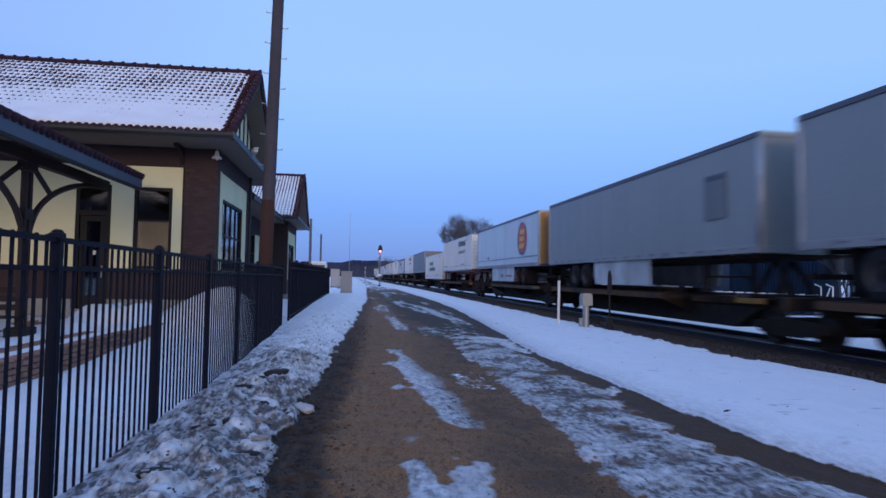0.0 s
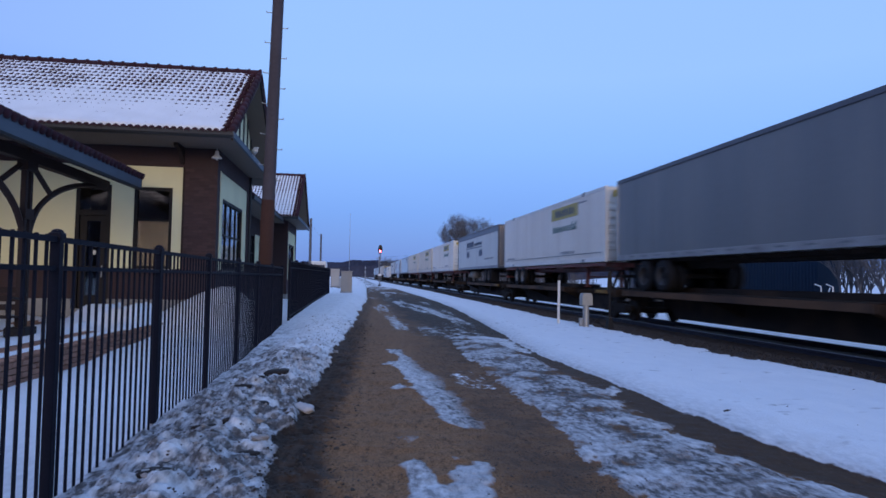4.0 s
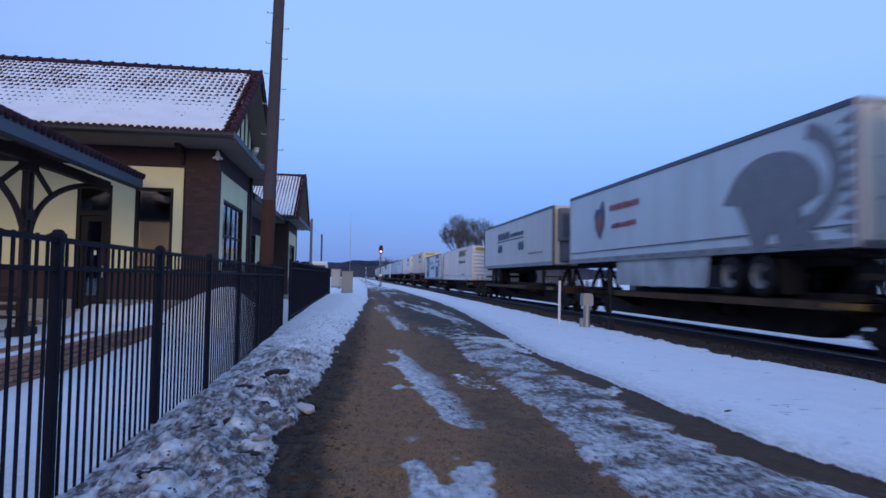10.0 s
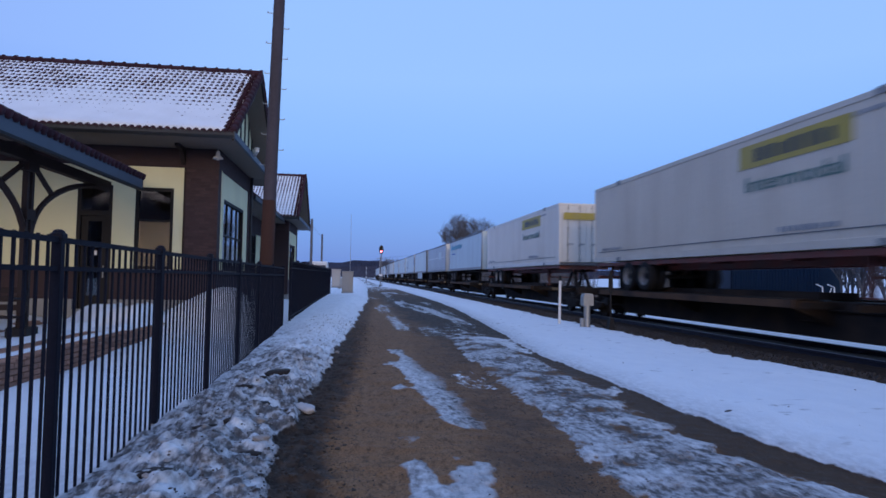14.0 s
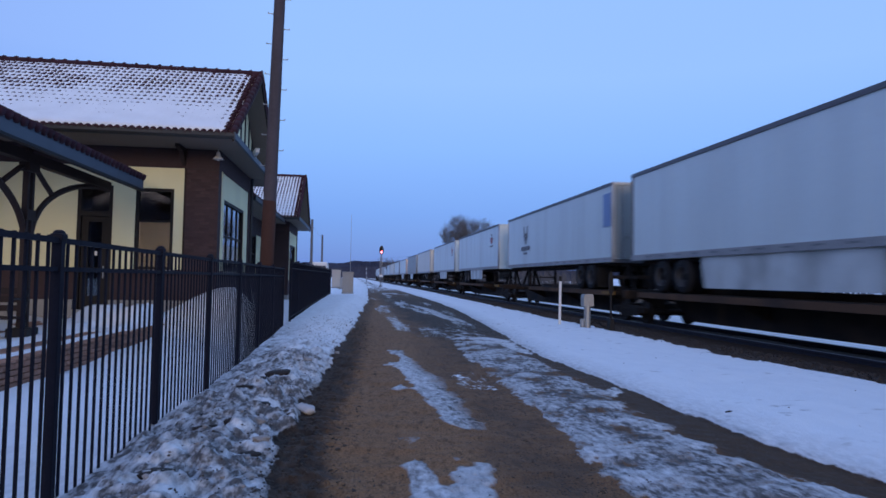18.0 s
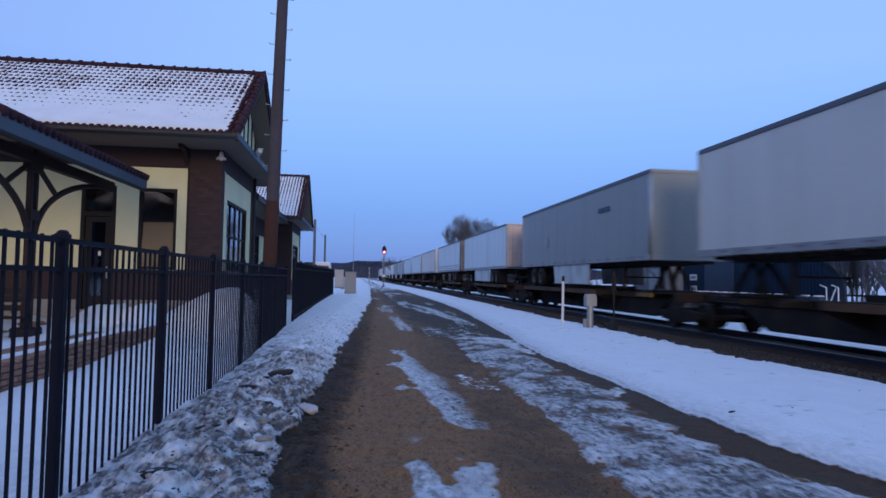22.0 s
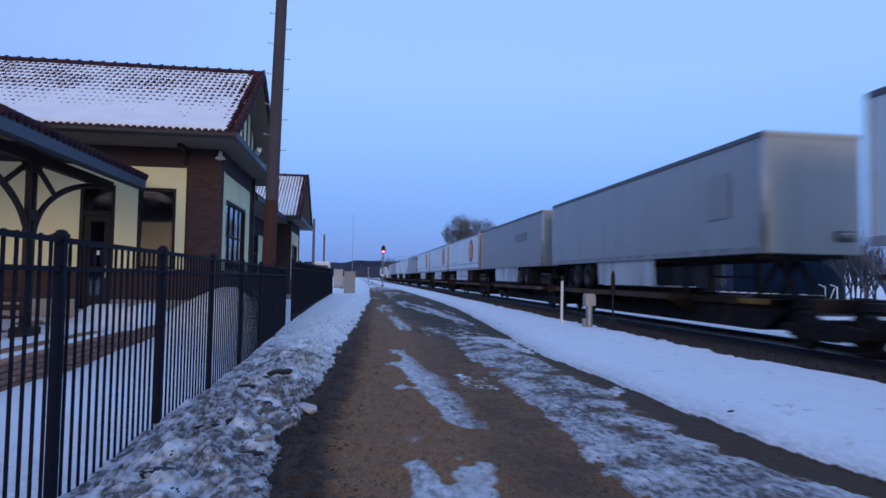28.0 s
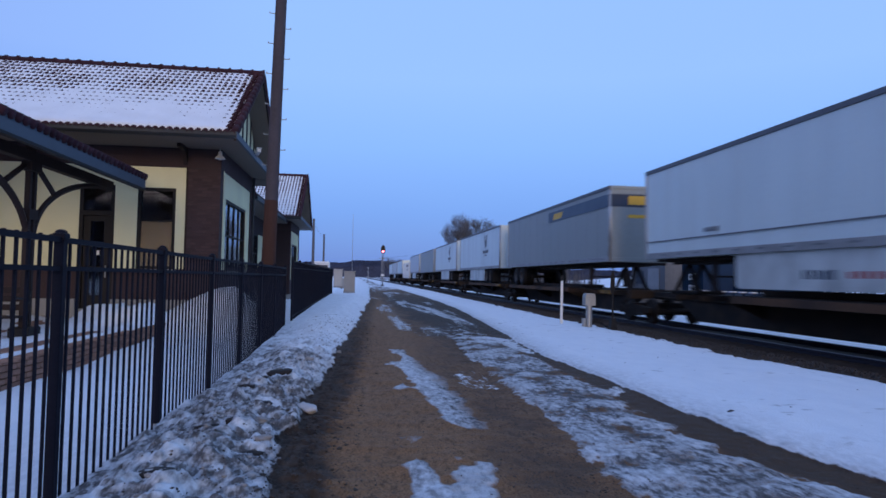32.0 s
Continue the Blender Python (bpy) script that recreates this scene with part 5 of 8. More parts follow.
# the low white box with two dark panels
z = LOW_B
c = thing("container", "white container with dark navy panels and cyan lettering", "container", "containers on the freight train")
box_body(c, LOW_B, LOW_T, M["van_white"], M["rail_alu"], M["rail_alu"], "smooth", "reefer", M["van_white"])
MOVERS.append((c, at(15)))
decal(c, "dark_panel", M["navy"], z, 11.35, 14.0, 0.25, 2.74, "dark navy panel")
decal(c, "dark_panel", M["navy"], z, 2.32, 4.81, 0.25, 2.74, "dark navy panel")
disc(c, "seal", M["white"], z, 12.7, 1.95, 0.36, 0.008, "white round seal")
bars(c, "lettering", M["white"], z, 13.5, 11.9, 1.30, 1.46, 5, x_add=0.008)
bars(c, "lettering", M["white"], z, 13.3, 12.0, 1.06, 1.19, 5, x_add=0.008)
bars(c, "lettering", M["yellow"], z, 13.3, 12.0, 0.70, 0.75, 6, x_add=0.008)
bars(c, "lettering", M["white"], z, 4.5, 2.65, 1.50, 1.98, 7, x_add=0.008)
o = decal(c, "emblem", M["white"], z, 2.9, 4.3, 2.14, 2.42, "white emblem", 0.25)
o.location.x = -0.008
bars(c, "lettering", M["yellow"], z, 4.3, 2.8, 0.98, 1.04, 7, x_add=0.008)
letters(c, "DELIVERING", M["cyan"], z, 10.75, 1.80, 0.50, "cyan capitals", 3.7)
letters(c, "THE FUTURE", M["ink"], z, 9.3, 1.18, 0.56, "dark capitals")
bars(c, "lettering", M["ink_grey"], z, 1.8, 1.0, 1.92, 2.08, 4)
bars(c, "lettering", M["ink_grey"], z, 1.8, 0.95, 1.52, 1.68, 5)
add_saddles(CARS_AT[15])
hunt_box(at(16), "box_tan", label=JB)
hunt_box(at(17), "box_white", True, "f", "doors", label="white container with yellow panel on its doors")
t = trailer(at(18), "van_pale", "f", "nose", None, label="pale trailer with light blue lettering")
bars(t, "lettering", M["cyan"], Z, 15.2, 9.0, 2.0, 2.40, 10, "light blue lettering")
bars(t, "lettering", M["blue"], Z, 14.8, 12.6, 1.55, 1.66, 6)
t = trailer(at(19), "van_silver", "f", "nose", None, label="silver-grey trailer with two thin white stripes")
decal(t, "stripe", M["white"], Z, 0.9, 15.0, 1.52, 1.60, "thin white stripe")
decal(t, "patch", M["van_white"], Z, 3.2, 5.3, 1.32, 2.15, "white repaired patch")
decal(t, "stripe", M["ink_pale"], Z, 0.4, 15.8, 0.36, 0.40)
trailer(at(20), "van_white", "f", "doors", "skirt", rail="rail_dark", door="van_grey", top=5.15, label=WHITE_V)
t = trailer(at(21), "van_white", "n", "doors", None, back=2.85, door="van_grey", top=5.15, label="white trailer with dark forked emblem and blue end panel")
antler_emblem(t, Z - 0.24, 12.05)
decal(t, "end_panel", M["panel_blue"], Z, 0.14, 0.85, 1.35, 2.62, "dull blue panel by the doors")
for k in (22, 23):
    t = trailer(at(k), "van_white", "f", "nose", "skirt", top=5.15, back=4.35 if k == 22 else 3.8, arch=1.45, drop=0.72, label="white trailer with small red and yellow emblem")
    ey = 2.1 if k == 22 else 1.55
    disc(t, "emblem", M["red"], Z, ey, 2.00, 0.24, 0, "small red emblem", 0.30)
    decal(t, "emblem_bar", M["ink_grey"], Z, ey - 0.36, ey + 0.36, 2.06, 2.20)
    decal(t, "emblem_top", M["ink_grey"], Z, ey - 0.16, ey + 0.16, 2.33, 2.46)
    bars(t, "lettering", M["ink_grey"], Z, ey + 0.5, ey - 0.5, 1.56, 1.66, 9)
trailer(at(24), "van_cream", "n", "doors", None, door="van_cream", top=5.15, label="cream-white trailer with closed rear doors")
t = trailer(at(25), "van_grey", "f", "nose", "skirt", top=5.15, back=3.05, arch=2.75, label=GREY)
bars(t, "lettering", M["navy"], Z, 4.5, 3.3, 1.95, 2.16, 6)
disc(t, "patch", M["ink_pale"], Z, 11.4, 1.15, 0.30, 0, "pale scuffed patch")
trailer(at(26), "van_white", "n", "doors", "skirt", door="steel_bright", label="white trailer with bright steel rear doors")
t = trailer(at(27), "van_white", "n", "doors", None, back=3.25, rail="rail_dark", door="door_brown", label="white trailer with dark rear doors and two dark lines")
decal(t, "rule", M["ink_grey"], Z, 0.2, TL - 0.2, 0.55, 0.60)
decal(t, "rule", M["ink_grey"], Z, 0.2, TL - 0.2, 0.34, 0.37)
trailer(at(28), "van_cream", "f", "nose", None, label="cream-white trailer with a sheet metal front wall")
trailer(at(29), "van_pale", "f", "doors", None, door="door_brown", label="pale trailer with brown rear doors")
trailer(at(30), "van_pale", "f", "nose", None, label="plain pale blue-white dry van trailer")
t = trailer(at(31), "van_worn", "f", "nose", "skirt", back=4.1, label="worn silver-grey trailer with a darker repainted patch")
for u0, u1, v0, v1 in ((-0.42, 0.30, 2.50, 2.60), (-0.28, 0.16, 2.34, 2.42)):
    o = part("lettering", bm_of(box, u0, u1, -0.022, -0.013, v0, v1), M["ink_pale"], t, "faded marks on the front wall")
    o.location.z = Z
decal(t, "patch", M["van_grey"], Z, 1.35, 2.35, 0.95, 2.15, "darker repainted patch")
t = trailer(at(32), "van_grey", "n", "nose", "skirt", label=GREY)
decal(t, "patch", M["van_dark"], Z, 3.0, 5.6, 1.5, 1.95, "darker repainted patch")
for k in (33, 34, 35):
    t = trailer(at(k), "van_white", "n", "doors", "skirt", door="orange", rims="rim_red", label="white trailer with orange rear doors and round red emblem")
    arrow_emblem(t, Z, 3.25)
    decal(t, "rule", M["ink_grey"], Z, 0.2, TL - 0.2, 0.52, 0.56)
t = trailer(at(36), "van_grey", "f", "nose", None, label="grey trailer with dark and yellow band at its top")
decal(t, "band", M["navy"], Z, 0.06, 7.6, 2.10, 2.58, "dark band below the roof")
decal(t, "band_mark", M["amber"], Z, 5.6, 6.9, 2.18, 2.46, "amber mark in the band", 0.2).location.x = -0.006
o = part("end_band", bm_of(box, -1.22, 1.22, -0.024, -0.013, 2.10, 2.58), M["navy"], t, "dark band across the front wall")
o.location.z = Z
for u0, u1, v0, v1 in ((-0.55, 0.35, 2.18, 2.52), (-0.55, 0.35, 1.68, 1.80)):
    o = part("end_mark", bm_of(box, u0, u1, -0.032, -0.0245 if v0 > 2 else -0.013, v0, v1), M["amber"], t, "amber mark on the front wall")
    o.location.z = Z
for k in (37, 38):
    t = trailer(at(k), "van_white", "n", "nose", "skirt", label="white trailer with dark forked emblem")
    antler_emblem(t, Z, 4.6)
trailer(at(39), "van_grey", "f", "nose", None, label=GREY)
trailer(at(40), "van_silver", "f", "nose", "skirt", label=GREY)
hunt_box(at(41), "box_white", False, "f", "ribbed", False, "white ribbed container on a low car")
trailer(at(42), "van_pale", "f", "nose", None, label="plain pale blue-white dry van trailer")
trailer(at(43), "van_silver", "f", "nose", "skirt", label=GREY)
trailer(at(44), "van_pale", "f", "nose", None, label="plain pale blue-white dry van trailer")


# ---------------------------------------------------------------- black metal fence
def fence_run(name, x0, y0, x1, y1, panels, z_top, z_base, label, rail_low=None):
    th = thing(name, label, "fence")
    for i in range(panels + 1):
        k = i / panels
        x, y = x0 + (x1 - x0) * k, y0 + (y1 - y0) * k
        zt, zb = z_top[0] + (z_top[1] - z_top[0]) * k, z_base[0] + (z_base[1] - z_base[0]) * k
        h = round(zt - zb, 2)
        p = shared(("fence_post", h), "post", lambda bm: box(bm, -0.027, 0.027, -0.027, 0.027, -0.25, h - 0.04, 0.005), M["fence"], th, pose(x, y, zb))

        def cap(bm):
            box(bm, -0.034, 0.034, -0.034, 0.034, h - 0.055, h - 0.018, 0.006)
            lathe(bm, [(0.033, h - 0.018), (0.029, h - 0.006), (0.016, h + 0.002), (0.0, h + 0.004)], "z", 10)
        shared(("fence_cap", h), "cap", cap, M["fence"], p)
        if i == panels:
            break
        k2 = (i + 1) / panels
        xa, ya = x0 + (x1 - x0) * k2, y0 + (y1 - y0) * k2
        zt2, zb2 = z_top[0] + (z_top[1] - z_top[0]) * k2, z_base[0] + (z_base[1] - z_base[0]) * k2
        for lo, thick in ((0.045, 0.030), (0.205, 0.026)) + (((rail_low, 0.028),) if rail_low else ()):
            bm = bmesh.new()
            za, zc = (zt - lo, zt2 - lo) if lo < 1 else (zb + lo - 1, zb2 + lo - 1)
            v = [bm.verts.new(c) for dx in (-0.017, 0.017) for c in ((x + dx, y, za), (x + dx, y, za - thick), (xa + dx, ya, zc - thick), (xa + dx, ya, zc))]
            for q in ((0, 1, 2, 3), (7, 6, 5, 4), (0, 4, 5, 1), (1, 5, 6, 2), (2, 6, 7, 3), (3, 7, 4, 0)):
                bm.faces.new([v[j] for j in q])
            part("rail", bm, M["fence"], th)
        n = 16
        for j in range(1, n):
            w = j / n
            z0 = zb + (zb2 - zb) * w
            hp = round(zt - zb - 0.05, 2)
            shared(("picket", hp), "picket", lambda bm: box(bm, -0.0072, 0.0072, -0.0072, 0.0072, -0.12, hp), M["fence"], th, pose(x + (xa - x) * w, y + (ya - y) * w, z0))
    return th


fence_run("fence", -1.62, 0.06, -1.62, 14.65, 8, (1.51, 1.49), (-0.02, 0.06), "black metal picket fence in snow beside the road")
fence_run("fence", -1.55, 15.6, -1.45, 37.5, 12, (1.67, 1.73), (0.17, 0.24), "black metal picket fence past the gap, deep in snow", 1.12)


# ---------------------------------------------------------------- the station
BX, BY, BD = -3.17, 15.0, 4.4            # track-side wall, road-side wall, depth of a gabled block
Z_STONE, Z_WAIN, Z_FRIEZE, Z_SOFFIT = 0.67, 1.36, 3.70, 4.15
OVER, RAKE = 1.36, 0.58                  # overhang of eaves and gables
station = thing("station_building", "brick and cream stucco railway station with snowy tiled roofs", "building")


def cut_wall(along, face, thick, spans, zs, holes, rule, parent):
    """A wall in cells round its openings. along: 'x' or 'y'; face and thick: the wall's outer plane and depth; rule gives a material name for each cell."""
    us = sorted(set(spans) | {h[0] for h in holes} | {h[1] for h in holes})
    vs = sorted(set(zs) | {h[2] for h in holes} | {h[3] for h in holes})
    lots, cells = {}, []
    for u0, u1 in zip(us, us[1:]):
        for v0, v1 in zip(vs, vs[1:]):
            cu, cv = (u0 + u1) / 2, (v0 + v1) / 2
            if any(h[0] < cu < h[1] and h[2] < cv < h[3] for h in holes):
                continue
            name = rule(cu, cv)
            if name == "stucco":
                cells.append((u0, u1, v0, v1))
                continue
            bm = lots.setdefault(name, bmesh.new())
            back = -0.05 if name == "stone" else 0.0
            if along == "x":
                box(bm, u0, u1, face + back, face + thick, v0, v1)
            else:
                box(bm, face - thick, face - back, u0, u1, v0, v1)
    # stucco fields that touch make one panel, fields apart are panels of their own
    while cells:
        panel, bm = [cells.pop()], bmesh.new()
        for a in panel:
            for b in [c for c in cells if c[0] <= a[1] and c[1] >= a[0] and c[2] <= a[3] and c[3] >= a[2]]:
                cells.remove(b)
                panel.append(b)
        for u0, u1, v0, v1 in panel:
            if along == "x":
                box(bm, u0, u1, face + 0.02, face + thick, v0, v1)
            else:
                box(bm, face - thick, face - 0.02, u0, u1, v0, v1)
        bmesh.ops.remove_doubles(bm, verts=bm.verts, dist=1e-4)
        part("stucco_panel", bm, M["stucco"], parent, "cream stucco panel")
    return {k: part({"stone": "stone_plinth"}.get(k, "brick_wall"), bm, M["mortar" if k == "mortar" else k], parent, {"stone": "grey stone plinth"}.get(k, "dark red brickwork")) for k, bm in lots.items()}


def brick_field(along, face, u0, u1, z0, z1, parent, singles, off=0.0):
    """Running-bond bricks 6 mm proud of the wall; the nearest as pieces of their own, the rest joined."""
    L, H, J = 0.205, 0.058, 0.012
    rest = bmesh.new()
    row, z = 0, z0
    while z + H < z1 + 0.01:
        u = u0 - (0.5 * (L + J) if row % 2 else 0)
        while u < u1 - 0.01:
            a, b = max(u, u0), min(u + L, u1)
            if b - a > 0.04:
                ln = round(b - a, 3)
                if singles:
                    if along == "x":
                        shared(("brick", along, ln), "brick", lambda bm: box(bm, 0, ln, -0.008, 0.01, 0, H), M["brick"], parent, pose(a, face, z))
                    else:
                        shared(("brick", along, ln), "brick", lambda bm: box(bm, -0.01, 0.008, 0, ln, 0, H), M["brick"], parent, pose(face, a, z))
                else:
                    if along == "x":
                        box(rest, a, b, face - 0.008, face + 0.01, z, z + H)
                    else:
                        box(rest, face - 0.01, face + 0.008, a, b, z, z + H)
            u += L + J
        row += 1
        z += H + J
    if singles:
        rest.free()
    else:
        o = part("brickwork", rest, M["brick"], parent, "dark red brick courses")
        o["kind"] = "stuff"


def window(name, along, face, u0, u1, z0, z1, parent, cols, rows, sill=True, board_to=None, inset=0.10):
    """A framed window in its opening: frame, panes with bars, sill and a dark room behind."""
    w = new(name)
    w.parent = parent

    def bx(bm, a0, a1, d0, d1, b0, b1, bev=0.0):
        if along == "x":
            box(bm, a0, a1, face + d0, face + d1, b0, b1, bev)
        else:
            box(bm, face - d1, face - d0, a0, a1, b0, b1, bev)
    bm = bmesh.new()
    f = 0.07
    bx(bm, u0, u0 + f, inset - 0.06, inset + 0.05, z0, z1)
    bx(bm, u1 - f, u1, inset - 0.06, inset + 0.05, z0, z1)
    bx(bm, u0 + f, u1 - f, inset - 0.06, inset + 0.05, z1 - f, z1)
    bx(bm, u0 + f, u1 - f, inset - 0.06, inset + 0.05, z0, z0 + f)
    part("window_frame", bm, M["trim_dark"], w, "dark brown window frame")
    cw = (u1 - u0 - 2 * f) / cols
    zs = [z0 + f, board_to, z1 - f] if board_to else [z0 + f + (z1 - z0 - 2 * f) * j / rows for j in range(rows + 1)]
    for i in range(1, cols):
        bm = bmesh.new()
        bx(bm, u0 + f + i * cw - 0.018, u0 + f + i * cw + 0.018, inset - 0.03, inset + 0.03, z0 + f, z1 - f)
        part("glazing_bar", bm, M["trim_dark"], w)
    for j in range(1, rows):
        bm = bmesh.new()
        bx(bm, u0 + f, u1 - f, inset - 0.028, inset + 0.028, zs[j] - 0.022, zs[j] + 0.022)
        part("glazing_bar", bm, M["trim_dark"], w)
    for i in range(cols):
        for j in range(rows):
            bm = bmesh.new()
            bx(bm, u0 + f + i * cw, u0 + f + (i + 1) * cw, inset - 0.004, inset + 0.004, zs[j], zs[j + 1])
            o = part("pane", bm, M["glass"], w)
            o.visible_shadow = False
    if sill:
        bm = bmesh.new()
        bx(bm, u0 - 0.05, u1 + 0.05, -0.07, inset - 0.06, z0 - 0.07, z0 - 0.002, 0.01)
        part("sill", bm, M["stone"], w, "grey stone sill")
    if board_to:
        bm = bmesh.new()
        bx(bm, u0 + f, u1 - f, inset + 0.012, inset + 0.03, z0 + f, board_to)
        part("blind", bm, M["board"], w, "tan roller blind in the lower half")
    return w


def tile_build(bm, r=0.062, length=0.36):
    """One barrel tile, its lower lip at y = 0, running up the slope along +y."""
    seg = 6
    rings = []
    for yy, rr, lift in ((0.0, r + 0.006, 0.034), (length, r - 0.006, 0.0)):
        rings.append([bm.verts.new((-rr * math.cos(math.pi * i / seg), yy, lift + rr * math.sin(math.pi * i / seg))) for i in range(seg + 1)])
    inner = [bm.verts.new((-(r - 0.012) * math.cos(math.pi * i / seg), 0.0, 0.034 + (r - 0.012) * math.sin(math.pi * i / seg))) for i in range(seg + 1)]
    for i in range(seg):
        bm.faces.new((rings[0][i], rings[0][i + 1], rings[1][i + 1], rings[1][i]))
        bm.faces.new((inner[i], inner[i + 1], rings[0][i + 1], rings[0][i]))


def slope_frame(eave, ridge, x0):
    """Pose whose y runs up the slope from the eave to the ridge, x along the eave."""
    (ya, za), (yb, zb) = eave, ridge
    up = Vector((0, yb - ya, zb - za))
    length = up.length
    up.normalize()
    across = Vector((1, 0, 0)) if yb > ya else Vector((-1, 0, 0))
    nrm = across.cross(up)
    m = Matrix((across, up, nrm)).transposed().to_4x4()
    m.translation = (x0, ya, za)
    return m, length


def tiled_slope(parent, eave, ridge, xa, xb, pieces, snow_seed, name="roof_slope", snow_low=0.106, snow_high=0.078, finish="tile", ripple=0.004):
    """Boards, barrel tiles (pieces: how many columns from the xb end are objects) and the snow that lies between them."""
    m, length = slope_frame(eave, ridge, 0.0)
    sgn = 1 if ridge[0] > eave[0] else -1
    span = xb - xa
    base = part(name, bm_of(box, min(sgn * xa, sgn * xb), max(sgn * xa, sgn * xb), 0, length, -0.10, 0.0), M["tile"], parent, "red clay barrel-tiled roof slope with snow")
    base.matrix_basis = m
    W_, E_ = 0.142, 0.25
    cols, rows = int(span / W_), int(length / E_)
    rest = bmesh.new()
    proto = bmesh.new()
    tile_build(proto)
    pv = [v.co.copy() for v in proto.verts]
    pf = [[v.index for v in f.verts] for f in proto.faces] if not proto.verts.index_update() else []
    proto.free()
    verts, faces = [], []
    rnd = random.Random(snow_seed)
    for c in range(cols):
        x = sgn * (xb - 0.08 - c * W_)
        for r in range(rows + 1):
            y = -0.06 + r * E_
            if y + 0.30 > length:
                continue
            if c < pieces:
                shared("roof_tile", "roof_tile", tile_build, M[finish], base, pose(x + rnd.uniform(-0.006, 0.006), y + rnd.uniform(-0.01, 0.01), 0.002), "", True)
            else:
                k = len(verts)
                verts += [(x + p.x, y + p.y, 0.002 + p.z) for p in pv]
                faces += [[k + i for i in f] for f in pf]
    rest.free()
    if faces:
        me = bpy.data.meshes.new("roof_tiles")
        me.from_pydata(verts, [], faces)
        me.materials.append(M[finish])
        me.polygons.foreach_set("use_smooth", np.ones(len(me.polygons), dtype=bool))
        o = new("roof_tiles", me)
        o.parent = base
        o["kind"] = "stuff"
    # snow
    us = np.linspace(xa + 0.02, xb - 0.15, max(8, int(span / 0.036)))
    vs = np.linspace(0.03, length - 0.16, max(8, int(length / 0.06)))
    U, V = np.meshgrid(us, vs, indexing="ij")
    k = V / length
    hgt = snow_low + (snow_high - snow_low) * np.clip((k - 0.12) / 0.50, 0, 1)
    hgt = hgt + ripple * np.cos(2 * np.pi * (xb - 0.08 - U) / W_) + (fbm(U * 1.6, V * 1.6, 3, snow_seed) - 0.5) * 0.018 + (fbm(U * 11, V * 7, 2, snow_seed + 3) - 0.5) * 0.018
    hgt = hgt * np.clip((xb - 0.13 - U) / 0.12 + 0.15, 0.1, 1) - 0.06 * np.clip((U - (xb - 0.45)) / 0.3, 0, 1) * fbm(U * 8, V * 6, 2, 7)
    hgt[:, 0] = 0.0
    if sgn > 0:
        me = grid_mesh("roof_snow", U, V, hgt)
    else:
        me = grid_mesh("roof_snow", -U, V, hgt)
        me.flip_normals()
    me.materials.append(M["snow"])
    o = new("roof_snow", me)
    o.parent = base
    o["label"] = "thin snow between the tiles"
    return base


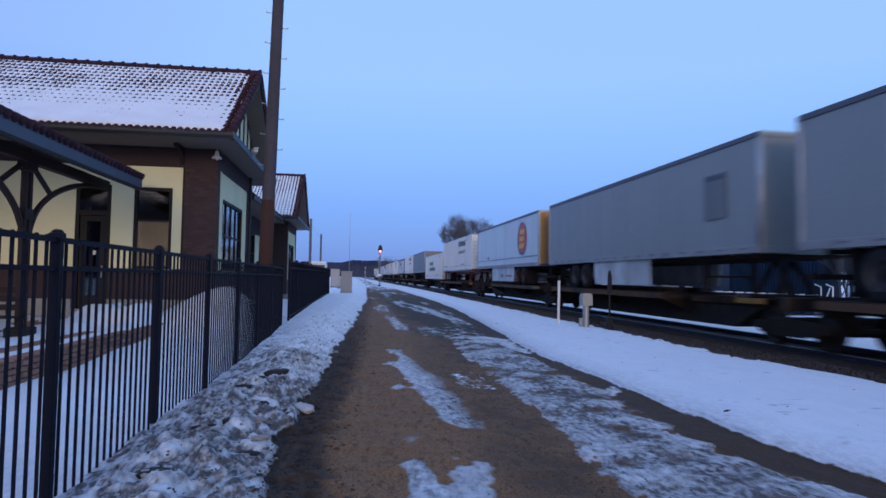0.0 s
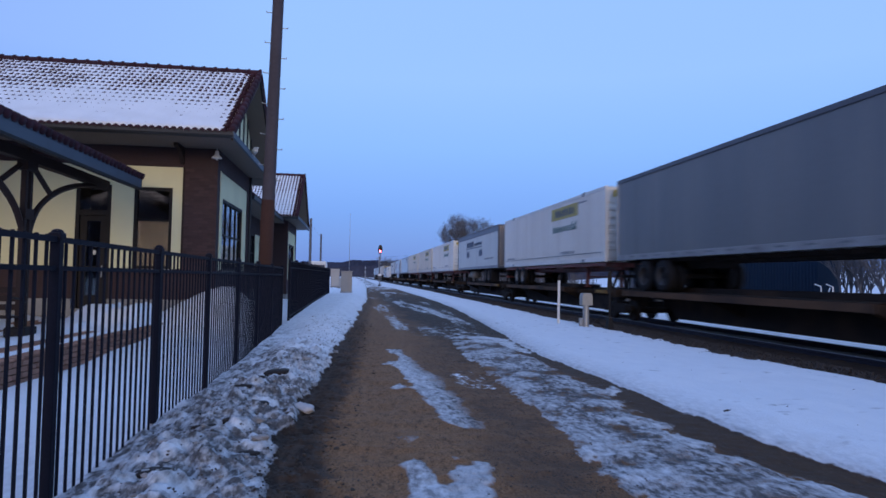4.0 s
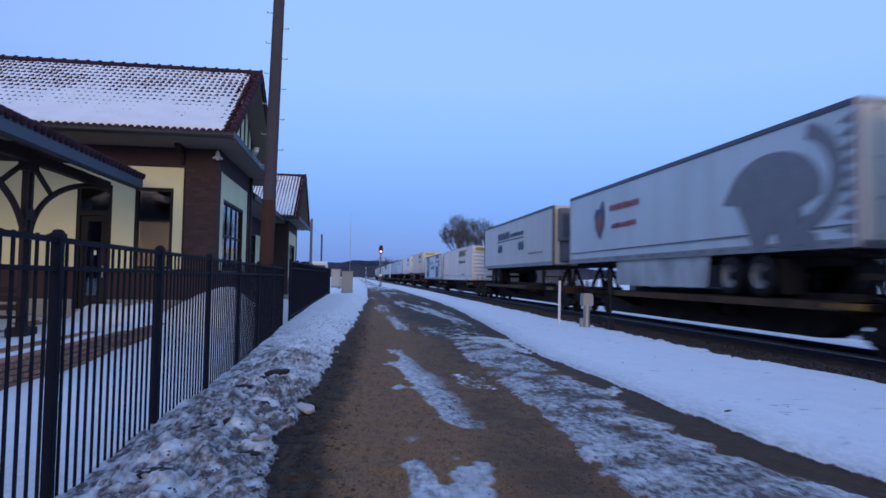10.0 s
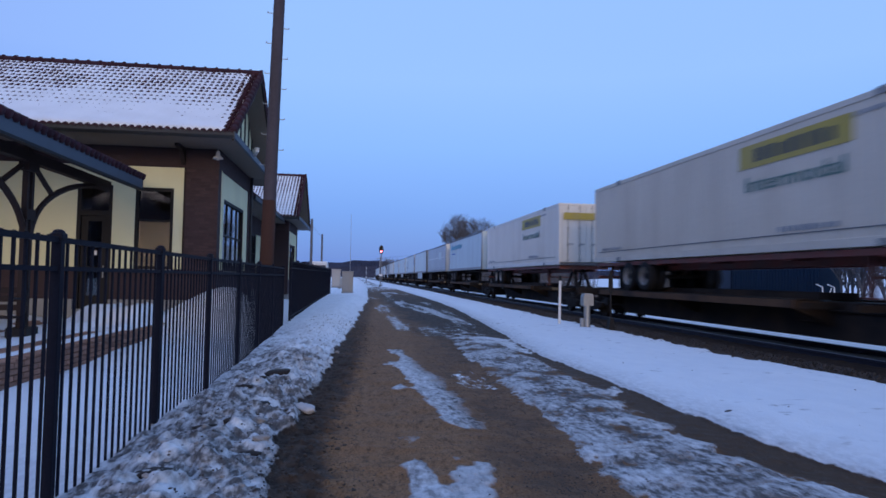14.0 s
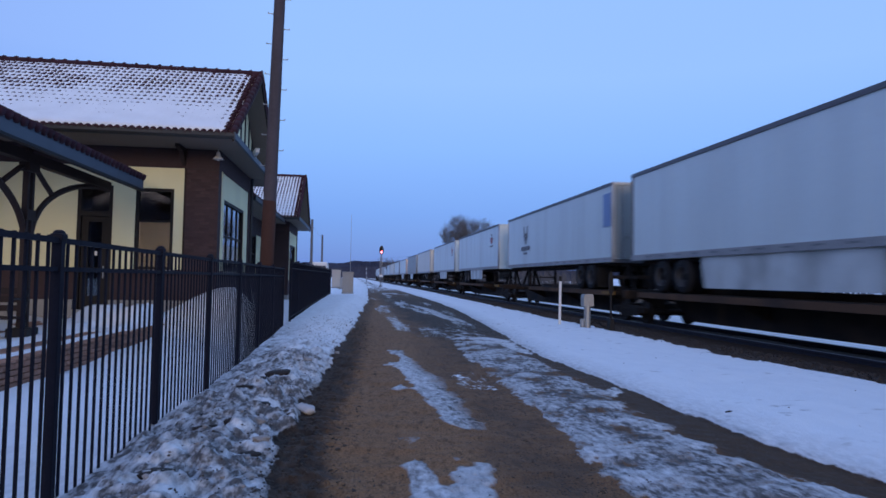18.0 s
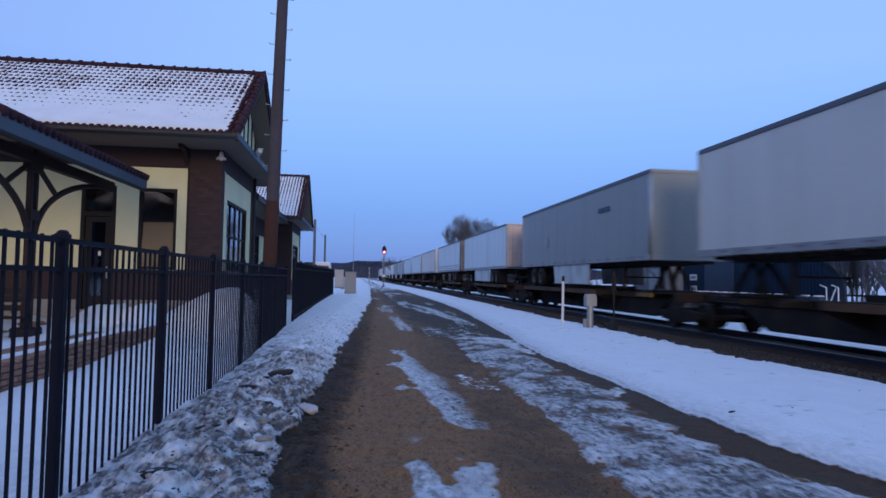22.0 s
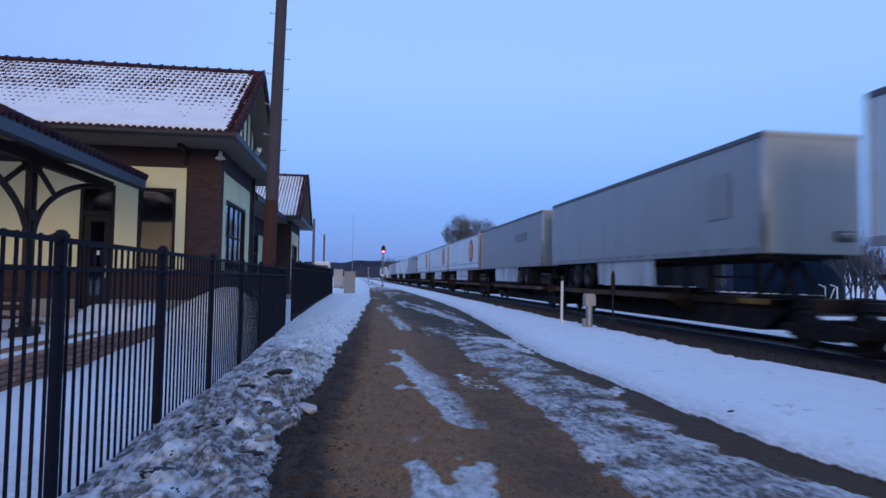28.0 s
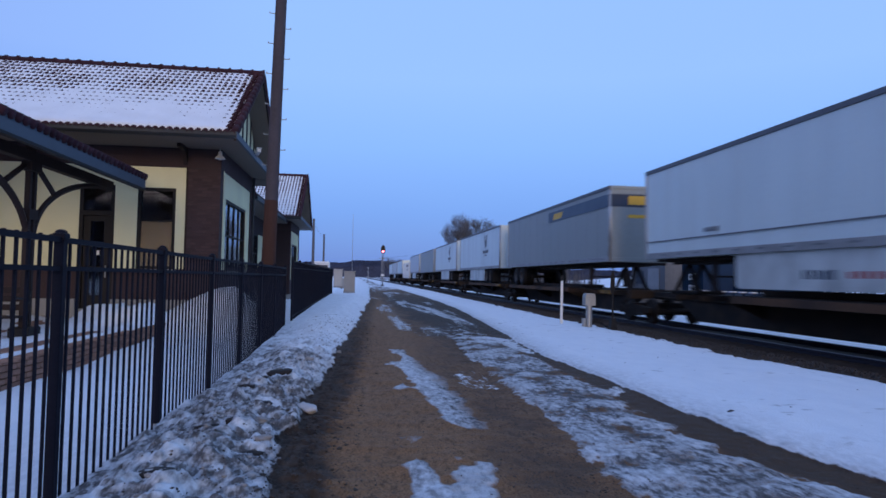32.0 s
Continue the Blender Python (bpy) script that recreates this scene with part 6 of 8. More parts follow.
def gabled_block(dy, near_pieces, x_left=-15.0):
    """One gabled wing: four walls, tiled roof, eaves, gable and openings."""
    blk = station
    y0, y1 = BY + dy, BY + dy + BD
    yr = (y0 + y1) / 2
    holes = [(-6.21, -5.46, 0.45, 3.25), (-4.98, -4.15, Z_WAIN, 3.22), (-9.6, -8.7, Z_WAIN, 3.22)]
    cut_wall("x", y0, 0.30, [x_left, -3.89, BX], [0.0, Z_STONE, Z_WAIN, Z_FRIEZE, Z_SOFFIT], holes,
             lambda u, v: "stone" if v < Z_STONE else ("mortar" if v < Z_WAIN or v > Z_FRIEZE or u > -3.89 else "stucco"), blk)
    s_hole = [(y0 + 0.74, y0 + 3.5, Z_WAIN, 3.10)]
    cut_wall("y", BX, 0.30, [y0 + 0.30, y0 + 4.05, y1], [0.0, Z_STONE, Z_WAIN, Z_FRIEZE, Z_SOFFIT], s_hole,
             lambda u, v: "stone" if v < Z_STONE else ("mortar" if v < Z_WAIN or v > Z_FRIEZE or u > y0 + 4.05 else "stucco"), blk)
    part("back_wall", bm_of(box, x_left, BX - 0.30, y1 - 0.3, y1, 0.0, Z_SOFFIT), M["mortar"], blk, "dark red brickwork")
    # the unseen room is invented; its shade is put into near-black trim colours
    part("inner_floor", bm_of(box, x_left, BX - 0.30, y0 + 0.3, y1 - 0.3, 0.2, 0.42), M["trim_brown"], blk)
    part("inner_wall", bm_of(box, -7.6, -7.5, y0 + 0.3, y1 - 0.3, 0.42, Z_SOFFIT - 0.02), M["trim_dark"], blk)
    # corner pilaster, wainscot and frieze in brick
    brick_field("x", y0, -3.89, BX, Z_WAIN + 0.01, Z_FRIEZE, blk, dy == 0)
    brick_field("x", y0, -5.40, BX, Z_STONE + 0.01, Z_WAIN, blk, False)
    brick_field("x", y0, -8.60, -6.25, Z_STONE + 0.01, Z_WAIN, blk, False)
    brick_field("x", y0, -8.60, BX, Z_FRIEZE + 0.01, Z_SOFFIT, blk, False)
    brick_field("y", BX, y0, y1, Z_FRIEZE + 0.01, Z_SOFFIT, blk, False)
    brick_field("y", BX, y0, y1, Z_STONE + 0.01, Z_WAIN, blk, False)
    brick_field("y", BX, y0 + 4.05, y1, Z_WAIN + 0.01, Z_FRIEZE, blk, False)
    # stucco borders beside the openings
    part("trim_board", bm_of(box, BX - 0.02, BX + 0.012, y0 + 0.30, y0 + 0.36, Z_WAIN, Z_FRIEZE), M["stucco"], blk)
    part("trim_board", bm_of(box, -3.93, -3.885, y0 - 0.015, y0 + 0.05, Z_WAIN, Z_FRIEZE), M["trim_brown"], blk)
    # openings
    window("window", "x", y0, -4.98, -4.15, Z_WAIN, 3.22, blk, 1, 2, True, 2.47)
    window("window", "x", y0, -9.6, -8.7, Z_WAIN, 3.22, blk, 1, 2, True, 2.47)
    window("window", "y", BX, y0 + 0.74, y0 + 3.5, Z_WAIN, 3.10, blk, 4, 2)
    d = new("door")
    d.parent = blk
    bm = bmesh.new()
    box(bm, -6.21, -6.13, y0 + 0.03, y0 + 0.16, 0.45, 3.25)
    box(bm, -5.54, -5.46, y0 + 0.03, y0 + 0.16, 0.45, 3.25)
    box(bm, -6.13, -5.54, y0 + 0.03, y0 + 0.16, 3.17, 3.25)
    box(bm, -6.13, -5.54, y0 + 0.03, y0 + 0.16, 2.55, 2.66)
    part("door_frame", bm, M["trim_dark"], d, "dark door frame with transom")
    o = part("transom_pane", bm_of(box, -6.13, -5.54, y0 + 0.09, y0 + 0.10, 2.66, 3.17), M["glass"], d)
    o.visible_shadow = False
    bm = bmesh.new()
    for a in ((-6.12, -5.98, 0.47, 2.54), (-5.69, -5.55, 0.47, 2.54), (-5.98, -5.69, 2.42, 2.54), (-5.98, -5.69, 0.47, 0.75), (-5.98, -5.69, 1.28, 1.40)):
        box(bm, a[0], a[1], y0 + 0.08, y0 + 0.13, a[2], a[3])
    leaf = part("door_leaf", bm, M["trim_dark"], d, "dark glazed door leaf")
    for z0, z1 in ((0.75, 1.28), (1.40, 2.42)):
        o = part("pane", bm_of(box, -5.98, -5.69, y0 + 0.10, y0 + 0.108, z0, z1), M["glass"], leaf)
        o.visible_shadow = False
    part("notice", bm_of(box, -5.90, -5.78, y0 + 0.092, y0 + 0.098, 1.66, 1.76), M["paint_white"], leaf, "small white notice")
    part("handle", bm_of(rod, (-5.62, y0 + 0.04, 1.15), (-5.62, y0 + 0.04, 1.42), 0.015), M["galv"], leaf, "metal pull handle")
    # eaves: soffit boards, gutter, brackets
    xe = BX + RAKE
    for ya, yb in ((y0 - OVER, y0), (y1, y1 + OVER)):
        part("soffit", bm_of(box, x_left, xe - 0.02, ya + 0.06, yb - 0.002, Z_SOFFIT, Z_SOFFIT + 0.03), M["soffit"], blk, "tan boarded soffit")
    part("soffit", bm_of(box, BX + 0.01, xe - 0.02, y0, y1, Z_SOFFIT, Z_SOFFIT + 0.03), M["soffit"], blk, "tan boarded soffit")
    part("ceiling", bm_of(box, x_left, BX, y0, y1, Z_SOFFIT + 0.002, Z_SOFFIT + 0.03), M["soffit"], blk)
    for ya in (y0 - OVER - 0.08, y1 + OVER - 0.04):
        bm = bmesh.new()
        prism(bm, [(ya, Z_SOFFIT + 0.12), (ya, Z_SOFFIT + 0.04), (ya + 0.04, Z_SOFFIT - 0.01), (ya + 0.12, Z_SOFFIT - 0.01), (ya + 0.12, Z_SOFFIT + 0.12)], "x", x_left, xe)
        part("gutter", bm, M["gutter"], blk, "dark blue-grey metal gutter")
    # blue-grey board along the gable's foot, with the small return roof behind it
    bm = bmesh.new()
    box(bm, xe - 0.03, xe + 0.02, y0 - OVER - 0.05, y1 + OVER + 0.05, Z_SOFFIT - 0.01, Z_SOFFIT + 0.13)
    part("gable_gutter", bm, M["fascia"], blk, "blue-grey board along the gable foot")
    part("gable_shelf", bm_of(box, BX + 0.02, xe - 0.03, y0 - OVER + 0.1, y1 + OVER - 0.1, Z_SOFFIT + 0.04, Z_SOFFIT + 0.12), M["snow"], blk, "snow on the gable ledge")
    for xk in (-3.95, -7.2, -10.4):
        bm = bmesh.new()
        prism(bm, [(y0 - 0.002, Z_SOFFIT - 0.40), (y0 - 0.002, Z_SOFFIT - 0.002), (y0 - 0.62, Z_SOFFIT - 0.002), (y0 - 0.62, Z_SOFFIT - 0.07), (y0 - 0.30, Z_SOFFIT - 0.11), (y0 - 0.10, Z_SOFFIT - 0.30)], "x", xk - 0.045, xk + 0.045)
        part("eave_bracket", bm, M["trim_brown"], blk, "dark wooden eave bracket")
    # roof
    ze, zr = Z_SOFFIT + 0.08, 6.62
    thin = dict(snow_low=0.100, snow_high=0.090, ripple=-0.024) if dy else {}   # the far roof shows bare rows of tiles
    tiled_slope(blk, (y0 - OVER, ze), (yr, zr), x_left, xe, near_pieces, 11 + int(dy), **thin)
    tiled_slope(blk, (y1 + OVER, ze), (yr, zr), x_left, xe, 0, 17 + int(dy), **thin)
    n = int((xe - x_left) / 0.29)
    for i in range(n):
        if dy == 0 and i < 24:
            shared("ridge_tile", "ridge_tile", ridge_build, M["tile"], blk, pose(xe - 0.29 * i, yr, zr + 0.0), "", True)
    bm = bmesh.new()
    for i in range(0 if dy else 24, n):
        ridge_build(bm, xe - 0.29 * i, yr, zr)
    o = part("ridge_tiles", bm, M["tile"], blk, "red ridge tiles")
    o["kind"] = "stuff"
    # rake: barrel tiles down the gable edge, board below
    for (ya, za), sg in (((y0 - OVER, ze), 1), ((y1 + OVER, ze), -1)):
        p, q = Vector((xe - 0.04, ya, za + 0.05)), Vector((xe - 0.04, yr, zr + 0.05))
        d_ = (q - p).normalized()
        k, ln = 0.0, (q - p).length
        while k < ln - 0.1:
            a = p + d_ * k
            bm = bmesh.new()
            rod(bm, a, a + d_ * 0.36, 0.075, 10, 0.065)
            part("rake_tile", bm, M["tile"], blk, "", True)
            k += 0.30
        bm = bmesh.new()
        pts = [(ya, za - 0.14), (yr, zr - 0.16), (yr, zr + 0.02), (ya, za + 0.04)]
        prism(bm, pts, "x", xe - 0.05, xe - 0.01)
        part("barge_board", bm, M["trim_brown"], blk, "brown barge board")
        bm = bmesh.new()
        prism(bm, [(ya + sg * 0.2, za - 0.02), (yr, zr - 0.15), (yr, zr - 0.11), (ya + sg * 0.2, za + 0.02)], "x", BX, xe - 0.05)
        part("gable_soffit", bm, M["soffit"], blk, "brown boards under the gable edge")
    # gable wall in stucco with upright boards
    bm = bmesh.new()
    prism(bm, [(y0 - 0.9, Z_SOFFIT + 0.12), (y1 + 0.9, Z_SOFFIT + 0.12), (yr, zr - 0.14)], "x", BX - 0.2, BX + 0.05)
    part("gable_wall", bm, M["stucco"], blk, "cream stucco gable")
    for k in (-1.8, -1.2, -0.6, 0.0, 0.6, 1.2, 1.8):
        top = zr - 0.16 - abs(k) * (zr - ze) / (BD / 2 + OVER)
        part("gable_board", bm_of(box, BX + 0.05, BX + 0.075, yr + k - 0.05, yr + k + 0.05, Z_SOFFIT + 0.12, top), M["trim_brown"], blk)


def ridge_build(bm, x=0.0, y=0.0, z=0.0):
    seg = 8
    rings = []
    for dx, r in ((0.0, 0.135), (-0.045, 0.135), (-0.046, 0.112), (-0.30, 0.105)):
        rings.append([bm.verts.new((x + dx, y - r * math.cos(math.pi * (i / seg * 1.3 - 0.15)), z + 0.03 + r * math.sin(math.pi * (i / seg * 1.3 - 0.15)))) for i in range(seg + 1)])
    for a, b in zip(rings, rings[1:]):
        for i in range(seg):
            bm.faces.new((a[i], a[i + 1], b[i + 1], b[i]))
    bm.faces.new(rings[0])


gabled_block(0.0, 19)
first = set(station.children)
gabled_block(15.5, 0)
for o in station.children:      # the far block stands a little lower
    if o not in first:
        o.location.z -= 0.30
# lower wing between the two blocks
wx, wy0, wy1 = -4.25, BY + BD, BY + 15.5
cut_wall("y", wx, 0.30, [wy0, wy1], [0.0, Z_STONE, Z_WAIN, 3.75], [(21.0, 22.6, Z_WAIN, 3.0), (24.0, 25.0, 0.45, 3.0), (26.4, 28.0, Z_WAIN, 3.0)],
         lambda u, v: "stone" if v < Z_STONE else ("mortar" if v < Z_WAIN or v > 3.3 else "stucco"), station)
window("window", "y", wx, 21.0, 22.6, Z_WAIN, 3.0, station, 3, 2)
window("window", "y", wx, 26.4, 28.0, Z_WAIN, 3.0, station, 3, 2)
part("door_leaf", bm_of(box, wx - 0.2, wx - 0.12, 24.0, 25.0, 0.45, 3.0), M["trim_dark"], station, "dark door leaf")
part("soffit", bm_of(box, wx + 0.005, wx + 0.92, wy0 + 0.002, wy1 - 0.002, 3.72, 3.75), M["soffit"], station, "tan boarded soffit")
part("gutter", bm_of(box, wx + 0.92, wx + 1.02, wy0 + OVER, wy1 - OVER, 3.70, 3.84), M["gutter"], station, "dark blue-grey metal gutter")
bm = bmesh.new()
prism(bm, [(wx + 0.98, 3.80), (-9.5, 6.05), (-9.5, 5.95), (wx + 0.90, 3.76)], "y", wy0 - 0.3, wy1 + 0.3)
part("wing_roof", bm, M["tile"], station, "red tiled roof under snow")
bm = bmesh.new()
for i in range(46):
    k = wy0 + 0.1 + i * 0.24
    if wy0 + 0.2 < k < wy1 - 0.2:
        rod(bm, (wx + 0.98, k, 3.84), (-9.5, k, 6.09), 0.075, 8)
o = part("wing_tiles", bm, M["tile"], station, "rows of red barrel tiles")
o["kind"] = "stuff"
bm = bmesh.new()
prism(bm, [(wx + 0.80, 3.93), (-9.5, 6.17), (-9.5, 6.0), (wx + 0.80, 3.83)], "y", wy0 + 0.05, wy1 - 0.05)
part("wing_snow", bm, M["snow"], station, "snow on the wing roof")
part("downpipe", bm_of(rod, (BX + 0.06, BY + 4.25, 0.3), (BX + 0.06, BY + 4.25, 4.3), 0.04, 8), M["gutter"], station)


# ---------------------------------------------------------------- the canopy before the door
def canopy():
    """Open shelter along the platform: a tiled roof on iron posts with long curved brackets."""
    th = thing("canopy", "open canopy with tiled roof and curved iron brackets", "canopy")
    ex, ez, rx, rz, y0, y1 = -4.38, 3.20, -7.2, 4.50, 8.2, 13.50
    d = Vector((ex - rx, 0, ez - rz)).normalized()
    for sg in (1, -1):
        xo = rx + sg * (ex - rx)
        bm = bmesh.new()
        prism(bm, [(xo, ez - 0.02), (rx, rz - 0.02), (rx, rz + 0.03), (xo, ez + 0.03)], "y", y0, y1)
        part("canopy_roof", bm, M["soffit"], th, "boarded canopy roof")
        part("fascia", bm_of(box, xo - 0.03, xo + 0.03, y0, y1 + 0.03, ez - 0.21, ez + 0.01, 0.006), M["fascia"], th, "blue-grey fascia board")
        part("fascia_trim", bm_of(box, xo - 0.045, xo + 0.045, y0, y1 + 0.04, ez - 0.245, ez - 0.205), M["trim_dark"], th)
        n = int((y1 - y0) / 0.18)
        for i in range(n + 1):
            yk = y1 - 0.02 - i * 0.18
            a = Vector((xo + sg * 0.05, yk, ez + 0.012))
            bm = bmesh.new()
            rod(bm, a, Vector((rx, yk, rz + 0.04)), 0.060, 10, 0.056)
            part("tile_course", bm, M["tile"], th, "", True)
            if sg > 0:
                bm = bmesh.new()
                rod(bm, a + Vector((0.02, 0, 0.012)), a - d * 0.30 + Vector((0, 0, 0.008)), 0.066, 10, 0.060)
                part("eave_tile", bm, M["tile"], th, "", True)
        for yk in (8.3, 9.2, 10.6, 12.0, 13.4):
            bm = bmesh.new()
            prism(bm, [(xo, ez - 0.03), (rx, rz - 0.03), (rx, rz - 0.15), (xo, ez - 0.14)], "y", yk - 0.04, yk + 0.04)
            part("rafter", bm, M["trim_brown"], th)
    # end gable of the roof
    bm = bmesh.new()
    prism(bm, [(ex + 0.03, ez - 0.20), (rx, rz - 0.16), (2 * rx - ex, ez - 0.20), (2 * rx - ex, ez), (rx, rz + 0.03), (ex + 0.03, ez)], "y", y1, y1 + 0.04)
    part("end_board", bm, M["fascia"], th, "blue-grey end board")
    for px in (-5.0, -9.4):
        part("beam", bm_of(box, px - 0.07, px + 0.07, y0 + 0.1, y1 - 0.05, 2.94, 3.10), M["trim_brown"], th, "dark timber beam")
        for py in (10.38,):
            post = new("post")
            post.parent = th
            for dy in (-0.075, 0.075):
                part("post_leg", bm_of(box, px - 0.04, px + 0.04, py + dy - 0.035, py + dy + 0.035, 0.24, 2.94, 0.006), M["trim_brown"], post, "dark iron leg")
            part("post_base", bm_of(box, px - 0.15, px + 0.15, py - 0.19, py + 0.19, 0.24, 0.42, 0.02), M["trim_dark"], post)
            part("post_head", bm_of(box, px - 0.08, px + 0.08, py - 0.16, py + 0.16, 2.80, 2.94, 0.01), M["trim_brown"], post)
            part("tie_plate", bm_of(box, px - 0.06, px + 0.06, py - 0.13, py + 0.13, 2.06, 2.22), M["trim_brown"], post)
            for sg in (1, -1):
                arc = [(px, py + sg * (0.10 + 3.0 * (1 - math.cos(a))), 1.78 + 1.17 * math.sin(a)) for a in [math.pi / 2 * i / 16 for i in range(17)]]
                part("curved_bracket", bm_of(tube, arc, 0.05), M["trim_brown"], post, "curved dark iron bracket")
                part("strut", bm_of(rod, (px, py + sg * 0.22, 2.86), (px, py + sg * 0.72, 2.56), 0.042, 6), M["trim_brown"], post)


canopy()

# brick-edged paving before the station, half under snow
paving = tagged(new("pavement", None), "raised brick paving with snow patches before the station", "pavement", kind="structure")
part("paving_bed", bm_of(box, -15, -3.80, 4.0, 14.94, -0.3, 0.24), M["paver"], paving)
for row in range(6):
    for i in range(38):
        y = 5.2 + i * 0.215 + (0.107 if row % 2 else 0)
        shared("kerb_brick", "brick", lambda bm: box(bm, -0.05, 0.0, 0, 0.2, 0, 0.058, 0.004), M["paver"], paving, pose(-3.75, y, -0.17 + row * 0.070))
for i in range(74):
    y = 5.2 + i * 0.110
    shared("cap_brick", "brick", lambda bm: box(bm, -0.2, 0.0, 0, 0.1, 0, 0.03, 0.004), M["paver"], paving, pose(-3.76, y, 0.245))
for c in range(3):
    for i in range(38):
        y = 5.2 + i * 0.215 + (0.107 if c % 2 else 0)
        shared("flat_brick", "brick", lambda bm: box(bm, -0.1, 0.0, 0, 0.2, 0, 0.03, 0.003), M["paver"], paving, pose(-4.20 - c * 0.11, y, 0.235))
us, vs = np.linspace(-9.0, -3.82, 160), np.linspace(5.5, 14.9, 220)
PU, PV = np.meshgrid(us, vs, indexing="ij")
pn = fbm(PU * 1.3, PV * 1.3, 4, 31)
strip_s = band(PU, -4.18, -3.97, 0.05)
big = 1 - step(-4.62, -4.50, PU + (pn - 0.5) * 0.25)
pile = 0.28 * np.exp(-(((PU + 4.65) / 0.90) ** 4 + ((PV - 13.0) / 0.80) ** 4)) * (0.75 + 0.5 * pn) + 0.12 * np.exp(-(((PU + 6.6) / 0.5) ** 2 + ((PV - 12.6) / 0.6) ** 2)) + 0.10 * big * (pn + 0.4)
walkway = band(PU, -6.9, -5.2, 0.25) * step(9.6, 10.3, PV) * (1 - step(11.4, 11.8, PV) * 0)
er = np.interp(PV, [9.8, 11.0], [-4.14, -3.95])
rim = 1 - step(er, er + 0.13, PU)
ps = 0.215 + 0.08 * rim * step(11.9, 12.6, PV) * step(-4.7, -4.2, PU) + 0.07 * step(11.2, 11.7, PV) * step(-6.0, -5.5, PU) + 0.075 * strip_s * rim + pile * rim * (1 - 0.75 * walkway) + (pn - 0.5) * 0.04
me = grid_mesh("paving_snow", PU, PV, ps)
me.materials.append(M["snow"])
o = new("paving_snow", me)
o.parent = paving
o["label"] = "shovelled snow on the paving"

# fittings on the station
lamp = thing("wall_lamp", "white enamel lamp on the station corner", "lamp", m=pose(-3.16, 14.80, 3.90) @ Matrix.Diagonal((0.68, 0.68, 0.8, 1)))
bm = bmesh.new()
lathe(bm, [(0.03, 0.22), (0.06, 0.20), (0.07, 0.10), (0.16, 0.03), (0.17, 0.0), (0.155, 0.0), (0.05, 0.06), (0.0, 0.065)], "z", 20)
part("shade", bm, M["paint_white"], lamp, "white enamel shade", True)
part("stem", bm_of(rod, (0, 0, 0.20), (0, 0, 0.29), 0.018, 8), M["galv"], lamp)
part("bulb", bm_of(lathe, [(0.0, -0.05), (0.035, -0.03), (0.04, 0.0), (0.03, 0.05)], "z", 12), M["paint_white"], lamp)
cctv = thing("security_camera", "white security camera on the gable board", "camera", m=pose(-2.50, 15.9, 4.30, 0, -8, -70) @ Matrix.Diagonal((0.7, 0.7, 0.7, 1)))
part("body", bm_of(box, -0.22, 0.22, -0.07, 0.07, -0.06, 0.06, 0.02), M["paint_white"], cctv)
part("hood", bm_of(box, -0.24, 0.28, -0.085, 0.085, 0.062, 0.08), M["paint_white"], cctv)
part("bracket", bm_of(rod, (-0.1, 0, -0.06), (-0.16, 0.02, -0.16), 0.025, 8), M["galv"], cctv)


# ---------------------------------------------------------------- poles, signals and boxes by the road
def utility_pole():
    x, y = -1.955, 14.1
    th = thing("utility_pole", "tall brown wooden utility pole with step bolts", "pole", m=pose(x, y, 0, 0.0, 1.15, 0))
    bm = bmesh.new()
    n = 14
    rings = []
    for z, r in ((-0.2, 0.152), (0.3, 0.150), (3.0, 0.138), (6.0, 0.126), (9.0, 0.116), (12.5, 0.104), (12.55, 0.09)):
        rings.append([bm.verts.new((r * math.cos(2 * math.pi * i / n) * (1 + 0.02 * math.sin(i * 2.3 + z)), r * math.sin(2 * math.pi * i / n), z)) for i in range(n)])
    for a, b in zip(rings, rings[1:]):
        for i in range(n):
            bm.faces.new((a[i], a[(i + 1) % n], b[(i + 1) % n], b[i]))
    bm.faces.new(rings[-1])
    part("shaft", bm, M["pole"], th, "weathered wooden shaft", True)
    part("foot_sleeve", bm_of(rod, (0, 0, -0.2), (0, 0, 2.9), 0.159, 14, 0.146), M["pole_foot"], th, "reddish stained lower part", True)
    for i in range(16):
        for sg, o in ((1, 0.0), (-1, 0.33)):
            z = 3.35 + i * 0.68 + o
            if z < 12:
                bm = bmesh.new()
                rod(bm, (sg * 0.08, 0, z), (sg * 0.235, 0, z), 0.009, 6)
                rod(bm, (sg * 0.235, 0, z - 0.005), (sg * 0.235, 0, z + 0.03), 0.011, 6)
                part("step_bolt", bm, M["galv"], th)


utility_pole()


def far_pole(x, y, h, r, arm, label):
    th = thing("utility_pole", label, "pole", "distant poles", m=pose(x, y, ground_z(x, y)))
    part("shaft", bm_of(rod, (0, 0, -0.5), (0, 0, h), r, 8, r * 0.75), M["bark"], th)
    if arm:
        part("crossarm", bm_of(box, -1.1, 1.1, -0.06, 0.06, h - 0.7, h - 0.56), M["bark"], th)
        for k in (-1.0, -0.4, 0.4, 1.0):
            part("insulator", bm_of(rod, (k, 0, h - 0.56), (k, 0, h - 0.40), 0.05, 6), M["galv"], th)


far_pole(-4.55, 66.0, 7.0, 0.16, False, "distant wooden pole beside the yard")
far_pole(-4.42, 84.0, 6.6, 0.15, False, "distant wooden pole beside the yard")
far_pole(8.6, 220.0, 8.5, 0.14, True, "distant wooden pole with crossarm by the line")

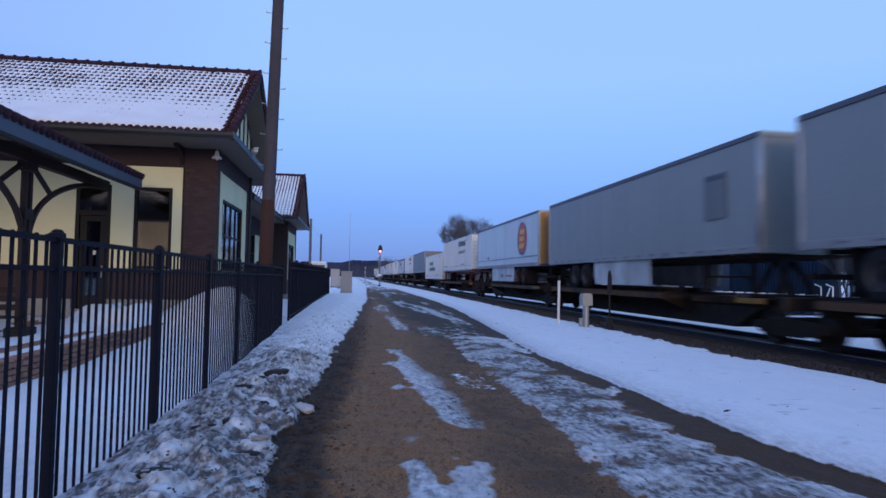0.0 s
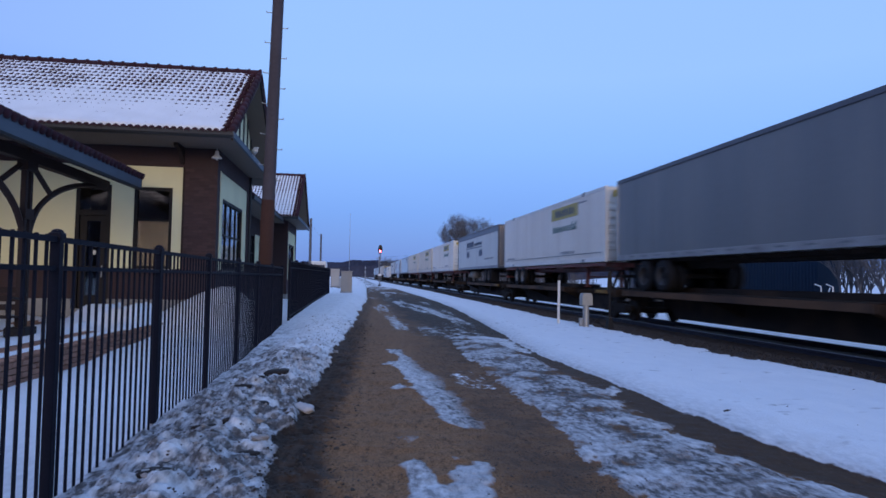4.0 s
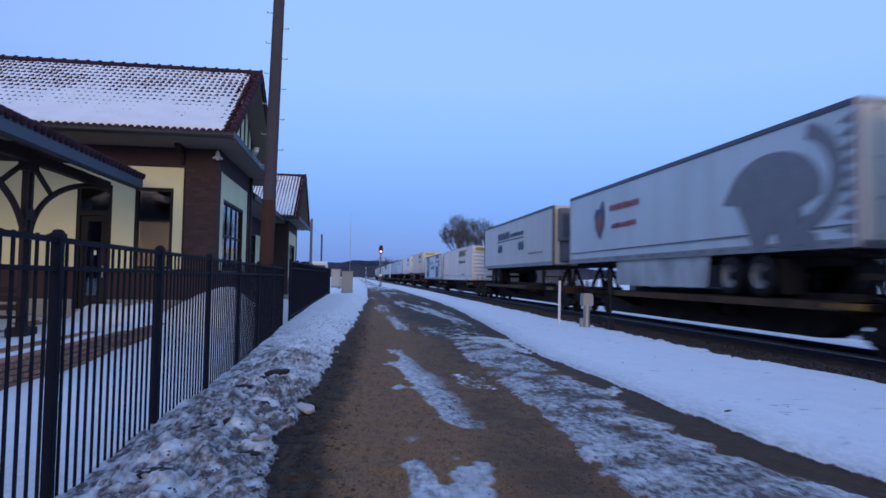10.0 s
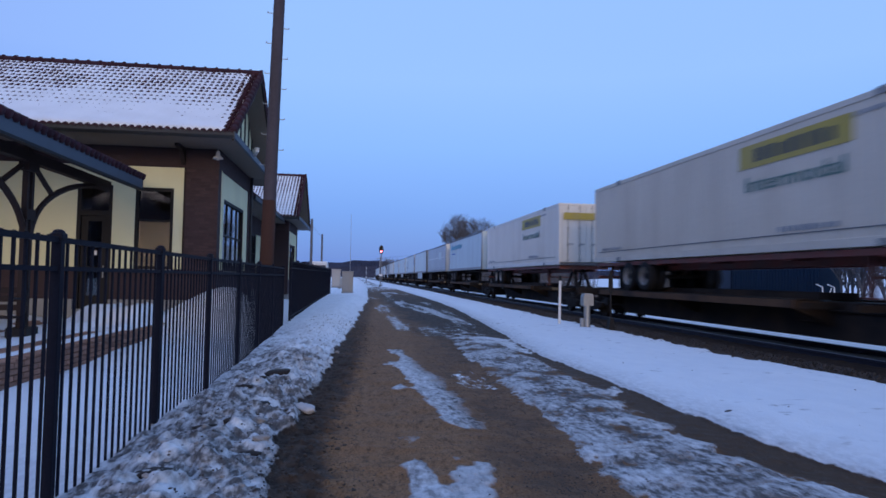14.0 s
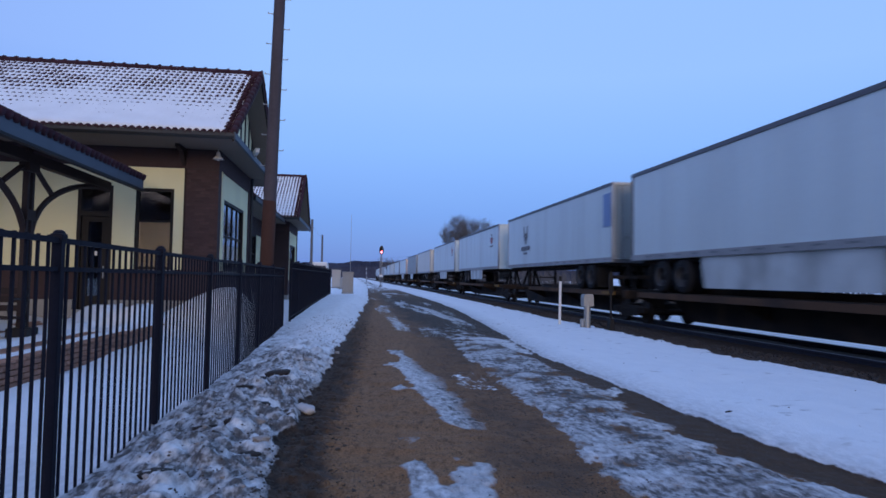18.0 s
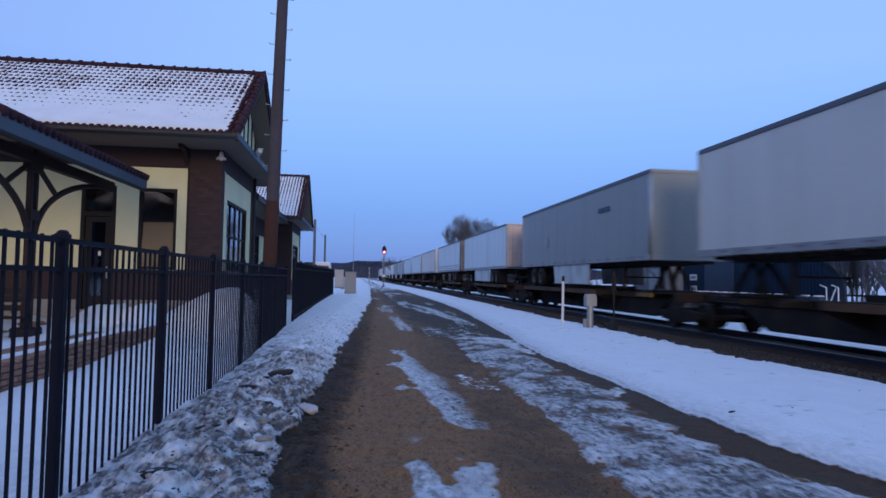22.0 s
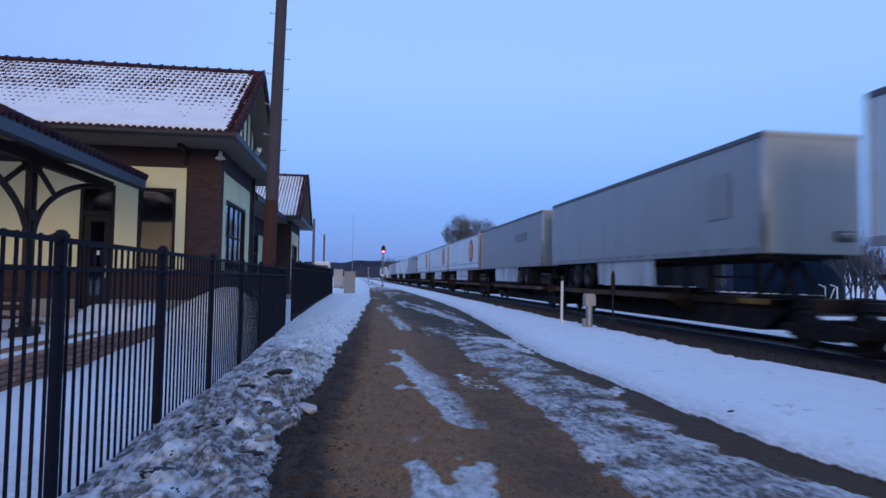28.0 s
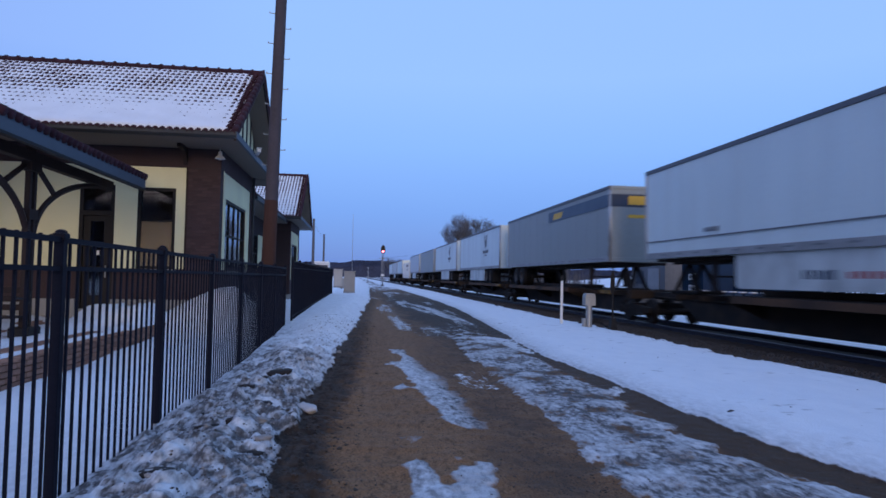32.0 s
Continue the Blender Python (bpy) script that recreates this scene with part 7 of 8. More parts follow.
mast = thing("antenna_mast", "thin steel aerial mast behind the relay cabinet", "mast", m=pose(-0.42, 52, 0.1))
part("shaft", bm_of(rod, (0, 0, -0.3), (0, 0, 6.3), 0.024, 6, 0.012), M["galv"], mast)
part("foot", bm_of(box, -0.15, 0.15, -0.15, 0.15, -0.3, 0.15), M["galv"], mast)


def relay_cabinet(x, y, w, d, h, material, label):
    th = thing("relay_cabinet", label, "cabinet", m=pose(x, y, ground_z(x, y) + 0.02))
    part("plinth", bm_of(box, -w / 2 - 0.03, w / 2 + 0.03, -d / 2, d / 2, -0.35, 0.08), M["stone"], th)
    part("body", bm_of(box, -w / 2, w / 2, -d / 2, d / 2, 0.08, h, 0.02), material, th)
    part("roof", bm_of(box, -w / 2 - 0.05, w / 2 + 0.05, -d / 2 - 0.06, d / 2 + 0.05, h, h + 0.05, 0.015), material, th)
    dr = part("door", bm_of(box, -w / 2 + 0.05, w / 2 - 0.05, -d / 2 - 0.025, -d / 2, 0.16, h - 0.08, 0.008), material, th)
    part("handle", bm_of(box, w / 2 - 0.16, w / 2 - 0.13, -d / 2 - 0.06, -d / 2 - 0.02, h * 0.5, h * 0.5 + 0.14), M["galv"], dr)


relay_cabinet(-0.54, 46.5, 0.80, 0.6, 1.52, M["cabinet"], "grey-green steel relay cabinet standing in snow")
relay_cabinet(-1.86, 63.0, 0.85, 0.7, 1.75, M["cabinet_pale"], "pale steel equipment cabinet standing in snow")
relay_cabinet(-1.35, 66.0, 0.6, 0.6, 1.0, M["cabinet_pale"], "low pale steel box beside the cabinet")

sig = thing("railway_signal", "black railway signal on a mast showing red", "signal", m=pose(3.35, 83.5, 0.0))
part("mast", bm_of(rod, (0, 0, -0.2), (0, 0, 5.3), 0.060, 10), M["ink_grey"], sig, "grey steel mast")
part("base", bm_of(box, -0.18, 0.18, -0.18, 0.18, -0.2, 0.20, 0.03), M["cast"], sig)
hd = new("signal_head")
hd.parent = sig
bm = bmesh.new()
prism(bm, [(0.30 * math.cos(a), 4.85 + (0.62 if math.sin(a) > 0 else 0.5) * math.sin(a)) for a in [2 * math.pi * i / 28 for i in range(28)]], "y", -0.10, -0.04)
part("backing_plate", bm, M["paint_black"], hd, "black oval backing plate")
bm = bmesh.new()
box(bm, -0.2, 0.2, -0.04, 0.22, 4.4, 5.25, 0.03)
part("housing", bm, M["paint_black"], hd)
for zz, lit in ((4.62, True), (5.02, False)):
    bm = bmesh.new()
    lathe(bm, [(0.0, -0.125), (0.09, -0.12), (0.125, -0.105), (0.125, -0.10)], "y", 20, (0, 0, zz))
    part("lens", bm, M["lamp_red"] if lit else M["paint_black"], hd, "lit red lens" if lit else "dark lens")
    bm = bmesh.new()
    prev = None
    for i in range(11):
        a = math.radians(-20 + 220 * i / 10)
        c = (0.15 * math.cos(a), 0.15 * math.sin(a))
        if prev:
            prism(bm, [prev, c, (c[0] * 1.08, c[1] * 1.08), (prev[0] * 1.08, prev[1] * 1.08)], "y", -0.36, -0.10)
        prev = c
    ob = part("visor", bm, M["paint_black"], hd)
    ob.location.z = zz
part("ladder_rail", bm_of(rod, (0.18, 0.15, 0.0), (0.18, 0.15, 4.4), 0.018, 6), M["galv"], sig)
part("ladder_rail", bm_of(rod, (-0.18, 0.15, 0.0), (-0.18, 0.15, 4.4), 0.018, 6), M["galv"], sig)
for i in range(14):
    part("rung", bm_of(rod, (-0.18, 0.15, 0.3 + i * 0.3), (0.18, 0.15, 0.3 + i * 0.3), 0.012, 6), M["galv"], sig)
part("number_plate", bm_of(box, -0.22, 0.22, -0.09, -0.075, 1.35, 1.62), M["paint_white"], sig, "small white plate")

mk = thing("marker_post", "white marker post with black top in the snow", "post", m=pose(5.53, 16.55, ground_z(5.53, 16.55), 0, 0.6, 0))
part("shaft", bm_of(box, -0.034, 0.034, -0.012, 0.012, -0.3, 1.24, 0.004), M["paint_white"], mk)
part("tip", bm_of(box, -0.035, 0.035, -0.013, 0.013, 1.16, 1.30, 0.004), M["paint_black"], mk, "black tip")

jb = thing("junction_box", "grey metal junction box on a round pedestal", "junction box", m=pose(5.95, 15.6, ground_z(5.95, 15.6)) @ Matrix.Diagonal((0.8, 0.8, 1, 1)))
part("pedestal", bm_of(rod, (0, 0, -0.3), (0, 0, 0.62), 0.105, 16), M["galv"], jb, "grey pipe pedestal")
bm = bmesh.new()
prism(bm, [(-0.17, 0.55), (0.17, 0.55), (0.17, 0.78), (0.13, 0.86), (-0.13, 0.86), (-0.17, 0.78)], "y", -0.14, 0.14)
part("hood", bm, M["galv"], jb, "grey hooded cover")
part("conduit", bm_of(rod, (-0.16, 0, -0.2), (-0.16, 0, 0.22), 0.075, 10), M["galv"], jb)
part("hinge", bm_of(box, 0.17, 0.19, -0.06, 0.06, 0.60, 0.80), M["galv"], jb)
part("hasp", bm_of(box, -0.03, 0.03, -0.165, -0.14, 0.58, 0.70), M["galv"], jb)
for k in range(3):
    path = [(0.10 + u * (0.4 + 0.12 * k), 0.05 * k, 0.06 + 0.14 * math.sin(u * math.pi * (1 + 0.3 * k)) * (1 - 0.3 * k)) for u in [i / 8 for i in range(9)]]
    part("cable", bm_of(tube, path, 0.014), M["paint_black"], jb, "loose black cable")

dp = thing("switch_stand", "black iron stand with a narrow upright blade", "switch stand", m=pose(6.42, 15.2, -0.03))
bm = bmesh.new()
prism(bm, [(-0.11, -0.1), (0.11, -0.1), (0.04, 0.36), (-0.04, 0.36)], "y", -0.09, 0.09)
part("foot", bm, M["paint_black"], dp, "tapered black foot")
part("shaft", bm_of(rod, (0, 0, 0.34), (0, 0, 1.28), 0.026, 8), M["paint_black"], dp)
bm = bmesh.new()
prism(bm, [(-0.05, 0.98), (0.05, 0.98), (0.06, 1.10), (0.05, 1.42), (0.02, 1.55), (-0.02, 1.55), (-0.05, 1.42), (-0.06, 1.10)], "y", -0.008, 0.008)
part("blade", bm, M["paint_black"], dp, "narrow black blade")

post = thing("striped_post", "distant post with pale and dark bands by the line", "post", m=pose(2.62, 152, 0.0))
part("shaft", bm_of(rod, (0, 0, -0.3), (0, 0, 3.6), 0.10, 8), M["ink_grey"], post)
for k in (0.9, 2.0, 3.1):
    part("band", bm_of(rod, (0, 0, k), (0, 0, k + 0.5), 0.14, 8), M["ink_pale"], post, "pale band")

# dark iron bench on the paving, its end towards the fence
bench = thing("bench", "dark iron bench with curved arm on the brick paving", "bench", m=pose(-4.97, 10.15, 0.27))
for bx in (0.0, -1.45):
    arm = [(bx, -0.22, 0.0), (bx, -0.20, 0.30), (bx, -0.24, 0.44), (bx, -0.22, 0.55), (bx, -0.12, 0.60), (bx, 0.10, 0.58), (bx, 0.22, 0.52)]
    part("arm", bm_of(tube, arm, 0.018), M["paint_black"], bench, "curved iron arm and leg")
    part("back_leg", bm_of(tube, [(bx, 0.26, 0.0), (bx, 0.20, 0.32), (bx, 0.30, 0.78)], 0.018), M["paint_black"], bench)
for k in range(5):
    part("seat_slat", bm_of(box, -1.47, 0.02, -0.22 + k * 0.088, -0.15 + k * 0.088, 0.30, 0.325, 0.004), M["trim_brown"], bench)
for k in range(3):
    part("back_slat", bm_of(box, -1.47, 0.02, 0.215 + k * 0.03, 0.235 + k * 0.03, 0.40 + k * 0.13, 0.49 + k * 0.13, 0.004), M["trim_brown"], bench)

# ---------------------------------------------------------------- behind the line
shed = thing("blue_shed", "long dark blue metal shed behind the railway", "shed")
bm = bmesh.new()
sx0, sy0, sy1, sh = 24.0, 29.8, 44.0, 3.9
outline = [(sx0 + 1.3, sy1), (sx0 + 1.3, sy0), (sx0, sy0)]
for i in range(55):
    k = sy0 + 0.1 + i * 0.255
    outline += [(sx0, k), (sx0 - 0.04, k + 0.03), (sx0 - 0.04, k + 0.11), (sx0, k + 0.14)]
prism(bm, outline + [(sx0, sy1)], "z", -0.2, sh)
part("wall", bm, M["steel_blue"], shed, "ribbed dark blue cladding")
bm = bmesh.new()
prism(bm, [(sx0 - 0.1, sh), (sx0 + 1.4, sh), (sx0 + 1.2, sh + 0.10), (sx0 + 0.1, sh + 0.10)], "y", sy0 - 0.05, sy1 + 0.05)
part("roof", bm, M["snow"], shed, "snow-covered low roof")
for z0 in (0.62, 1.42):
    part("sign", bm_of(box, sx0 - 0.10, sx0 - 0.06, 42.0, 42.9, z0, z0 + 0.42), M["paint_white"], shed, "small white sign")
    for k in range(3):
        part("lettering", bm_of(box, sx0 - 0.112, sx0 - 0.10, 42.12 + k * 0.24, 42.28 + k * 0.24, z0 + 0.10, z0 + 0.32), M["ink_grey"], shed)
part("dark_door", bm_of(box, sx0 - 0.07, sx0 - 0.042, 37.5, 41.0, 0.0, 3.0), M["navy"], shed, "dark sliding door")
for i in range(12):
    y = 27.1 + i * 0.97
    th = thing("concrete_block", "dark concrete block capped with snow before the shed", "block", "blocks before the shed", m=pose(21.6, y, -0.05))
    shared("block", "block_body", lambda bm: box(bm, -0.25, 0.25, -0.36, 0.36, -0.3, 0.74, 0.03), M["navy"], th)
    shared("block_snow", "snow_cap", lambda bm: box(bm, -0.20, 0.20, -0.13, 0.13, 0.742, 0.80, 0.02), M["snow"], th, None, "cap of snow")
st = thing("handrail", "white pipe handrails beside the shed steps", "handrail", m=pose(21.2, 25.4, 0.05) @ Matrix.Diagonal((0.8, 0.8, 0.8, 1)))
for dy in (0.0, 0.9):
    part("rail", bm_of(rod, (0, dy, 0), (0, dy, 1.35), 0.035, 8), M["paint_white"], st)
    part("rail", bm_of(rod, (0, dy, 1.35), (0.0, dy + 0.5, 1.5), 0.035, 8), M["paint_white"], st)
part("rail", bm_of(rod, (0, 0.9, 0.0), (0, 0.2, 1.3), 0.035, 8), M["paint_white"], st)
hut = thing("shed", "low grey shed behind the railway", "shed")
part("wall", bm_of(box, 26, 30, 50.5, 57, -0.2, 3.2), M["ink_grey"], hut)
part("roof", bm_of(box, 25.7, 30.3, 50.2, 57.3, 3.2, 3.4), M["snow"], hut, "snow-covered roof")
part("door", bm_of(box, 25.94, 26.0, 51.5, 53.6, 0, 2.4), M["ink_pale"], hut, "grey roll-up door")
part("dark_window", bm_of(box, 25.95, 26.0, 54.5, 56.0, 1.0, 2.2), M["navy"], hut)


# ---------------------------------------------------------------- bare trees, hills, wires
def bare_tree(name, label, x, y, h, seed, stems=1, depth=5, spread=0.55, thick=0.03, group="", z=0.0, dome=False):
    th = thing(name, label, "tree", group, m=pose(x, y, z))
    rnd = random.Random(seed)
    trunk, crown = bmesh.new(), bmesh.new()

    def limb(bm, p, d, ln, r, lvl):
        q = p + d * ln
        e = Vector((q.x / (0.36 * h), q.y / (0.36 * h), (q.z - 0.56 * h) / (0.44 * h)))
        if dome and e.length > 1.0:
            # twigs end at a rounded outline
            q, lvl = p + d * ln * 0.4, max(lvl, depth - 1)
        rod(bm, p, q, r, 6 if lvl < 2 else 4, r * 0.68)
        if lvl >= depth:
            return
        for i in range(rnd.choice((3, 3, 4)) if lvl else 5):
            w = spread * (1.3 if lvl == 0 or lvl > 4 else 1.0)
            nd = (d + Vector((rnd.uniform(-1, 1), rnd.uniform(-1, 1), rnd.uniform(-0.20, 0.75))) * w).normalized()
            limb(crown, p + d * ln * rnd.uniform(0.5, 1.0), nd, ln * rnd.uniform(0.60, 0.85), max(r * rnd.uniform(0.45, 0.60), h * 0.0007), lvl + 1)
    for s in range(stems):
        d = Vector((rnd.uniform(-0.25, 0.25) * (stems > 1), rnd.uniform(-0.2, 0.2) * (stems > 1), 1)).normalized()
        limb(trunk, Vector((rnd.uniform(-0.4, 0.4) * (stems > 1), 0, -0.2)), d, h * 0.34, h * thick, 0)
    part("trunk", trunk, M["bark"], th, "bare grey-brown trunk")
    part("crown", crown, M["bark"], th, "leafless winter crown")
    return th


bare_tree("tree", "large bare deciduous tree behind the train", 22.2, 128, 15.0, 4, 1, 7, 0.72, dome=True)
bare_tree("tree", "large bare deciduous tree behind the train", 25.8, 131, 14.8, 9, 1, 7, 0.72, dome=True)
bare_tree("tree", "small bare tree far up the line", 10.5, 190, 8.0, 12, 1, 5, 0.6)
bare_tree("tree", "small bare tree far up the line", 14.0, 215, 8.5, 15, 1, 5, 0.6)
bare_tree("shrub", "clump of bare stems beside the shed", 24.3, 28.1, 4.6, 21, 7, 3, 0.4, 0.012)
bare_tree("shrub", "clump of bare stems beside the shed", 24.1, 26.9, 4.4, 23, 6, 3, 0.4, 0.012)
bare_tree("shrub", "clump of bare stems beside the shed", 24.6, 25.9, 4.2, 22, 5, 3, 0.4, 0.012)
bare_tree("tree", "bare tree beyond the shed", 33.0, 27.0, 9.0, 24, 2, 5, 0.5, 0.02)

# dark bare brush along the far side of the line
rnd = random.Random(19)
bv, bf = [], []
for i in range(7000):
    y = 56 + 250 * rnd.random() ** 1.3
    x = 17.5 + rnd.random() * 5 + max(0.0, y - 240) * 0.05
    h, lean = rnd.uniform(1.2, 3.2), Vector((rnd.uniform(-0.5, 0.5), rnd.uniform(-0.5, 0.5), 0))
    r = 0.012 + 0.00022 * y
    k = len(bv)
    bv += [(x - r, y, -0.2), (x + r, y, -0.2), (x, y + r * 1.5, -0.2), (x + lean.x * h * 0.5, y + lean.y * h * 0.5, h)]
    bf += [[k, k + 1, k + 3], [k + 1, k + 2, k + 3], [k + 2, k, k + 3]]
me = bpy.data.meshes.new("brush")
me.from_pydata(bv, [], bf)
me.materials.append(M["bark"])
tagged(new("brush", me), "dark leafless brush behind the railway line", "brush", kind="stuff")

# wooded ridge round the horizon: two ragged rows far off ahead, a nearer belt of bare wood behind
rnd = random.Random(7)
hills_v, hills_f = [], []
for k in range(2):
    prev = None
    for i in range(4001):
        a = math.radians(-100 + 200 * i / 4000)
        d = 1150 + 170 * k
        base = 20 + 7 * math.sin(a * 5.0 + 1.2) + 4 * math.sin(a * 13 + 0.4) + 6 * k
        h = base + 1.6 * math.sin(a * 71 + k) + 1.0 * math.sin(a * 173 + 2 * k) + rnd.uniform(-0.9, 0.9) * (1 + 0.6 * math.sin(a * 40))
        n0 = len(hills_v)
        u, v = math.sin(a), math.cos(a)
        hills_v += [(d * u, d * v, -2), ((d + 25) * u, (d + 25) * v, h * 0.7), ((d + 50) * u, (d + 50) * v, h)]
        if prev is not None:
            hills_f += [[prev, n0, n0 + 1, prev + 1], [prev + 1, n0 + 1, n0 + 2, prev + 2]]
        prev = n0
for i in range(900):
    a = math.radians(100 + 160 * i / 900 + rnd.uniform(-0.05, 0.05))
    d, h, w = 112 + rnd.uniform(-8, 24), (17 if 188 < math.degrees(a) < 214 else 4.8) + rnd.uniform(-2, 2.5), rnd.uniform(0.5, 1.4)
    x, y = d * math.sin(a), d * math.cos(a)
    ux, uy = math.cos(a) * w, -math.sin(a) * w
    n0 = len(hills_v)
    hills_v += [(x - ux, y - uy, -2), (x + ux, y + uy, -2), (x + ux * 0.9, y + uy * 0.9, h * 0.80), (x - ux * 0.1, y - uy * 0.1, h), (x - ux, y - uy, h * 0.78), (x, y - 4, h * 0.6)]
    hills_f += [[n0, n0 + 1, n0 + 2, n0 + 3, n0 + 4], [n0 + 2, n0 + 5, n0 + 3], [n0 + 3, n0 + 5, n0 + 4]]
me = bpy.data.meshes.new("wooded_ridge")
me.from_pydata(hills_v, [], hills_f)
me.materials.append(M["wood_far"])
tagged(new("wooded_ridge", me), "dark bare wooded ridge along the horizon", "woods", kind="stuff")


def wire(name, pts, sag, r, label):
    th = tagged(new(name), label, "wire")
    for a, b in zip(pts, pts[1:]):
        a, b = Vector(a), Vector(b)
        path = [a.lerp(b, u) + Vector((0, 0, -sag * 4 * u * (1 - u))) for u in [i / 16 for i in range(17)]]
        part("span", bm_of(tube, path, r, 4), M["paint_black"], th)


wire("overhead_wire", [(8.6, 220, 7.9), (62, 226, 13.5)], 0.12, 0.02, "thin overhead wire crossing the line")
wire("overhead_wire", [(-4.55, 66, 6.6), (-4.42, 84, 6.3)], 0.08, 0.012, "thin overhead wire between poles")
wire("overhead_wire", [(-4.55, 66, 6.0), (-12, 52, 4.5)], 0.08, 0.012, "thin overhead wire to the station")

# parked white van and a low roof past the fence
van = thing("van", "snow-covered white van parked past the fence", "van", m=pose(-4.1, 74, 0.1) @ Matrix.Diagonal((1, 1, 1.32, 1)))
bm = bmesh.new()
prism(bm, [(-2.4, 0.45), (2.3, 0.45), (2.4, 1.0), (1.6, 1.2), (1.1, 1.95), (-2.3, 2.0)], "x", -0.95, 0.95)
part("body", bm, M["paint_white"], van)
part("roof_snow", bm_of(box, -0.9, 0.9, -2.2, 1.0, 1.99, 2.12, 0.04), M["snow"], van)
for wx_ in (-0.85, 0.85):
    for wy_ in (-1.5, 1.5):
        part("wheel", bm_of(lathe, [(0.0, -0.1), (0.33, -0.1), (0.36, 0.0), (0.33, 0.1), (0.0, 0.1)], "x", 18, (wx_, wy_, 0.36)), M["tyre"], van)
part("windscreen", bm_of(box, -0.8, 0.8, -2.43, -2.40, 1.2, 1.8), M["navy"], van)
lowh = thing("low_house", "low house with a dark red roof behind the fence", "house")
part("wall", bm_of(box, -14, -6.0, 68, 80, -0.1, 2.4), M["stucco"], lowh)
bm = bmesh.new()
prism(bm, [(-14.4, 2.4), (-5.6, 2.4), (-10, 4.0)], "y", 67.6, 80.4)
part("roof", bm, M["tile"], lowh, "dark red roof")

# clods of ploughed snow, black crumbs and loose stones
ico = bmesh.new()
bmesh.ops.create_icosphere(ico, subdivisions=1, radius=1.0)
ico.verts.index_update()
LUMP_V, LUMP_F = [tuple(v.co) for v in ico.verts], [[v.index for v in f.verts] for f in ico.faces]
ico.free()


def litter(name, places, material, label, category):
    """Many small rough lumps in one mesh. places: (x, y, size)."""
    xs, ys = np.array([p[0] for p in places]), np.array([p[1] for p in places])
    zs = ground_fields(xs, ys)[0]
    rnd = random.Random(len(places))
    verts, faces = [], []
    for (x, y, r), z in zip(places, zs):
        q = Euler((rnd.random() * 6, rnd.random() * 6, rnd.random() * 6)).to_matrix()
        k = len(verts)
        sx, sy, sz = rnd.uniform(0.7, 1.25), rnd.uniform(0.7, 1.25), rnd.uniform(0.5, 0.9)
        for c in LUMP_V:
            p = q @ (Vector((c[0] * sx, c[1] * sy, c[2] * sz)) * r * rnd.uniform(0.78, 1.15))
            verts.append((x + p.x, y + p.y, z + r * 0.12 + p.z * 0.55))
        faces += [[k + j for j in f] for f in LUMP_F]
    me = bpy.data.meshes.new(name)
    me.from_pydata(verts, [], faces)
    me.materials.append(material)
    me.polygons.foreach_set("use_smooth", np.ones(len(me.polygons), dtype=bool))
    tagged(new(name, me), label, category, kind="stuff")


rnd = random.Random(3)
clods, crumbs, stones = [], [], []
for i in range(420):
    y = 2.9 + 14 * rnd.random() ** 1.7
    be = float(bank_edge(y))
    clods.append((min(be - 0.08, be + rnd.gauss(-0.45, 0.30)), y, rnd.uniform(0.008, 0.026) * (1.0 if rnd.random() < 0.94 else 1.7)))
for i in range(1500):
    y = 2.9 + 14 * rnd.random() ** 1.7
    be = float(bank_edge(y))
    x = be + rnd.gauss(-0.25, 0.34)
    if x > -1.5:
        crumbs.append((x, y, rnd.uniform(0.004, 0.013)))
for i in range(6000):
    y = 2.9 + 16 * rnd.random() ** 1.9
    x = rnd.uniform(float(bank_edge(y)), float(apron_edge(y)))
    stones.append((x, y, rnd.uniform(0.003, 0.009) * (1.0 if rnd.random() < 0.97 else 1.8)))
for i in range(40):
    y = 4 + 16 * rnd.random()
    crumbs.append((rnd.uniform(float(apron_edge(y)) + 0.1, 6.2), y, rnd.uniform(0.004, 0.012)))
bare = ground_fields(np.array([p[0] for p in stones]), np.array([p[1] for p in stones]))[1] < 0.25
stones = [p for p, ok in zip(stones, bare) if ok]
fringe = []
for i in range(5200):
    y = 2.9 + 15 * rnd.random() ** 1.8
    if rnd.random() < 0.66:
        x = float(bank_edge(y)) + rnd.gauss(0.22, 0.17)
    else:
        x = rnd.gauss(1.42, 0.20)
    fringe.append((x, y, rnd.uniform(0.004, 0.010) * (1.0 if rnd.random() < 0.86 or x > 0.6 else rnd.uniform(1.8, 3.0))))
litter("mud_clods", fringe, M["crumb"], "dark clods of mud along the foot of the bank", "mud")
litter("snow_clods", clods, M["clod"], "dirty clods of ploughed snow along the road", "snow")
litter("dirt_crumbs", crumbs, M["crumb"], "black crumbs of dirt on the snow bank", "dirt")
litter("loose_stones", stones, M["pebble"], "loose stones and grit on the road", "gravel")

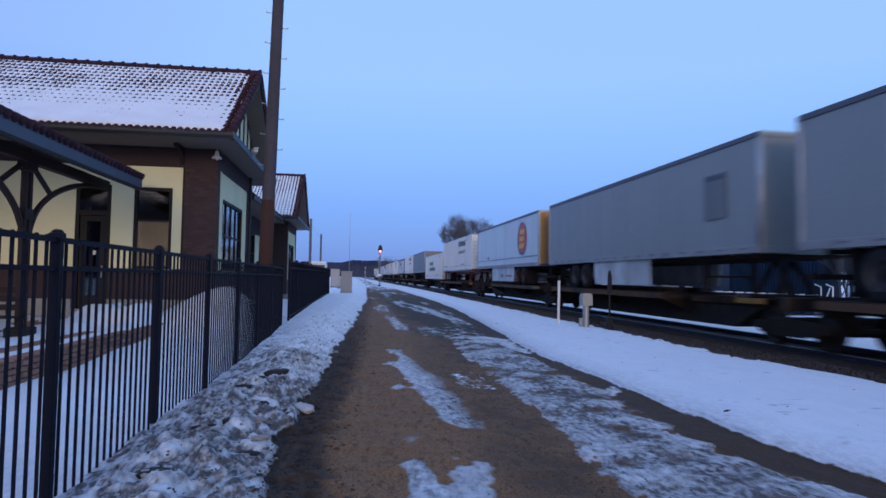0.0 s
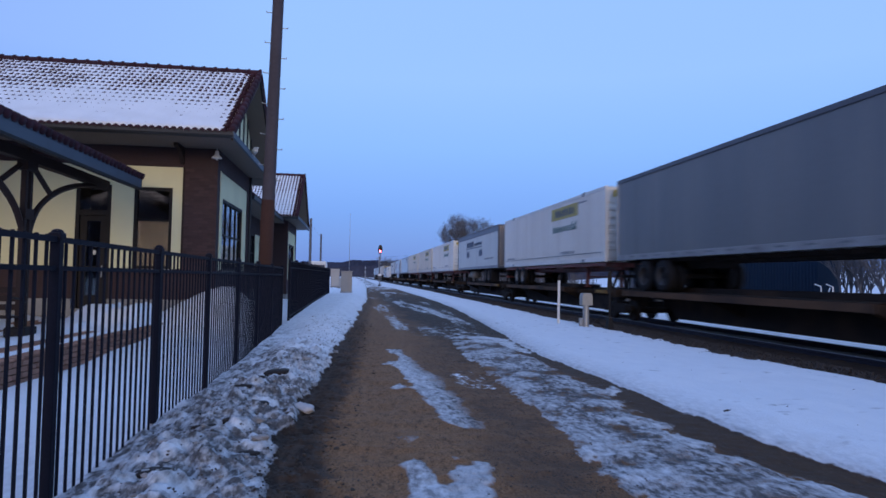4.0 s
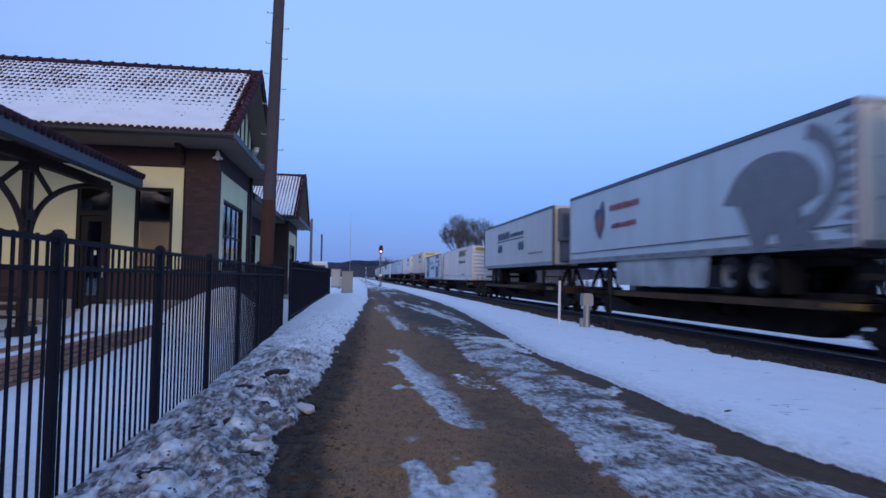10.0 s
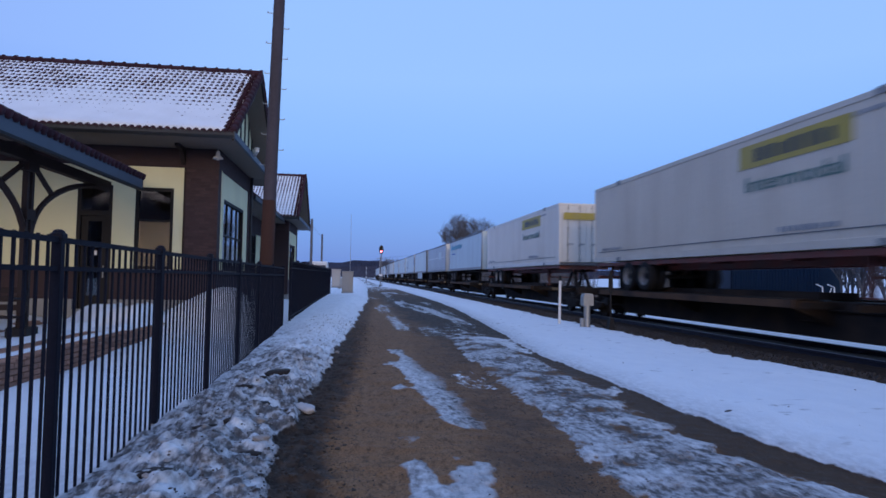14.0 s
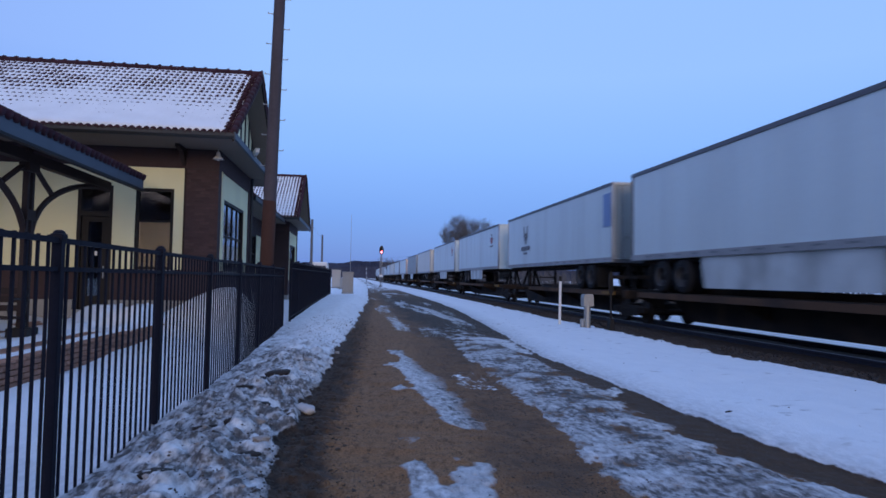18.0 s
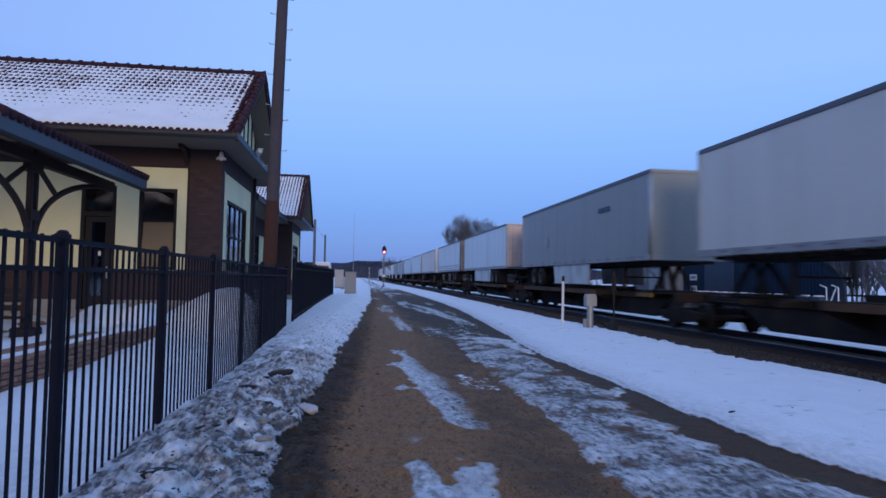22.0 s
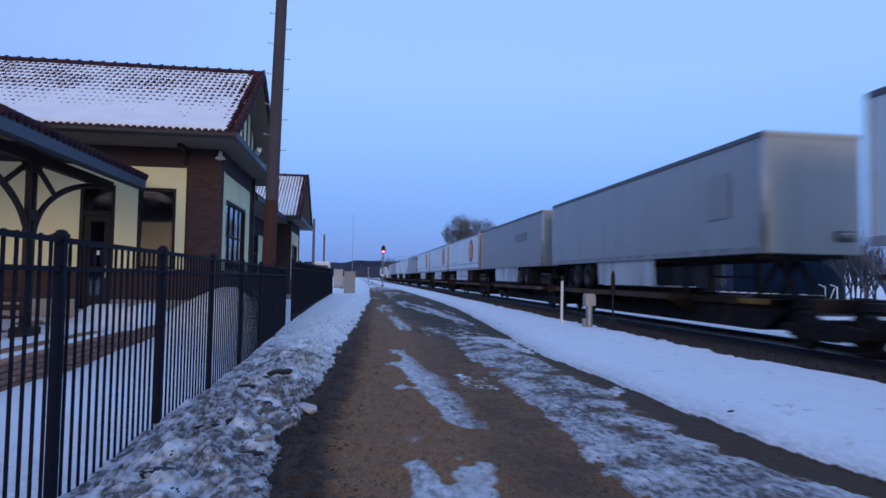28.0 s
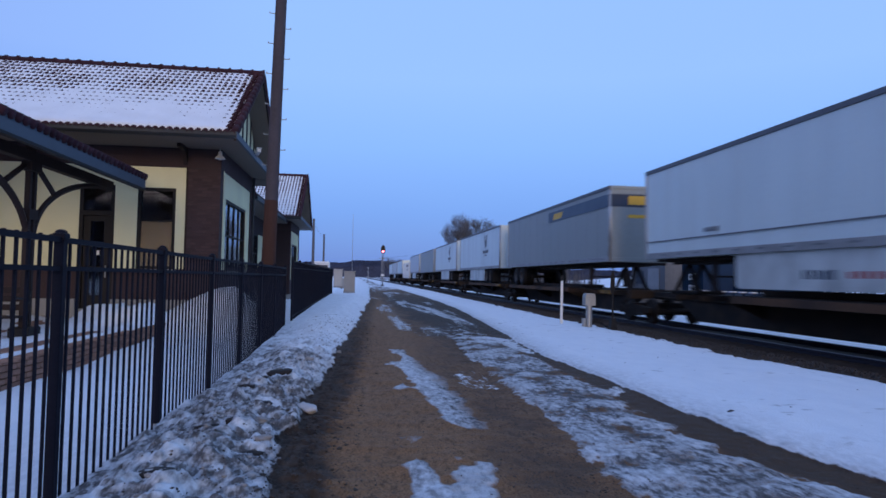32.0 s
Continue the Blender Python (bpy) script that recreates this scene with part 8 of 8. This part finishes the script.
def snow_lump(x, y, r, seed, dirty):
    """A broken piece of ploughed crust, rounded by thaw."""
    bm = bmesh.new()
    bmesh.ops.create_icosphere(bm, subdivisions=3, radius=1.0)
    rnd = random.Random(seed)
    ph = [rnd.random() * 6.28 for i in range(6)]
    for v in bm.verts:
        c = v.co
        k = 1 + 0.24 * math.sin(c.x * 3.1 + ph[0]) * math.cos(c.y * 2.7 + ph[1]) + 0.15 * math.sin(c.z * 5.3 + c.x * 4.1 + ph[2]) + 0.10 * math.sin(c.y * 9.7 + c.z * 7.9 + ph[3])
        v.co = Vector((c.x * 1.15, c.y * 0.95, c.z * 0.50)) * k * r
    me = mesh_of("snow_lump", bm, True)
    me.materials.append(M["clod"] if dirty else M["slush"])
    ob = tagged(new("snow_lump", me), "dirty lump of ploughed snow at the road's edge" if dirty else "pale grey lump of ploughed snow at the road's edge", "snow lump", "snow lumps on the bank")
    ob.matrix_world = pose(x, y, ground_z(x, y) + r * 0.12, 0, 0, rnd.random() * 360)


for i, spot in enumerate(((-0.45, 6.10, 0.11, 0), (-0.55, 5.78, 0.085, 1), (-0.60, 8.5, 0.06, 1), (-0.62, 4.55, 0.045, 1), (-0.95, 5.35, 0.04, 1), (-0.72, 5.15, 0.05, 1), (-1.15, 4.3, 0.04, 1),
                          (-0.48, 7.2, 0.05, 1), (-0.80, 6.6, 0.045, 1), (-0.30, 10.6, 0.06, 1), (-0.60, 3.9, 0.045, 1))):
    snow_lump(spot[0], spot[1], spot[2], i, spot[3])


def mud_pat(x, y, ln, wd, turn, label="flat dark lump of frozen mud on the dirty snow bank", kind="mud"):
    """A flat frozen lump of mud, ragged at its rim."""
    bm = bmesh.new()
    rnd = random.Random(int(x * 1000 + y * 77))
    rim = [(ln * math.cos(a) * rnd.uniform(0.75, 1.15), wd * math.sin(a) * rnd.uniform(0.75, 1.15)) for a in [2 * math.pi * i / 14 for i in range(14)]]
    ln, wd = ln * 0.8, wd * 0.8
    low = [bm.verts.new((u * 0.8, v * 0.8, -0.03)) for u, v in rim]
    mid = [bm.verts.new((u * 0.92, v * 0.92, 0.004 + rnd.uniform(-0.004, 0.004))) for u, v in rim]
    top = bm.verts.new((0, 0, 0.014))
    for i in range(14):
        j = (i + 1) % 14
        bm.faces.new((low[i], low[j], mid[j], mid[i]))
        bm.faces.new((mid[i], mid[j], top))
    bm.faces.new(low[::-1])
    me = mesh_of("mud_lump", bm, True)
    me.materials.append(M["mud"])
    ob = tagged(new("dead_leaf" if kind == "leaf" else "mud_lump", me), label, kind, "mud lumps on the bank" if kind == "mud" else "")
    e = 0.09
    rx = math.degrees(math.atan((ground_z(x, y + e) - ground_z(x, y - e)) / (2 * e)))
    ry = -math.degrees(math.atan((ground_z(x + e, y) - ground_z(x - e, y)) / (2 * e)))
    z = max(ground_z(x + u * ln * 0.6, y + v * wd * 0.6) for u in (-1, 0, 1) for v in (-1, 0, 1))
    ob.matrix_world = pose(x, y, z - 0.006, rx * 0.6, ry * 0.6, 0) @ pose(0, 0, 0, 0, 0, turn)


for spot in ((-1.06, 4.79, 0.10, 0.055, 20), (-1.10, 3.78, 0.13, 0.08, 5), (-0.85, 7.37, 0.16, 0.10, 0), (-0.92, 4.98, 0.07, 0.05, 60), (-1.04, 6.35, 0.09, 0.07, 0),
             (-0.80, 5.80, 0.10, 0.05, 40), (-0.66, 4.35, 0.08, 0.05, 5), (-1.22, 5.5, 0.09, 0.04, 30), (-0.98, 6.9, 0.08, 0.06, 0)):
    mud_pat(*spot)
mud_pat(3.477, 5.49, 0.05, 0.022, 15, "small dark leaf lying on the snowy verge", "leaf")
# ballast stones along the near shoulder
verts, faces = [], []
for i in range(9000):
    y = 4 + 36 * rnd.random() ** 1.5
    x = float(ballast_edge(y)) - 0.12 + rnd.random() ** 1.2 * 2.9
    r = rnd.uniform(0.012, 0.030)
    z = float(np.interp(x - TRACK_X, [-4.2, -3.0, -1.6], [-0.02, -0.22, -0.30])) + r * 0.3
    q = Euler((rnd.random() * 6, rnd.random() * 6, rnd.random() * 6)).to_matrix()
    k = len(verts)
    for c in ((-1, -1, -0.7), (1, -0.8, -0.6), (0.8, 1, -0.7), (-0.9, 0.9, -0.6), (-0.6, -0.7, 0.7), (0.7, -0.6, 0.6), (0.6, 0.7, 0.7), (-0.7, 0.6, 0.6)):
        p = q @ (Vector(c) * r)
        verts.append((x + p.x, y + p.y, z + p.z))
    faces += [[k + j for j in f] for f in ((0, 3, 2, 1), (4, 5, 6, 7), (0, 1, 5, 4), (1, 2, 6, 5), (2, 3, 7, 6), (3, 0, 4, 7))]
me = bpy.data.meshes.new("ballast")
me.from_pydata(verts, [], faces)
me.materials.append(mat("ballast", (0.052, 0.045, 0.042), 0.9, 0, 0.55, 14, 60, 0.3))
tagged(new("ballast", me), "dark crushed stone ballast beside the rails", "ballast", kind="stuff")


def motions():
    for th, s in MOVERS:
        times = [0, 32] if s < CURVE_AT else [0, 4, 8, 12, 16, 20, 24, 28, 32]
        walk(th, [(t, line(s - SPEED * t)) for t in times])


motions()
